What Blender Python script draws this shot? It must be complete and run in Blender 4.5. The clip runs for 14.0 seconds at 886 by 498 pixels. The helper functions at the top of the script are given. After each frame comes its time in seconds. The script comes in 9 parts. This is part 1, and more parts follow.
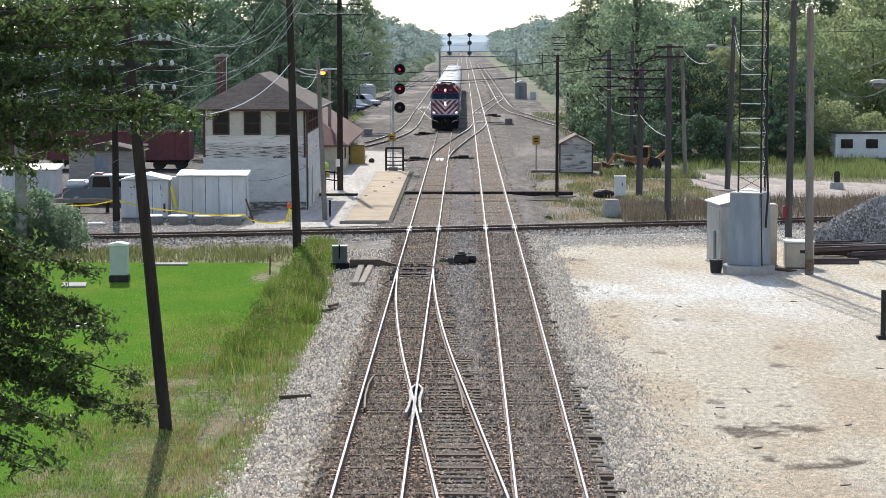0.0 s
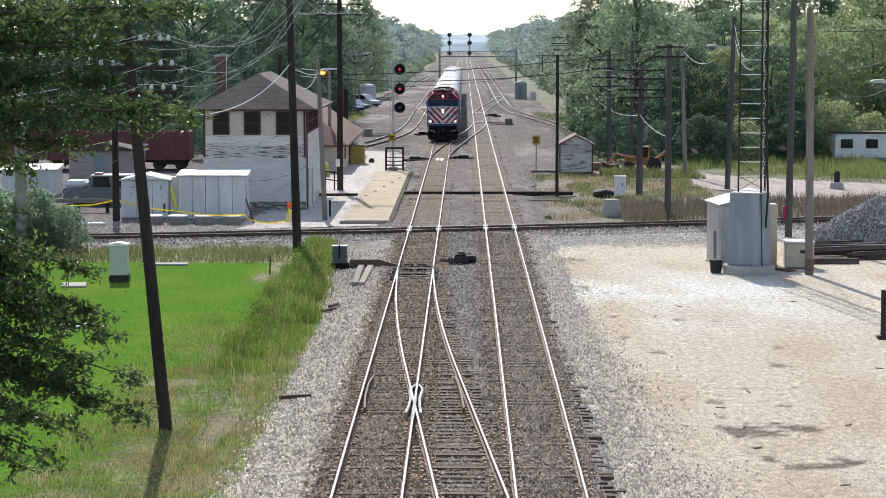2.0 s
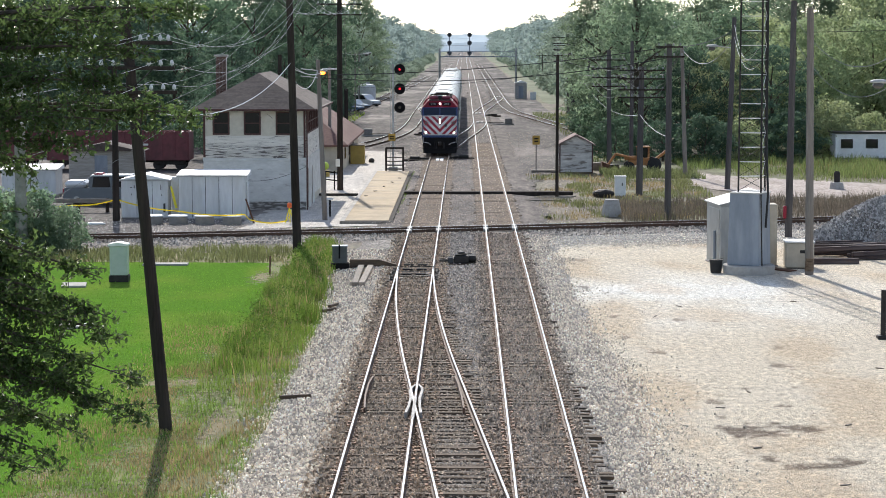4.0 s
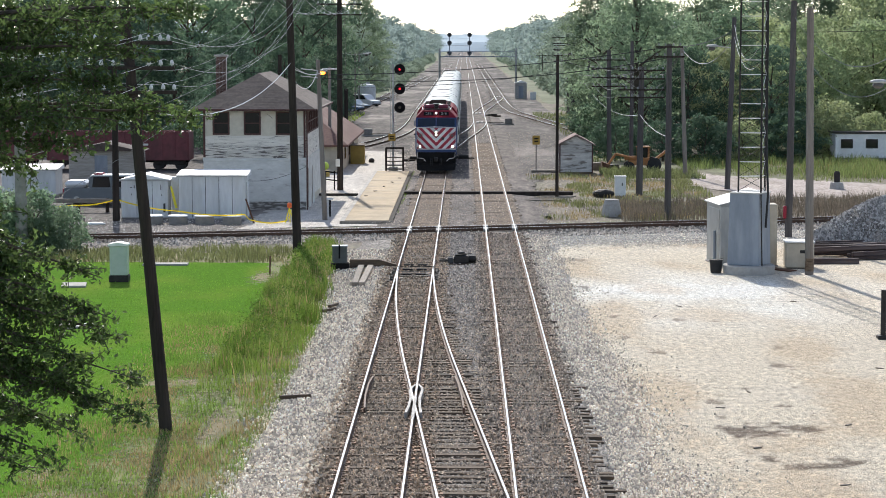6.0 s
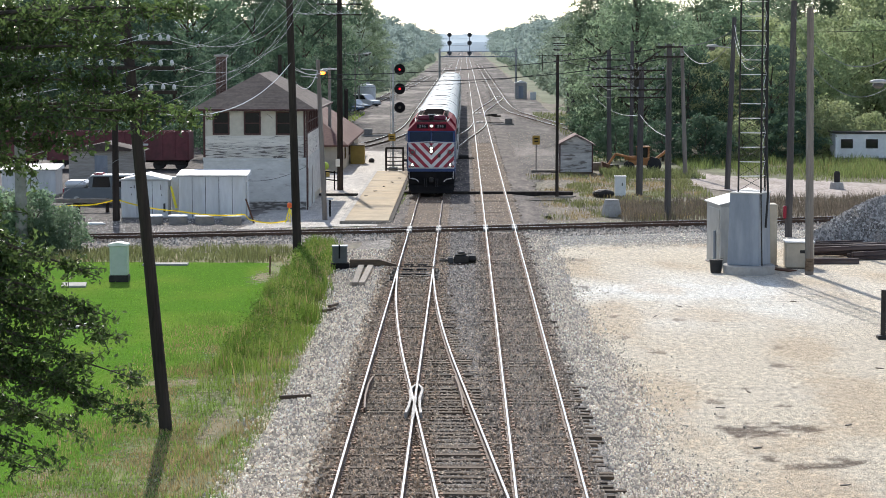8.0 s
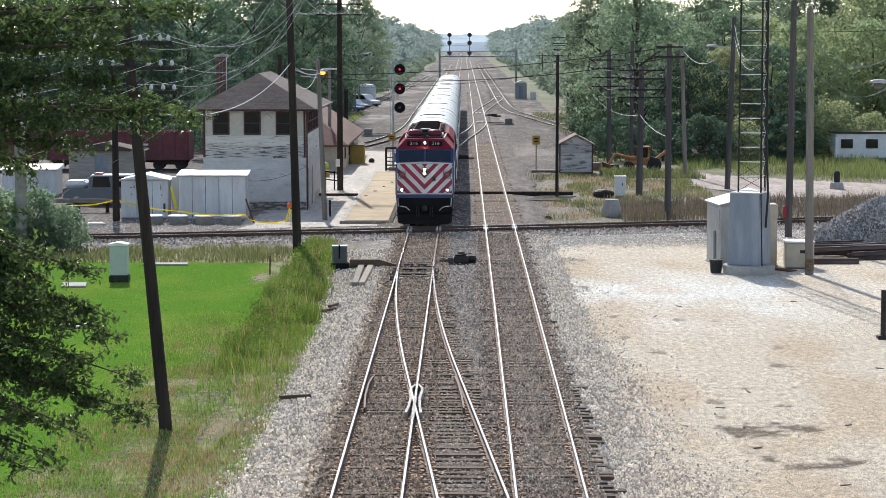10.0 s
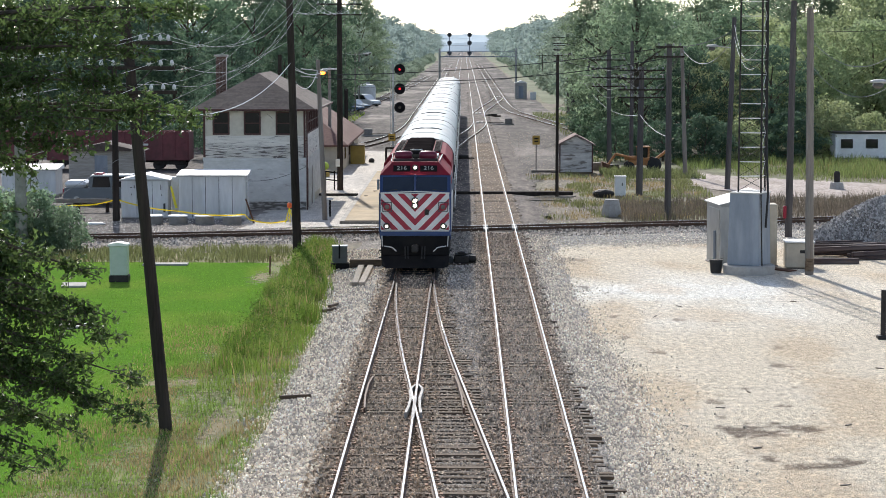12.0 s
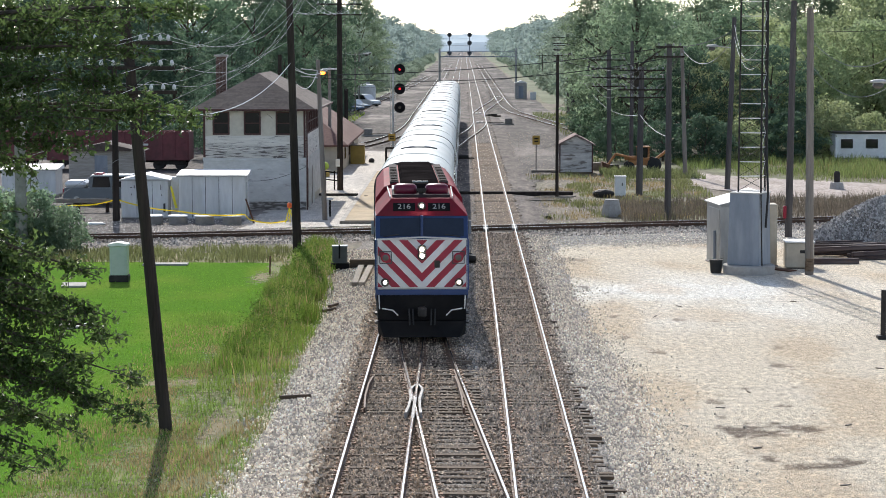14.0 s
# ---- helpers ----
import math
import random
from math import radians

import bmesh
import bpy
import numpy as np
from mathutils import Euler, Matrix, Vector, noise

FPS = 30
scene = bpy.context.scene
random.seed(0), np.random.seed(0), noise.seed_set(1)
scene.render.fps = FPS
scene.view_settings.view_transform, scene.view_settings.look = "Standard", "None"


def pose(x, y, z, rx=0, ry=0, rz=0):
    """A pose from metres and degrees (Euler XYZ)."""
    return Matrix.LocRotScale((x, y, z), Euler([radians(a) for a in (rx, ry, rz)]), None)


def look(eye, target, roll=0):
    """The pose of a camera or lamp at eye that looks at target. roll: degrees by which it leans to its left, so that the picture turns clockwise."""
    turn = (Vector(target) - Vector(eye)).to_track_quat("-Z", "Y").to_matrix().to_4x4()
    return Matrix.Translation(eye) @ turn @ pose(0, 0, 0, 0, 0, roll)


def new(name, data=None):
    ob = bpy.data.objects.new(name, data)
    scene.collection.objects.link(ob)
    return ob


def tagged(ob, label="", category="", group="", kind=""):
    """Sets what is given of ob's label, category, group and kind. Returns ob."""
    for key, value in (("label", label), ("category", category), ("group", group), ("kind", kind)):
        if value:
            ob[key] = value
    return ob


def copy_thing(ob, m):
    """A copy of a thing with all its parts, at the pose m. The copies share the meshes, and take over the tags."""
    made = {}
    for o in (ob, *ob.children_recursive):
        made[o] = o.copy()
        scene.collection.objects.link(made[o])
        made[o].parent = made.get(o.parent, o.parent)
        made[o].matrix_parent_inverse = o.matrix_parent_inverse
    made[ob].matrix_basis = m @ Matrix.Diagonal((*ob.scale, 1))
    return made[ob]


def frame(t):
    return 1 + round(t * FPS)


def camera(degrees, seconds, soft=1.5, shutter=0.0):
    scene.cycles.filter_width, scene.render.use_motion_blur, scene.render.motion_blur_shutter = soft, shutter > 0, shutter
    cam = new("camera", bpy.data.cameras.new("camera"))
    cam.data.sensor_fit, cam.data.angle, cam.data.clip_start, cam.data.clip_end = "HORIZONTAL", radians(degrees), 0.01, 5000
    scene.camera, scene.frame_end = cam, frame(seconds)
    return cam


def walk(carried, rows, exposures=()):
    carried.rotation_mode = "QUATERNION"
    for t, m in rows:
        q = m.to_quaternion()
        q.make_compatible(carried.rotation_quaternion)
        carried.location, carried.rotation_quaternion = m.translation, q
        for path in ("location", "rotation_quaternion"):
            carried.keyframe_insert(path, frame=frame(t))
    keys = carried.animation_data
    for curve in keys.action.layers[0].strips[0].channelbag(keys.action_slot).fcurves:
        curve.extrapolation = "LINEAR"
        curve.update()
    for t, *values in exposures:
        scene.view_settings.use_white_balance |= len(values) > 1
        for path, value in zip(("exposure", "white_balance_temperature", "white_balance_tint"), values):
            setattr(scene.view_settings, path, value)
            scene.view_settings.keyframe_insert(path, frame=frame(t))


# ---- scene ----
# camera on the overpass, looking along the line; y runs along the track, x to the right, rail tops at 0.30
CAM_POSE = pose(0, 0, 9.962, 90 - 5.438, 0, 0.556)
cam = camera(22.86, 14.0, soft=0.9)
walk(cam, [(0.0, CAM_POSE), (14.0, CAM_POSE)])

# ---- light ----
SUN_EL, SUN_AZ = radians(36), radians(9)     # azimuth is counted from +y towards -x
world = bpy.data.worlds.new("sky")
scene.world = world
world.use_nodes = True
wn = world.node_tree.nodes
sky = wn.new("ShaderNodeTexSky")
sky.sky_type, sky.sun_disc = "NISHITA", False
sky.sun_elevation, sky.sun_rotation = SUN_EL, -SUN_AZ
sky.air_density, sky.dust_density, sky.ozone_density = 0.8, 0.6, 2.0
wn["Background"].inputs["Strength"].default_value = 0.21
pale = wn.new("ShaderNodeHueSaturation")          # summer haze takes the blue out of the sky
pale.inputs["Saturation"].default_value = 0.74
world.node_tree.links.new(sky.outputs[0], pale.inputs["Color"])
world.node_tree.links.new(pale.outputs[0], wn["Background"].inputs["Color"])
sun = new("sun", bpy.data.lights.new("sun", "SUN"))
sun.data.energy, sun.data.angle, sun.data.color = 5.0, radians(0.55), (1.0, 0.955, 0.885)
sun.matrix_world = look((-math.sin(SUN_AZ) * 100, math.cos(SUN_AZ) * 100, 100 * math.tan(SUN_EL)), (0, 0, 0))
scene.view_settings.exposure = -0.02

# ---- materials ----
MATS = {}


def mat(name, c1, c2=None, scale=6.0, rough=0.8, metal=0.0, bump=0.15, c3=None, scale2=0.5, rand=0.0, island=0.0, spec=0.4,
        stretch=(1, 1, 1), glow=0.0, detail=6.0, amount3=0.6, bdist=0.02, mid=0.10, edge=(0.46, 0.66), grain=(0.36, 0.66)):
    """Two scales of noise between three colours, with relief; rand varies it from object to object, island from piece to piece."""
    m = bpy.data.materials.new(name)
    m.use_nodes = True
    n, l = m.node_tree.nodes, m.node_tree.links
    p = n["Principled BSDF"]
    c2 = c2 or tuple(v * 0.8 for v in c1)
    co = n.new("ShaderNodeTexCoord")
    mp = n.new("ShaderNodeMapping")
    mp.inputs["Scale"].default_value = stretch
    l.new(co.outputs["Object"], mp.inputs[0])
    fine = n.new("ShaderNodeTexNoise")
    fine.inputs["Scale"].default_value, fine.inputs["Detail"].default_value, fine.inputs["Roughness"].default_value = scale, detail, 0.65
    l.new(mp.outputs[0], fine.inputs["Vector"])
    ramp = n.new("ShaderNodeValToRGB")
    ramp.color_ramp.elements[0].position, ramp.color_ramp.elements[1].position = grain
    ramp.color_ramp.elements[0].color, ramp.color_ramp.elements[1].color = (*c1, 1), (*c2, 1)
    l.new(fine.outputs[0], ramp.inputs[0])
    col = ramp.outputs[0]
    if c3:
        big = n.new("ShaderNodeTexNoise")
        big.inputs["Scale"].default_value, big.inputs["Detail"].default_value = scale2, 5.0
        l.new(mp.outputs[0], big.inputs["Vector"])
        r2 = n.new("ShaderNodeValToRGB")
        r2.color_ramp.elements[0].position, r2.color_ramp.elements[1].position = edge
        r2.color_ramp.elements[1].color = (amount3, amount3, amount3, 1)
        l.new(big.outputs[0], r2.inputs[0])
        mx = n.new("ShaderNodeMix")
        mx.data_type = "RGBA"
        l.new(r2.outputs[0], mx.inputs[0])
        l.new(col, mx.inputs[6])
        mx.inputs[7].default_value = (*c3, 1)
        col = mx.outputs[2]
    if mid:
        md = n.new("ShaderNodeTexNoise")
        md.inputs["Scale"].default_value, md.inputs["Detail"].default_value = scale * 0.23, 4.0
        l.new(mp.outputs[0], md.inputs["Vector"])
        mm = n.new("ShaderNodeMapRange")
        mm.inputs[1].default_value, mm.inputs[2].default_value = 0.32, 0.68
        mm.inputs[3].default_value, mm.inputs[4].default_value = 1 - mid, 1 + mid
        l.new(md.outputs[0], mm.inputs[0])
        hm = n.new("ShaderNodeHueSaturation")
        l.new(mm.outputs[0], hm.inputs["Value"])
        l.new(col, hm.inputs["Color"])
        col = hm.outputs[0]
    if rand or island:
        src = n.new("ShaderNodeNewGeometry").outputs["Random Per Island"] if island else n.new("ShaderNodeObjectInfo").outputs["Random"]
        mr = n.new("ShaderNodeMapRange")
        a = island or rand
        mr.inputs[3].default_value, mr.inputs[4].default_value = 1 - a, 1 + a
        l.new(src, mr.inputs[0])
        hs = n.new("ShaderNodeHueSaturation")
        l.new(mr.outputs[0], hs.inputs["Value"])
        l.new(col, hs.inputs["Color"])
        col = hs.outputs[0]
    l.new(col, p.inputs["Base Color"])
    p.inputs["Roughness"].default_value, p.inputs["Metallic"].default_value = rough, metal
    p.inputs["Specular IOR Level"].default_value = spec
    if bump:
        b = n.new("ShaderNodeBump")
        b.inputs["Strength"].default_value, b.inputs["Distance"].default_value = bump, bdist
        l.new(fine.outputs[0], b.inputs["Height"])
        l.new(b.outputs[0], p.inputs["Normal"])
    if glow:
        l.new(col, p.inputs["Emission Color"])
        p.inputs["Emission Strength"].default_value = glow
    MATS[name] = m
    return m


def leaf_mat(name, c1, c2, island=0.24, through_light=0.45, rough=0.65, tree_hue=0.018, tree_value=0.16):
    """Leaves: diffuse with light coming through them, varied from leaf to leaf and from plant to plant."""
    m = mat(name, c1, c2, scale=0.6, rough=rough, bump=0, island=island, spec=0.15)
    n, l = m.node_tree.nodes, m.node_tree.links
    p = n["Principled BSDF"]
    col = p.inputs["Base Color"].links[0].from_socket
    own = n.new("ShaderNodeObjectInfo")
    vary = n.new("ShaderNodeHueSaturation")
    for k, (lo, hi) in (("Hue", (0.5 - tree_hue, 0.5 + tree_hue)), ("Value", (1 - tree_value, 1 + tree_value))):
        span = n.new("ShaderNodeMapRange")
        span.inputs[3].default_value, span.inputs[4].default_value = lo, hi
        if k == "Hue":
            l.new(own.outputs["Random"], span.inputs[0])
        else:
            spread = n.new("ShaderNodeMath")
            spread.operation = "PINGPONG"
            spread.inputs[1].default_value = 0.23
            l.new(own.outputs["Random"], spread.inputs[0])
            span.inputs[2].default_value = 0.23
            l.new(spread.outputs[0], span.inputs[0])
        l.new(span.outputs[0], vary.inputs[k])
    l.new(col, vary.inputs["Color"])
    col = vary.outputs[0]
    l.new(col, p.inputs["Base Color"])
    tr = n.new("ShaderNodeBsdfTranslucent")
    hs = n.new("ShaderNodeHueSaturation")
    hs.inputs["Hue"].default_value, hs.inputs["Saturation"].default_value, hs.inputs["Value"].default_value = 0.485, 1.05, 1.7
    l.new(col, hs.inputs["Color"])
    l.new(hs.outputs[0], tr.inputs[0])
    mx = n.new("ShaderNodeMixShader")
    mx.inputs[0].default_value = through_light
    l.new(p.outputs[0], mx.inputs[1])
    l.new(tr.outputs[0], mx.inputs[2])
    l.new(mx.outputs[0], n["Material Output"].inputs[0])
    return m


def glass_mat(name, tint, rough=0.05):
    m = mat(name, tint, tuple(v * 0.7 for v in tint), scale=1.5, rough=rough, bump=0.02, spec=0.45)
    return m


SOIL = mat("soil", (0.22, 0.185, 0.14), (0.11, 0.095, 0.07), 5.0, 0.95, bump=0.6, c3=(0.12, 0.14, 0.055), scale2=0.12, amount3=0.9, mid=0.3, stretch=(1, 0.3, 1))
MEADOWGROUND = mat("meadow_ground", (0.16, 0.18, 0.10), (0.09, 0.11, 0.06), 1.0, 0.95, bump=0.3, c3=(0.24, 0.25, 0.17), scale2=0.05)
LAWN = mat("lawn", (0.135, 0.26, 0.042), (0.072, 0.162, 0.024), 30.0, 1.0, bump=0.5, c3=(0.165, 0.245, 0.045), scale2=0.35, amount3=0.8, bdist=0.04, spec=0.0, mid=0.12, stretch=(1, 0.5, 1))
DRYGRASS = mat("dry_grass", (0.175, 0.175, 0.062), (0.09, 0.125, 0.030), 9.0, 0.95, bump=0.7, c3=(0.235, 0.19, 0.10), scale2=0.5, mid=0.3, stretch=(1, 0.35, 1), amount3=0.8)
LOT = mat("limestone_lot", (0.80, 0.705, 0.55), (0.33, 0.275, 0.20), 24.0, 0.95, bump=1.0, c3=(0.60, 0.525, 0.42), scale2=0.6, mid=0.25, stretch=(1, 0.5, 1), amount3=0.5, detail=6.0, bdist=0.06, grain=(0.44, 0.60))
YARD = mat("pale_gravel", (0.744, 0.690, 0.618), (0.396, 0.360, 0.318), 13.0, 0.95, bump=0.9, c3=(0.40, 0.36, 0.31), scale2=0.25, detail=10.0, amount3=0.6, bdist=0.06, mid=0.15, stretch=(1, 0.25, 1))
GREYGRAVEL = mat("grey_gravel", (0.122, 0.104, 0.092), (0.024, 0.020, 0.018), 3.2, 0.95, bump=1.0, c3=(0.23, 0.20, 0.18), scale2=0.13, edge=(0.5, 0.62), detail=10.0, amount3=0.8, bdist=0.08, mid=0.5, stretch=(1, 0.22, 1))
OLDTIE = mat("old_tie_wood", (0.085, 0.062, 0.06), (0.04, 0.03, 0.03), 5.0, 0.9, bump=0.6, stretch=(0.4, 4, 4), rand=0.4, c3=(0.15, 0.12, 0.11), scale2=1.2)
DIRTROAD = mat("dirt_road", (0.50, 0.43, 0.385), (0.28, 0.23, 0.20), 5.0, 0.95, bump=0.6, c3=(0.25, 0.205, 0.16), scale2=0.28, amount3=0.85, mid=0.2, stretch=(1, 0.25, 1))
# dark grain of this bed stands in for shade between its stones
BALLAST = mat("ballast", (0.33, 0.30, 0.265), (0.07, 0.062, 0.054), 9.0, 0.9, bump=1.0, c3=(0.24, 0.205, 0.175), scale2=0.3, detail=6.0, bdist=0.1, mid=0.3, stretch=(1, 0.4, 1), grain=(0.44, 0.58))
FARBALLAST = mat("far_ballast", (0.19, 0.157, 0.138), (0.034, 0.029, 0.025), 5.5, 0.95, bump=1.0, c3=(0.165, 0.138, 0.12), scale2=0.3, detail=10.0, bdist=0.1, mid=0.5, stretch=(1, 0.22, 1))
BEDBROWN = mat("brown_ballast", (0.225, 0.16, 0.108), (0.06, 0.044, 0.03), 9.0, 0.95, bump=1.0, c3=(0.19, 0.14, 0.105), scale2=0.35, detail=10.0, bdist=0.1, mid=0.25, stretch=(1, 0.4, 1), grain=(0.43, 0.60))
LOTSTONE = mat("lot_pebble", (0.66, 0.58, 0.46), (0.46, 0.39, 0.30), 5.0, 0.9, bump=0.1, island=0.65)
STONE = mat("stone", (0.92, 0.83, 0.70), (0.72, 0.645, 0.545), 5.0, 0.85, bump=0.1, island=0.55)
STONEGREY = mat("grey_stone", (0.62, 0.555, 0.485), (0.42, 0.37, 0.32), 5.0, 0.9, bump=0.1, island=0.6)
HEAPSTONE = mat("crushed_grey_stone", (0.50, 0.48, 0.46), (0.33, 0.315, 0.30), 5.0, 0.9, bump=0.1, island=0.6)
STONEBROWN = mat("brown_stone", (0.70, 0.57, 0.43), (0.36, 0.28, 0.20), 5.0, 0.9, bump=0.1, island=0.7)
STONEMIX = mat("stained_stone", (0.72, 0.615, 0.50), (0.38, 0.315, 0.25), 5.0, 0.9, bump=0.1, island=0.7)
TIEPLATE = mat("tie_plate_rust", (0.31, 0.20, 0.135), (0.20, 0.13, 0.09), 5.0, 0.85, 0.1, bump=0.1, island=0.4)
TIE = mat("tie_wood", (0.125, 0.088, 0.057), (0.05, 0.036, 0.024), 5.0, 0.9, bump=0.7, stretch=(0.4, 4, 4), rand=0.6, c3=(0.17, 0.125, 0.09), scale2=1.5)
TIES = mat("tie_wood_far", (0.13, 0.105, 0.086), (0.075, 0.06, 0.05), 5.0, 0.9, bump=0.4, stretch=(0.4, 4, 4), island=0.45)
RAIL = mat("rusty_rail", (0.13, 0.075, 0.05), (0.075, 0.05, 0.038), 8.0, 0.75, 0.2, bump=0.2)
RAILTOP = mat("polished_rail", (0.50, 0.50, 0.51), (0.40, 0.40, 0.41), 3.0, 0.2, 1.0, bump=0.02)
FROGSTEEL = mat("worn_frog_steel", (0.42, 0.41, 0.39), (0.22, 0.21, 0.195), 5.0, 0.7, 0.0, bump=0.1, spec=0.3)
DARKGREY = mat("dark_grey_paint", (0.075, 0.08, 0.085), (0.055, 0.058, 0.062), 4.0, 0.85, bump=0.05, spec=0.12)
STEEL = mat("dark_steel", (0.05, 0.046, 0.043), (0.03, 0.028, 0.026), 5.0, 0.65, 0.2, bump=0.15, spec=0.2)
RUST = mat("rust_iron", (0.16, 0.075, 0.04), (0.09, 0.05, 0.035), 6.0, 0.85, 0.1, bump=0.3)
POLE = mat("creosote_pole", (0.045, 0.036, 0.03), (0.024, 0.02, 0.017), 3.0, 0.9, bump=0.5, stretch=(6, 6, 0.5), c3=(0.07, 0.055, 0.045), scale2=0.5, spec=0.15)
# grey of old creosote, lifted to put distance haze into the colour
POLEHAZE = mat("hazed_pole", (0.105, 0.097, 0.095), (0.065, 0.060, 0.060), 3.0, 0.9, bump=0.5, stretch=(6, 6, 0.5), c3=(0.14, 0.125, 0.115), scale2=0.5, spec=0.2)
POLEGREY = mat("grey_pole", (0.26, 0.235, 0.205), (0.18, 0.16, 0.14), 3.0, 0.9, bump=0.4, stretch=(6, 6, 0.5), c3=(0.13, 0.1, 0.08), scale2=0.4)
ROOFWHITE = mat("white_metal_roof", (0.88, 0.88, 0.87), (0.80, 0.80, 0.79), 3.0, 0.6, bump=0.05)
SHEDWHITE = mat("grimy_white_metal", (0.72, 0.73, 0.73), (0.62, 0.63, 0.63), 3.0, 0.55, bump=0.06, c3=(0.50, 0.49, 0.46), scale2=1.3, stretch=(1.6, 1.6, 0.35), amount3=0.35)
RINGCONC = mat("dark_concrete", (0.36, 0.335, 0.30), (0.25, 0.235, 0.21), 6.0, 0.95, bump=0.3, c3=(0.17, 0.155, 0.14), scale2=1.0)
ROOFMAROON = mat("maroon_roof", (0.20, 0.105, 0.085), (0.13, 0.075, 0.062), 5.0, 0.95, bump=0.3, c3=(0.22, 0.15, 0.125), scale2=0.5)
WHITE = mat("white_paint", (0.80, 0.80, 0.78), (0.71, 0.71, 0.69), 3.0, 0.6, bump=0.08, c3=(0.58, 0.57, 0.54), scale2=0.8)
CREAM = mat("cream_paint", (0.60, 0.565, 0.47), (0.52, 0.49, 0.40), 4.0, 0.75, bump=0.1, c3=(0.5, 0.46, 0.38), scale2=0.7)
PEEL = mat("peeling_paint", (0.74, 0.71, 0.64), (0.60, 0.57, 0.51), 3.0, 0.85, bump=0.3, stretch=(0.35, 0.35, 4.5), c3=(0.11, 0.095, 0.085), scale2=4.0, amount3=0.9, edge=(0.60, 0.65), detail=8.0)
PEELHEAVY = mat("badly_peeling_paint", (0.70, 0.67, 0.60), (0.54, 0.51, 0.46), 3.0, 0.85, bump=0.3, stretch=(0.3, 0.3, 4.5), c3=(0.10, 0.088, 0.08), scale2=4.0, amount3=0.92, edge=(0.51, 0.57), detail=8.0)
PEELLOW = mat("bare_weathered_boards", (0.46, 0.44, 0.41), (0.30, 0.285, 0.265), 3.0, 0.9, bump=0.3, stretch=(0.6, 0.6, 3.0), c3=(0.10, 0.09, 0.083), scale2=3.2, amount3=0.9, edge=(0.44, 0.54))
SIDING = mat("worn_white_siding", (0.64, 0.64, 0.61), (0.55, 0.55, 0.52), 4.0, 0.8, bump=0.15, c3=(0.36, 0.34, 0.31), scale2=2.6, amount3=0.7, edge=(0.62, 0.70), stretch=(0.8, 0.8, 2.0))
SHINGLE = mat("brown_shingle", (0.11, 0.085, 0.074), (0.07, 0.055, 0.048), 5.0, 0.95, bump=0.3, rand=0.2, c3=(0.15, 0.12, 0.10), scale2=0.6)
SHINGLES = mat("brown_shingle_rows", (0.135, 0.108, 0.096), (0.09, 0.072, 0.064), 5.0, 0.95, bump=0.3, island=0.14, c3=(0.12, 0.095, 0.08), scale2=0.6)
DARKTRIM = mat("maroon_trim", (0.09, 0.04, 0.033), (0.06, 0.03, 0.027), 4.0, 0.7, bump=0.1)
DARKGLASS = glass_mat("dark_glass", (0.018, 0.02, 0.022))
SCREEN = glass_mat("windscreen_glass", (0.020, 0.030, 0.052), 0.12)
CONC = mat("concrete", (0.46, 0.44, 0.41), (0.36, 0.345, 0.32), 6.0, 0.9, bump=0.25, c3=(0.28, 0.26, 0.24), scale2=0.8)
SLAB = mat("tan_concrete", (0.50, 0.39, 0.25), (0.42, 0.325, 0.21), 4.0, 0.9, bump=0.2, c3=(0.36, 0.30, 0.22), scale2=0.4)
SILVER = mat("galvanised_steel", (0.46, 0.47, 0.46), (0.38, 0.39, 0.385), 3.0, 0.45, 0.3, bump=0.05, c3=(0.29, 0.285, 0.27), scale2=0.9, stretch=(1, 1, 0.5))
GREYPAINT = mat("grey_blue_paint", (0.25, 0.285, 0.33), (0.205, 0.235, 0.275), 3.0, 0.6, 0.1, bump=0.05, c3=(0.32, 0.35, 0.39), scale2=1.1, stretch=(1.5, 1.5, 0.4), amount3=0.7)
TAN = mat("tan_paint", (0.56, 0.495, 0.39), (0.49, 0.43, 0.335), 3.0, 0.6, bump=0.06, c3=(0.34, 0.29, 0.23), scale2=0.8)
CABGREEN = mat("pale_green_cabinet", (0.50, 0.56, 0.49), (0.44, 0.50, 0.43), 3.0, 0.5, bump=0.05)
BOXGREY = mat("box_grey", (0.10, 0.112, 0.108), (0.075, 0.085, 0.082), 4.0, 0.6, bump=0.05)
BLACK = mat("black_paint", (0.014, 0.014, 0.015), (0.009, 0.009, 0.010), 4.0, 0.85, bump=0.08, c3=(0.026, 0.023, 0.021), scale2=0.8, spec=0.08)
PODRED = mat("pod_maroon", (0.17, 0.016, 0.04), (0.13, 0.012, 0.03), 3.0, 0.35, bump=0.03)
LADDER = mat("bright_galvanised", (0.66, 0.67, 0.65), (0.56, 0.57, 0.56), 3.0, 0.4, 0.3, bump=0.02)
SOOT = mat("soot_black", (0.016, 0.014, 0.014), (0.009, 0.008, 0.008), 4.0, 0.95, bump=0.1, c3=(0.03, 0.026, 0.025), scale2=0.9, spec=0.0)
ROOFDARK = mat("sooty_roof", (0.055, 0.040, 0.042), (0.035, 0.026, 0.028), 4.0, 0.75, bump=0.1, c3=(0.07, 0.058, 0.055), scale2=1.5, spec=0.05)
REDROOF = mat("weathered_red_roof", (0.23, 0.016, 0.03), (0.17, 0.014, 0.025), 2.0, 0.7, bump=0.05, c3=(0.13, 0.03, 0.035), scale2=0.8, spec=0.12)
RED = mat("loco_red", (0.30, 0.010, 0.032), (0.255, 0.009, 0.028), 2.0, 0.4, bump=0.03, c3=(0.27, 0.025, 0.045), scale2=0.7)
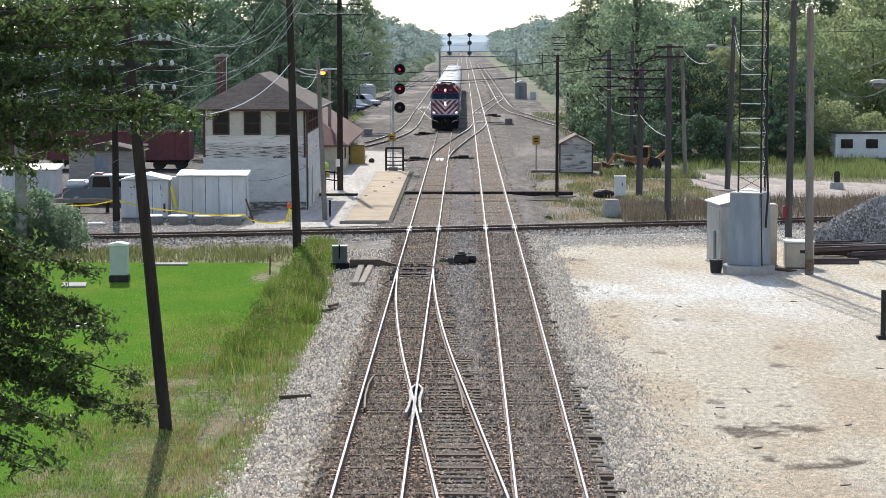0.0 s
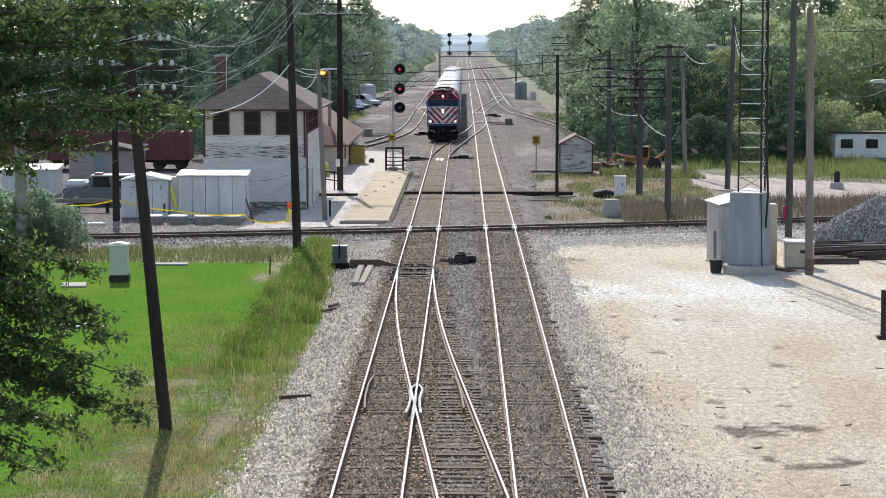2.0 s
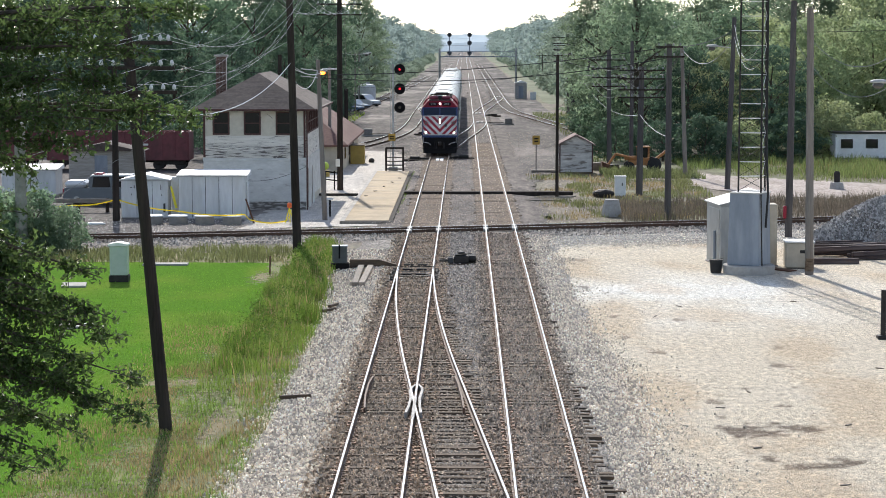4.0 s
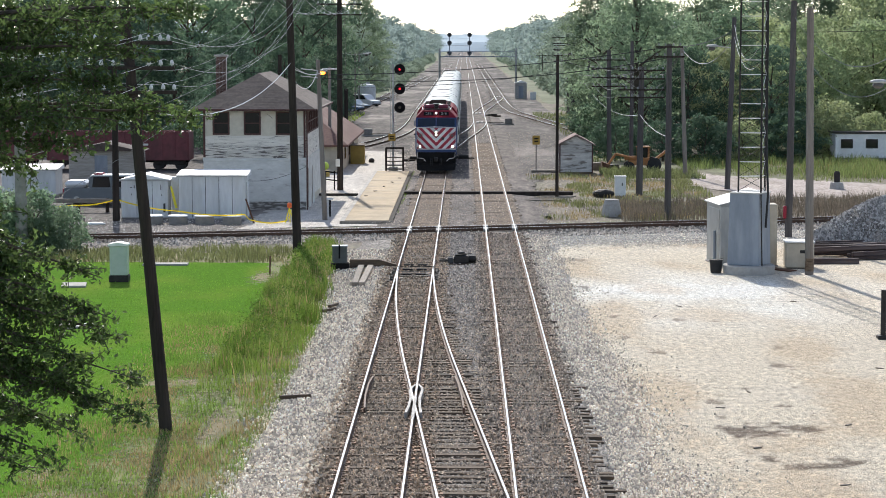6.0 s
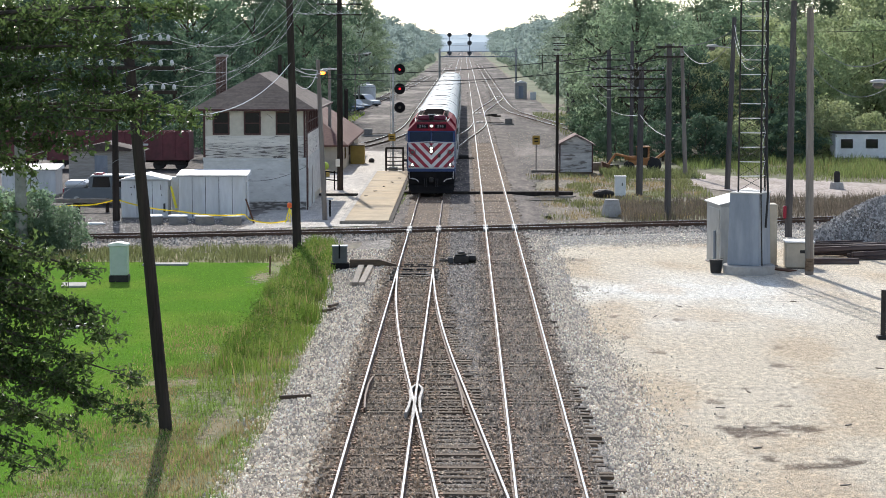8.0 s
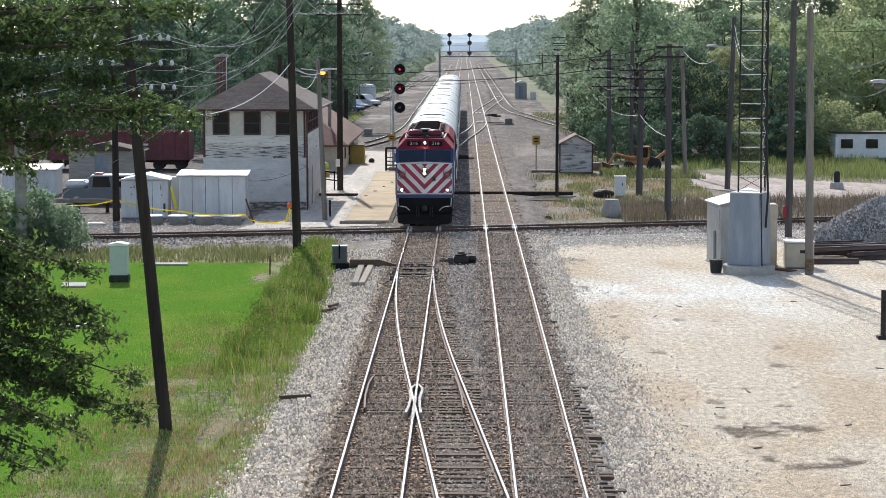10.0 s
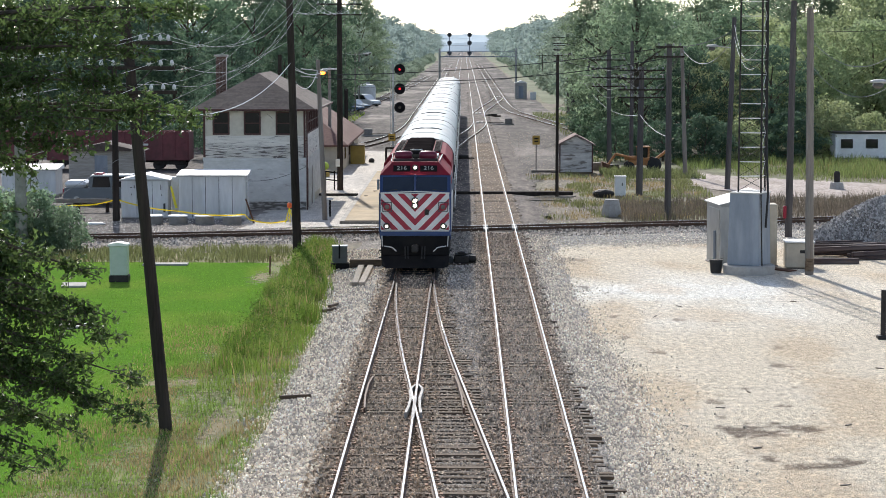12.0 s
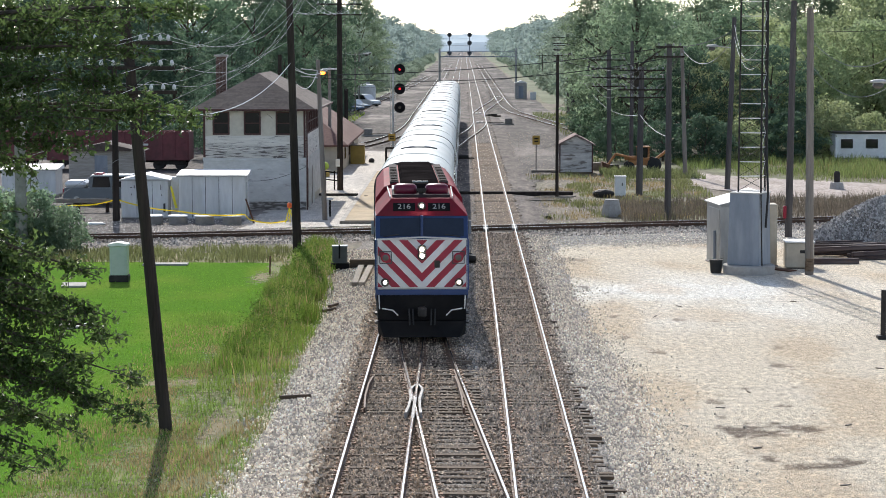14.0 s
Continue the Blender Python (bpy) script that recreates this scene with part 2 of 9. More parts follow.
LOCOWHITE = mat("loco_white", (0.68, 0.67, 0.66), (0.58, 0.57, 0.56), 2.0, 0.42, bump=0.03, c3=(0.46, 0.45, 0.44), scale2=0.9)
BLUE = mat("loco_blue", (0.022, 0.050, 0.145), (0.017, 0.040, 0.118), 2.0, 0.4, bump=0.03)
STAINLESS = mat("stainless_steel", (0.62, 0.63, 0.64), (0.54, 0.55, 0.56), 2.0, 0.38, 0.85, bump=0.04, stretch=(1, 0.2, 2), c3=(0.45, 0.45, 0.45), scale2=0.5)
CARROOF = mat("pale_car_roof", (0.46, 0.505, 0.505), (0.39, 0.435, 0.435), 1.5, 0.65, 0.0, bump=0.04, c3=(0.52, 0.53, 0.53), scale2=0.5)
HIVIS = mat("lime_bag", (0.50, 0.62, 0.10), (0.38, 0.50, 0.08), 3.0, 0.6, bump=0.1)
YELLOW = mat("yellow_tape", (0.88, 0.76, 0.05), (0.80, 0.68, 0.04), 3.0, 0.5, bump=0.02)
SIGNYEL = mat("amber_sign", (0.46, 0.28, 0.05), (0.38, 0.23, 0.04), 3.0, 0.6, bump=0.02)
OLDYEL = mat("ochre_boards", (0.42, 0.30, 0.08), (0.34, 0.24, 0.065), 3.0, 0.8, bump=0.1)
ORANGE = mat("machine_orange", (0.50, 0.23, 0.075), (0.36, 0.155, 0.055), 3.0, 0.6, bump=0.06, c3=(0.26, 0.10, 0.04), scale2=1.2)
CONEORANGE = mat("cone_orange", (0.75, 0.14, 0.03), (0.65, 0.12, 0.03), 3.0, 0.6, bump=0.02)
MAROON = mat("freight_car_maroon", (0.20, 0.062, 0.066), (0.14, 0.045, 0.05), 2.5, 0.75, bump=0.1, c3=(0.075, 0.04, 0.036), scale2=0.6)
SHEDBOARD = mat("flaking_board", (0.60, 0.57, 0.53), (0.43, 0.405, 0.375), 4.0, 0.9, bump=0.3, stretch=(0.8, 0.8, 3.5), rand=0.18, c3=(0.15, 0.125, 0.105), scale2=1.3, amount3=0.85, edge=(0.54, 0.64))
ROOFPINK = mat("faded_red_roof", (0.34, 0.25, 0.225), (0.24, 0.175, 0.155), 5.0, 0.95, bump=0.3, c3=(0.2, 0.14, 0.12), scale2=0.8)
GREYWOOD = mat("grey_boards", (0.42, 0.39, 0.35), (0.27, 0.25, 0.225), 3.0, 0.9, bump=0.3, stretch=(0.4, 0.4, 4), rand=0.25)
PLANK = mat("old_plank", (0.30, 0.26, 0.21), (0.20, 0.17, 0.14), 4.0, 0.9, bump=0.3, stretch=(4, 0.4, 4), rand=0.25)
BRICK = mat("brick", (0.17, 0.105, 0.085), (0.12, 0.075, 0.06), 5.0, 0.9, bump=0.2, rand=0.25)
GLASSGREY = mat("grey_insulator", (0.26, 0.27, 0.27), (0.2, 0.21, 0.21), 3.0, 0.35, bump=0.0)
PORCELAIN = mat("porcelain", (0.62, 0.65, 0.64), (0.48, 0.52, 0.52), 3.0, 0.25, bump=0.0)
WIRE = mat("wire", (0.05, 0.05, 0.052), (0.035, 0.035, 0.036), 3.0, 0.5, 0.3, bump=0.0)
WIREPALE = mat("aluminium_cable", (0.36, 0.37, 0.38), (0.28, 0.29, 0.30), 3.0, 0.45, 0.4, bump=0.0)
BARK = mat("bark", (0.10, 0.08, 0.06), (0.055, 0.045, 0.035), 4.0, 0.95, bump=0.7, stretch=(3, 3, 0.6))
RUBBER = mat("rubber", (0.03, 0.03, 0.03), (0.022, 0.022, 0.022), 5.0, 0.8, bump=0.1)
CARWHITE = mat("car_white", (0.72, 0.73, 0.74), (0.68, 0.69, 0.70), 2.0, 0.3, bump=0.0)
CARPALE = mat("car_pale_blue", (0.42, 0.50, 0.58), (0.38, 0.455, 0.53), 2.0, 0.3, bump=0.0)
CARBLUE = mat("car_blue", (0.06, 0.12, 0.22), (0.05, 0.10, 0.19), 2.0, 0.3, bump=0.0)
CARDARK = mat("car_slate", (0.15, 0.17, 0.19), (0.13, 0.148, 0.165), 2.0, 0.3, 0.2, bump=0.0)
LAMPON = mat("headlight_glow", (1.0, 0.93, 0.80), (1.0, 0.90, 0.75), 2.0, 0.4, bump=0, glow=160.0)
LAMPAMBER = mat("amber_glow", (1.0, 0.22, 0.02), (1.0, 0.2, 0.02), 2.0, 0.4, bump=0, glow=7.0)
LAMPRED = mat("red_glow", (1.0, 0.03, 0.05), (1.0, 0.02, 0.04), 2.0, 0.4, bump=0, glow=1.6)
LENSOFF = glass_mat("unlit_lens", (0.12, 0.11, 0.10))
# extra blue in the three leaf greens below stands in for haze
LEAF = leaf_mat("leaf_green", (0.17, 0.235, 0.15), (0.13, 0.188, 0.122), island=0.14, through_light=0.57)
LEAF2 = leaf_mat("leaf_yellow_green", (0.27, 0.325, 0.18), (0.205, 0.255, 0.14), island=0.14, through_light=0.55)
LEAFDARK = leaf_mat("leaf_dark", (0.088, 0.138, 0.092), (0.066, 0.106, 0.074), island=0.14, through_light=0.5)
LEAFNEAR = leaf_mat("leaf_near", (0.088, 0.128, 0.046), (0.058, 0.09, 0.033), island=0.35, through_light=0.52, rough=0.4)
# far leaves are paled and blued: distance haze put into the colour
LEAFFAR = leaf_mat("hazed_far_leaf", (0.20, 0.25, 0.195), (0.165, 0.21, 0.165), island=0.2, through_light=0.55)
LEAFHAZE = leaf_mat("hazed_pale_leaf", (0.25, 0.305, 0.285), (0.215, 0.265, 0.25), island=0.08, through_light=0.55, tree_value=0.08)
MEADOW = leaf_mat("meadow_blade", (0.20, 0.225, 0.10), (0.15, 0.165, 0.075), island=0.35, through_light=0.3)
MEADOWGREEN = leaf_mat("green_meadow_blade", (0.17, 0.225, 0.085), (0.12, 0.165, 0.06), island=0.35, through_light=0.3)
WEED = leaf_mat("weed", (0.17, 0.25, 0.062), (0.125, 0.19, 0.048), island=0.35, through_light=0.35)
WEEDDRY = leaf_mat("dry_weed", (0.32, 0.27, 0.13), (0.245, 0.20, 0.095), island=0.35, through_light=0.3)
# blue-grey of the far ridge is distance haze put into the colour
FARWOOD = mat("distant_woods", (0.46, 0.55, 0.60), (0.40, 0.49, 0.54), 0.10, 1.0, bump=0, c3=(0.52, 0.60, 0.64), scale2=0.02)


def soft_edged(m, cover=0.85):
    """Let a stain thin out raggedly towards its rim; its own space is a unit disc."""
    n, l = m.node_tree.nodes, m.node_tree.links
    co = n.new("ShaderNodeTexCoord")
    ln = n.new("ShaderNodeVectorMath")
    ln.operation = "LENGTH"
    l.new(co.outputs["Object"], ln.inputs[0])
    ns = n.new("ShaderNodeTexNoise")
    ns.inputs["Scale"].default_value, ns.inputs["Detail"].default_value = 2.6, 6.0
    geo = n.new("ShaderNodeNewGeometry")
    l.new(geo.outputs["Position"], ns.inputs["Vector"])
    ad = n.new("ShaderNodeMath")
    ad.operation = "MULTIPLY_ADD"
    ad.inputs[1].default_value = 2.2
    l.new(ns.outputs[0], ad.inputs[0])
    l.new(ln.outputs["Value"], ad.inputs[2])
    mr = n.new("ShaderNodeMapRange")
    mr.inputs[1].default_value, mr.inputs[2].default_value, mr.inputs[3].default_value, mr.inputs[4].default_value = 1.35, 2.1, cover, 0.0
    l.new(ad.outputs[0], mr.inputs[0])
    tr = n.new("ShaderNodeBsdfTransparent")
    mx = n.new("ShaderNodeMixShader")
    l.new(mr.outputs[0], mx.inputs[0])
    l.new(tr.outputs[0], mx.inputs[1])
    l.new(n["Principled BSDF"].outputs[0], mx.inputs[2])
    l.new(mx.outputs[0], n["Material Output"].inputs[0])


BAREPATCH = mat("bare_patch", (0.36, 0.28, 0.17), (0.20, 0.18, 0.085), 4.0, 0.95, bump=0.6, c3=(0.32, 0.28, 0.2), scale2=0.6, mid=0.25, stretch=(1, 0.35, 1))
soft_edged(BAREPATCH, 0.7)
FRINGE = mat("dry_fringe", (0.175, 0.185, 0.062), (0.10, 0.145, 0.032), 9.0, 0.95, bump=0.7, c3=(0.22, 0.20, 0.09), scale2=0.5, mid=0.3, stretch=(1, 0.35, 1), amount3=0.8)
soft_edged(FRINGE, 0.95)


def worn_by(m, layers):
    """Lay other earths over a ground material where its mesh attributes say so."""
    n, l = m.node_tree.nodes, m.node_tree.links
    p = n["Principled BSDF"]
    col = p.inputs["Base Color"].links[0].from_socket
    for key, tone, amount in layers:
        at = n.new("ShaderNodeAttribute")
        at.attribute_name = key
        grain = n.new("ShaderNodeTexNoise")
        grain.inputs["Scale"].default_value, grain.inputs["Detail"].default_value = 9.0, 8.0
        sum_ = n.new("ShaderNodeMath")
        sum_.operation = "MULTIPLY_ADD"
        sum_.inputs[1].default_value, sum_.inputs[2].default_value = 0.9, -0.45
        co = n.new("ShaderNodeTexCoord")
        l.new(co.outputs["Object"], grain.inputs["Vector"])
        l.new(grain.outputs[0], sum_.inputs[0])
        fac = n.new("ShaderNodeMath")
        fac.operation = "MULTIPLY_ADD"
        fac.use_clamp = True
        l.new(at.outputs["Fac"], fac.inputs[0])
        fac.inputs[1].default_value = 1.35
        l.new(sum_.outputs[0], fac.inputs[2])
        gate = n.new("ShaderNodeMath")
        gate.operation = "MULTIPLY"
        gate.use_clamp = True
        l.new(fac.outputs[0], gate.inputs[0])
        gate.inputs[1].default_value = amount
        lim = n.new("ShaderNodeMath")
        lim.operation = "MINIMUM"
        l.new(gate.outputs[0], lim.inputs[0])
        l.new(at.outputs["Fac"], lim.inputs[1])
        mx = n.new("ShaderNodeMix")
        mx.data_type, mx.blend_type = "RGBA", "MULTIPLY"
        l.new(lim.outputs[0], mx.inputs[0])
        l.new(col, mx.inputs[6])
        mx.inputs[7].default_value = (*tone, 1)
        col = mx.outputs[2]
    l.new(col, p.inputs["Base Color"])


worn_by(LOT, (("grit", (0.42, 0.44, 0.48), 1.0), ("clay", (0.86, 0.77, 0.67), 0.75), ("pale", (1.24, 1.38, 1.62), 1.0), ("hollow_tone", (0.27, 0.235, 0.215), 1.0)))


# ---- tools ----
def thing(name, label, category, m=None, group="", kind=""):
    ob = new(name)
    ob.matrix_basis = m or Matrix()
    ob.empty_display_size = 0.2
    return tagged(ob, label, category, group, kind)


def part(name, bm, material, parent=None, label="", m=None, smooth=False, kind=""):
    me = bpy.data.meshes.new(name)
    if isinstance(bm, bmesh.types.BMesh):
        bm.to_mesh(me)
        bm.free()
    else:
        me.from_pydata(bm[0], [], bm[1])
    if smooth:
        for f in me.polygons:
            f.use_smooth = True
    me.materials.append(material)
    ob = new(name, me)
    ob.parent = parent
    if m:
        ob.matrix_basis = m
    return tagged(ob, label, kind=kind)


def share(name, me, parent, m, label=""):
    ob = new(name, me)
    ob.parent, ob.matrix_basis = parent, m
    return tagged(ob, label)


def one(name, bm, material, label, category, m=None, group="", kind="", smooth=False):
    ob = part(name, bm, material, None, label, m, smooth)
    return tagged(ob, label, category, group, kind)


def box(x0, x1, y0, y1, z0, z1, bm=None, bevel=0.0):
    own = bmesh.new()
    r = bmesh.ops.create_cube(own, size=1.0)
    for v in r["verts"]:
        v.co = Vector((x0 + (v.co.x + 0.5) * (x1 - x0), y0 + (v.co.y + 0.5) * (y1 - y0), z0 + (v.co.z + 0.5) * (z1 - z0)))
    if bevel:
        bmesh.ops.bevel(own, geom=own.edges[:], offset=bevel, segments=1, affect="EDGES", profile=0.7)
    return join(bm, own)


def join(bm, own):
    if bm is None:
        return own
    me = bpy.data.meshes.new("tmp")
    own.to_mesh(me)
    own.free()
    bm.from_mesh(me)
    bpy.data.meshes.remove(me)
    return bm


def tube(p0, p1, r0, r1=None, n=10, bm=None, caps=True):
    """A round bar from p0 to p1, tapering from r0 to r1."""
    p0, p1 = Vector(p0), Vector(p1)
    own = bmesh.new()
    d = p1 - p0
    bmesh.ops.create_cone(own, cap_ends=caps, segments=n, radius1=r0, radius2=r0 if r1 is None else r1, depth=d.length)
    own.transform(Matrix.Translation((p0 + p1) / 2) @ d.to_track_quat("Z", "Y").to_matrix().to_4x4())
    return join(bm, own)


def ball(c, r, bm=None, sub=2, squash=(1, 1, 1)):
    own = bmesh.new()
    bmesh.ops.create_icosphere(own, subdivisions=sub, radius=r)
    own.transform(Matrix.Translation(c) @ Matrix.Diagonal((*squash, 1)))
    return join(bm, own)


def extrude(points, depth, axis="y", bm=None, start=0.0):
    """A prism of the outline points, which lie in the plane across the axis."""
    own = bmesh.new()
    put = {"y": lambda a, b, s: (a, s, b), "x": lambda a, b, s: (s, a, b), "z": lambda a, b, s: (a, b, s)}[axis]
    lo = [own.verts.new(put(a, b, start)) for a, b in points]
    hi = [own.verts.new(put(a, b, start + depth)) for a, b in points]
    n = len(points)
    own.faces.new(lo)
    own.faces.new(hi[::-1])
    for i in range(n):
        own.faces.new((lo[i], hi[i], hi[(i + 1) % n], lo[(i + 1) % n]))
    bmesh.ops.recalc_face_normals(own, faces=own.faces[:])
    return join(bm, own)


def lathe(profile, n=16, bm=None):
    """A turned shape about z from (radius, height) pairs."""
    own = bmesh.new()
    rings = [[own.verts.new((r * math.cos(2 * math.pi * i / n), r * math.sin(2 * math.pi * i / n), z)) for i in range(n)] for r, z in profile]
    for a, b in zip(rings, rings[1:]):
        for i in range(n):
            own.faces.new((a[i], a[(i + 1) % n], b[(i + 1) % n], b[i]))
    own.faces.new(rings[0][::-1])
    own.faces.new(rings[-1])
    return join(bm, own)


def wire_bm(p0, p1, sag, r=0.012, n=14, bm=None):
    p0, p1 = Vector(p0), Vector(p1)
    pts = [p0.lerp(p1, i / n) - Vector((0, 0, sag * 4 * (i / n) * (1 - i / n))) for i in range(n + 1)]
    own = bmesh.new()
    side = (p1 - p0).cross(Vector((0, 0, 1))).normalized()
    up = Vector((0, 0, 1))
    rings = [[own.verts.new(p + r * (math.cos(a) * side + math.sin(a) * up)) for a in (0, 1.571, 3.142, 4.712)] for p in pts]
    for a, b in zip(rings, rings[1:]):
        for i in range(4):
            own.faces.new((a[i], a[(i + 1) % 4], b[(i + 1) % 4], b[i]))
    return join(bm, own)


def outline_sheet(name, pts, z, material, label, category="ground", jitter=0.25, step=0.8, seed=1, kind="structure", thick=0.0):
    """A flat sheet with an uneven rim."""
    rng = random.Random(seed)
    rim = []
    for (ax, ay), (bx, by) in zip(pts, pts[1:] + pts[:1]):
        n = max(1, int(math.hypot(bx - ax, by - ay) / step))
        n = min(n, 120)
        for i in range(n):
            rim.append((ax + (bx - ax) * i / n + rng.uniform(-jitter, jitter), ay + (by - ay) * i / n + rng.uniform(-jitter, jitter)))
    bm = bmesh.new()
    f = bm.faces.new([bm.verts.new((x, y, z)) for x, y in rim])
    if f.normal.z < 0 or sum(a[0] * b[1] - a[1] * b[0] for a, b in zip(rim, rim[1:] + rim[:1])) < 0:
        f.normal_flip()
    bmesh.ops.triangulate(bm, faces=bm.faces[:])
    return one(name, bm, material, label, category, kind=kind)


def soup(name, verts, faces, material, label, category, kind="stuff", parent=None):
    me = bpy.data.meshes.new(name)
    me.from_pydata(verts.tolist() if isinstance(verts, np.ndarray) else verts, [], faces.tolist() if isinstance(faces, np.ndarray) else faces)
    me.materials.append(material)
    ob = new(name, me)
    if parent:
        ob.parent = parent
        return tagged(ob, label)
    return tagged(ob, label, category, kind=kind)


def quads(centres, size, rng, flat=0.0, bend=0.25, facing=None):
    """Leaf-like folded quads about the centres, turned at random: vertices and faces."""
    n = len(centres)
    a = rng.normal(size=(n, 3))
    a[:, 2] *= 1 - flat
    a /= np.linalg.norm(a, axis=1)[:, None]
    b = np.cross(a, rng.normal(size=(n, 3)))
    b /= np.linalg.norm(b, axis=1)[:, None]
    nrm = np.cross(a, b)
    if facing is not None:
        nrm = facing + rng.normal(size=(n, 3)) * 0.55
        nrm /= np.linalg.norm(nrm, axis=1)[:, None]
        a = np.cross(nrm, rng.normal(size=(n, 3)))
        a /= np.linalg.norm(a, axis=1)[:, None]
        b = np.cross(nrm, a)
    s = (size * rng.uniform(0.6, 1.4, n))[:, None]
    w = s * 0.55
    v = np.stack([centres - a * s * 0.5, centres + b * w * 0.5 + nrm * s * bend * 0.3, centres + a * s * 0.5, centres - b * w * 0.5 + nrm * s * bend * 0.3], 1).reshape(-1, 3)
    i = np.arange(n)[:, None] * 4
    f = np.concatenate([i + np.array([[0, 1, 2]]), i + np.array([[0, 2, 3]])], 1).reshape(-1, 3)
    return v, f


def stones(xyz, size, rng):
    """Small angular stones, an uneven pyramid each."""
    n = len(xyz)
    base = np.array([(1, 0, 0), (0, 1, 0), (-1, 0, 0), (0, -1, 0), (0, 0, 0.58)], float)
    v = base[None] * rng.uniform(0.55, 1.15, (n, 5, 1)) * (size * rng.uniform(0.5, 1.3, n))[:, None, None] * 0.5
    t = rng.uniform(0, 6.28, n)
    c, s = np.cos(t)[:, None], np.sin(t)[:, None]
    tilt = rng.uniform(-0.5, 0.5, n)[:, None]
    x, y, z = v[..., 0], v[..., 1], v[..., 2]
    z = z + tilt * x
    v = np.stack([x * c - y * s, x * s + y * c, z], -1) + xyz[:, None, :]
    tri = np.array([(0, 1, 4), (1, 2, 4), (2, 3, 4), (3, 0, 4)])
    f = (np.arange(n)[:, None, None] * 5 + tri[None]).reshape(-1, 3)
    return v.reshape(-1, 3), f


def chunks(xyz, size, rng):
    """Angular crushed stones with broken flat tops, three-sided."""
    n = len(xyz)
    t = rng.uniform(0, 6.28, (n, 1)) + np.array([[0, 2.1, 4.2]]) + rng.uniform(-0.5, 0.5, (n, 3))
    r = rng.uniform(0.7, 1.2, (n, 3)) * 0.5
    top = rng.uniform(0.45, 0.9, (n, 3)) * r
    s = (size * rng.uniform(0.5, 1.35, n))[:, None]
    h = rng.uniform(0.25, 0.8, (n, 1)) + rng.uniform(-0.22, 0.22, (n, 3))
    low = np.stack([r * np.cos(t), r * np.sin(t), np.zeros((n, 3)) - 0.1], -1)
    high = np.stack([top * np.cos(t + 0.3), top * np.sin(t + 0.3), h], -1)
    v = np.concatenate([low, high], 1) * s[:, :, None] + xyz[:, None, :]
    tri = np.array([(3, 4, 5), (0, 1, 4), (0, 4, 3), (1, 2, 5), (1, 5, 4), (2, 0, 3), (2, 3, 5)])
    f = (np.arange(n)[:, None, None] * 6 + tri[None]).reshape(-1, 3)
    return v.reshape(-1, 3), f


def blades(xy, z0, height, rng, width=0.02, lean=0.35, uneven=0.0):
    """Grass blades: tapered, leaning strips of two pieces."""
    n = len(xy)
    h = height * rng.uniform(0.45, 1.2, n)
    if uneven:
        h *= np.array([1 + uneven * 1.6 * noise.noise((x * 0.55, y * 0.3, 4.0)) + uneven * noise.noise((x * 1.7, y * 1.0, 1.0)) for x, y in xy]).clip(0.25, 1.9)
    t = rng.uniform(0, 6.28, n)
    d = np.stack([np.cos(t), np.sin(t)], 1)
    t2 = rng.uniform(0, 6.28, n)
    ln = (lean * h * rng.uniform(0.2, 1.2, n))[:, None] * np.stack([np.cos(t2), np.sin(t2)], 1)
    w = width * rng.uniform(0.6, 1.4, n)[:, None]
    zz = np.zeros((n, 1)) + z0

    def P(p, z):
        return np.concatenate([p, z], 1)
    v = np.stack([P(xy - d * w, zz), P(xy + d * w, zz), P(xy + ln * 0.35 + d * w * 0.7, zz + h[:, None] * 0.6), P(xy + ln * 0.35 - d * w * 0.7, zz + h[:, None] * 0.6), P(xy + ln, zz + h[:, None])], 1)
    i = np.arange(n)[:, None, None] * 5
    f = (i + np.array([(0, 1, 2), (0, 2, 3), (3, 2, 4)])[None]).reshape(-1, 3)
    return v.reshape(-1, 3), f


# ---- ground ----
LX, RX = -2.077, 1.873          # centre lines of the two main tracks
RT = 0.30


def cross_y(x):
    """Centre line of the track that crosses the main line."""
    return 113.6 + 0.28 * x + 0.0015 * x * x


def div_off(y):
    """How far the turnout's curved route has left the straight one."""
    u = 94.0 - y
    if u <= 0:
        return 0.0
    if u < 30:
        return 0.012 * u + 0.00085 * u * u
    return 0.36 + 0.765 + 0.063 * (u - 30)


# darker hollows of the lot: x, y, half width, half length, depth
HOLLOWS = [(7.25, 55.6, 0.75, 0.9, 0.05), (8.35, 55.9, 0.65, 0.8, 0.05), (7.35, 52.0, 0.45, 0.5, 0.04), (8.2, 50.9, 0.75, 0.4, 0.05), (9.1, 51.4, 0.4, 0.5, 0.05), (6.85, 57.6, 0.2, 0.3, 0.03), (6.9, 60.0, 0.28, 0.35, 0.04),
           (8.15, 62.4, 0.22, 0.3, 0.05), (7.55, 64.4, 0.28, 0.35, 0.06), (9.5, 63.2, 0.26, 0.6, 0.06), (8.75, 59.4, 0.28, 0.3, 0.05), (5.5, 65.5, 0.12, 0.25, 0.03), (6.1, 69.6, 0.42, 0.4, 0.06), (5.35, 73.4, 0.25, 0.6, 0.05), (7.7, 78.0, 0.3, 0.4, 0.05),
           (9.0, 77.8, 0.2, 0.4, 0.05), (4.9, 88, 0.4, 0.9, 0.04), (6.2, 86, 0.3, 0.7, 0.04), (5.4, 79, 0.3, 0.5, 0.03), (10.3, 71, 0.3, 0.6, 0.04), (9.6, 67, 0.35, 0.4, 0.05), (5.0, 99, 0.6, 1.6, 0.04)]


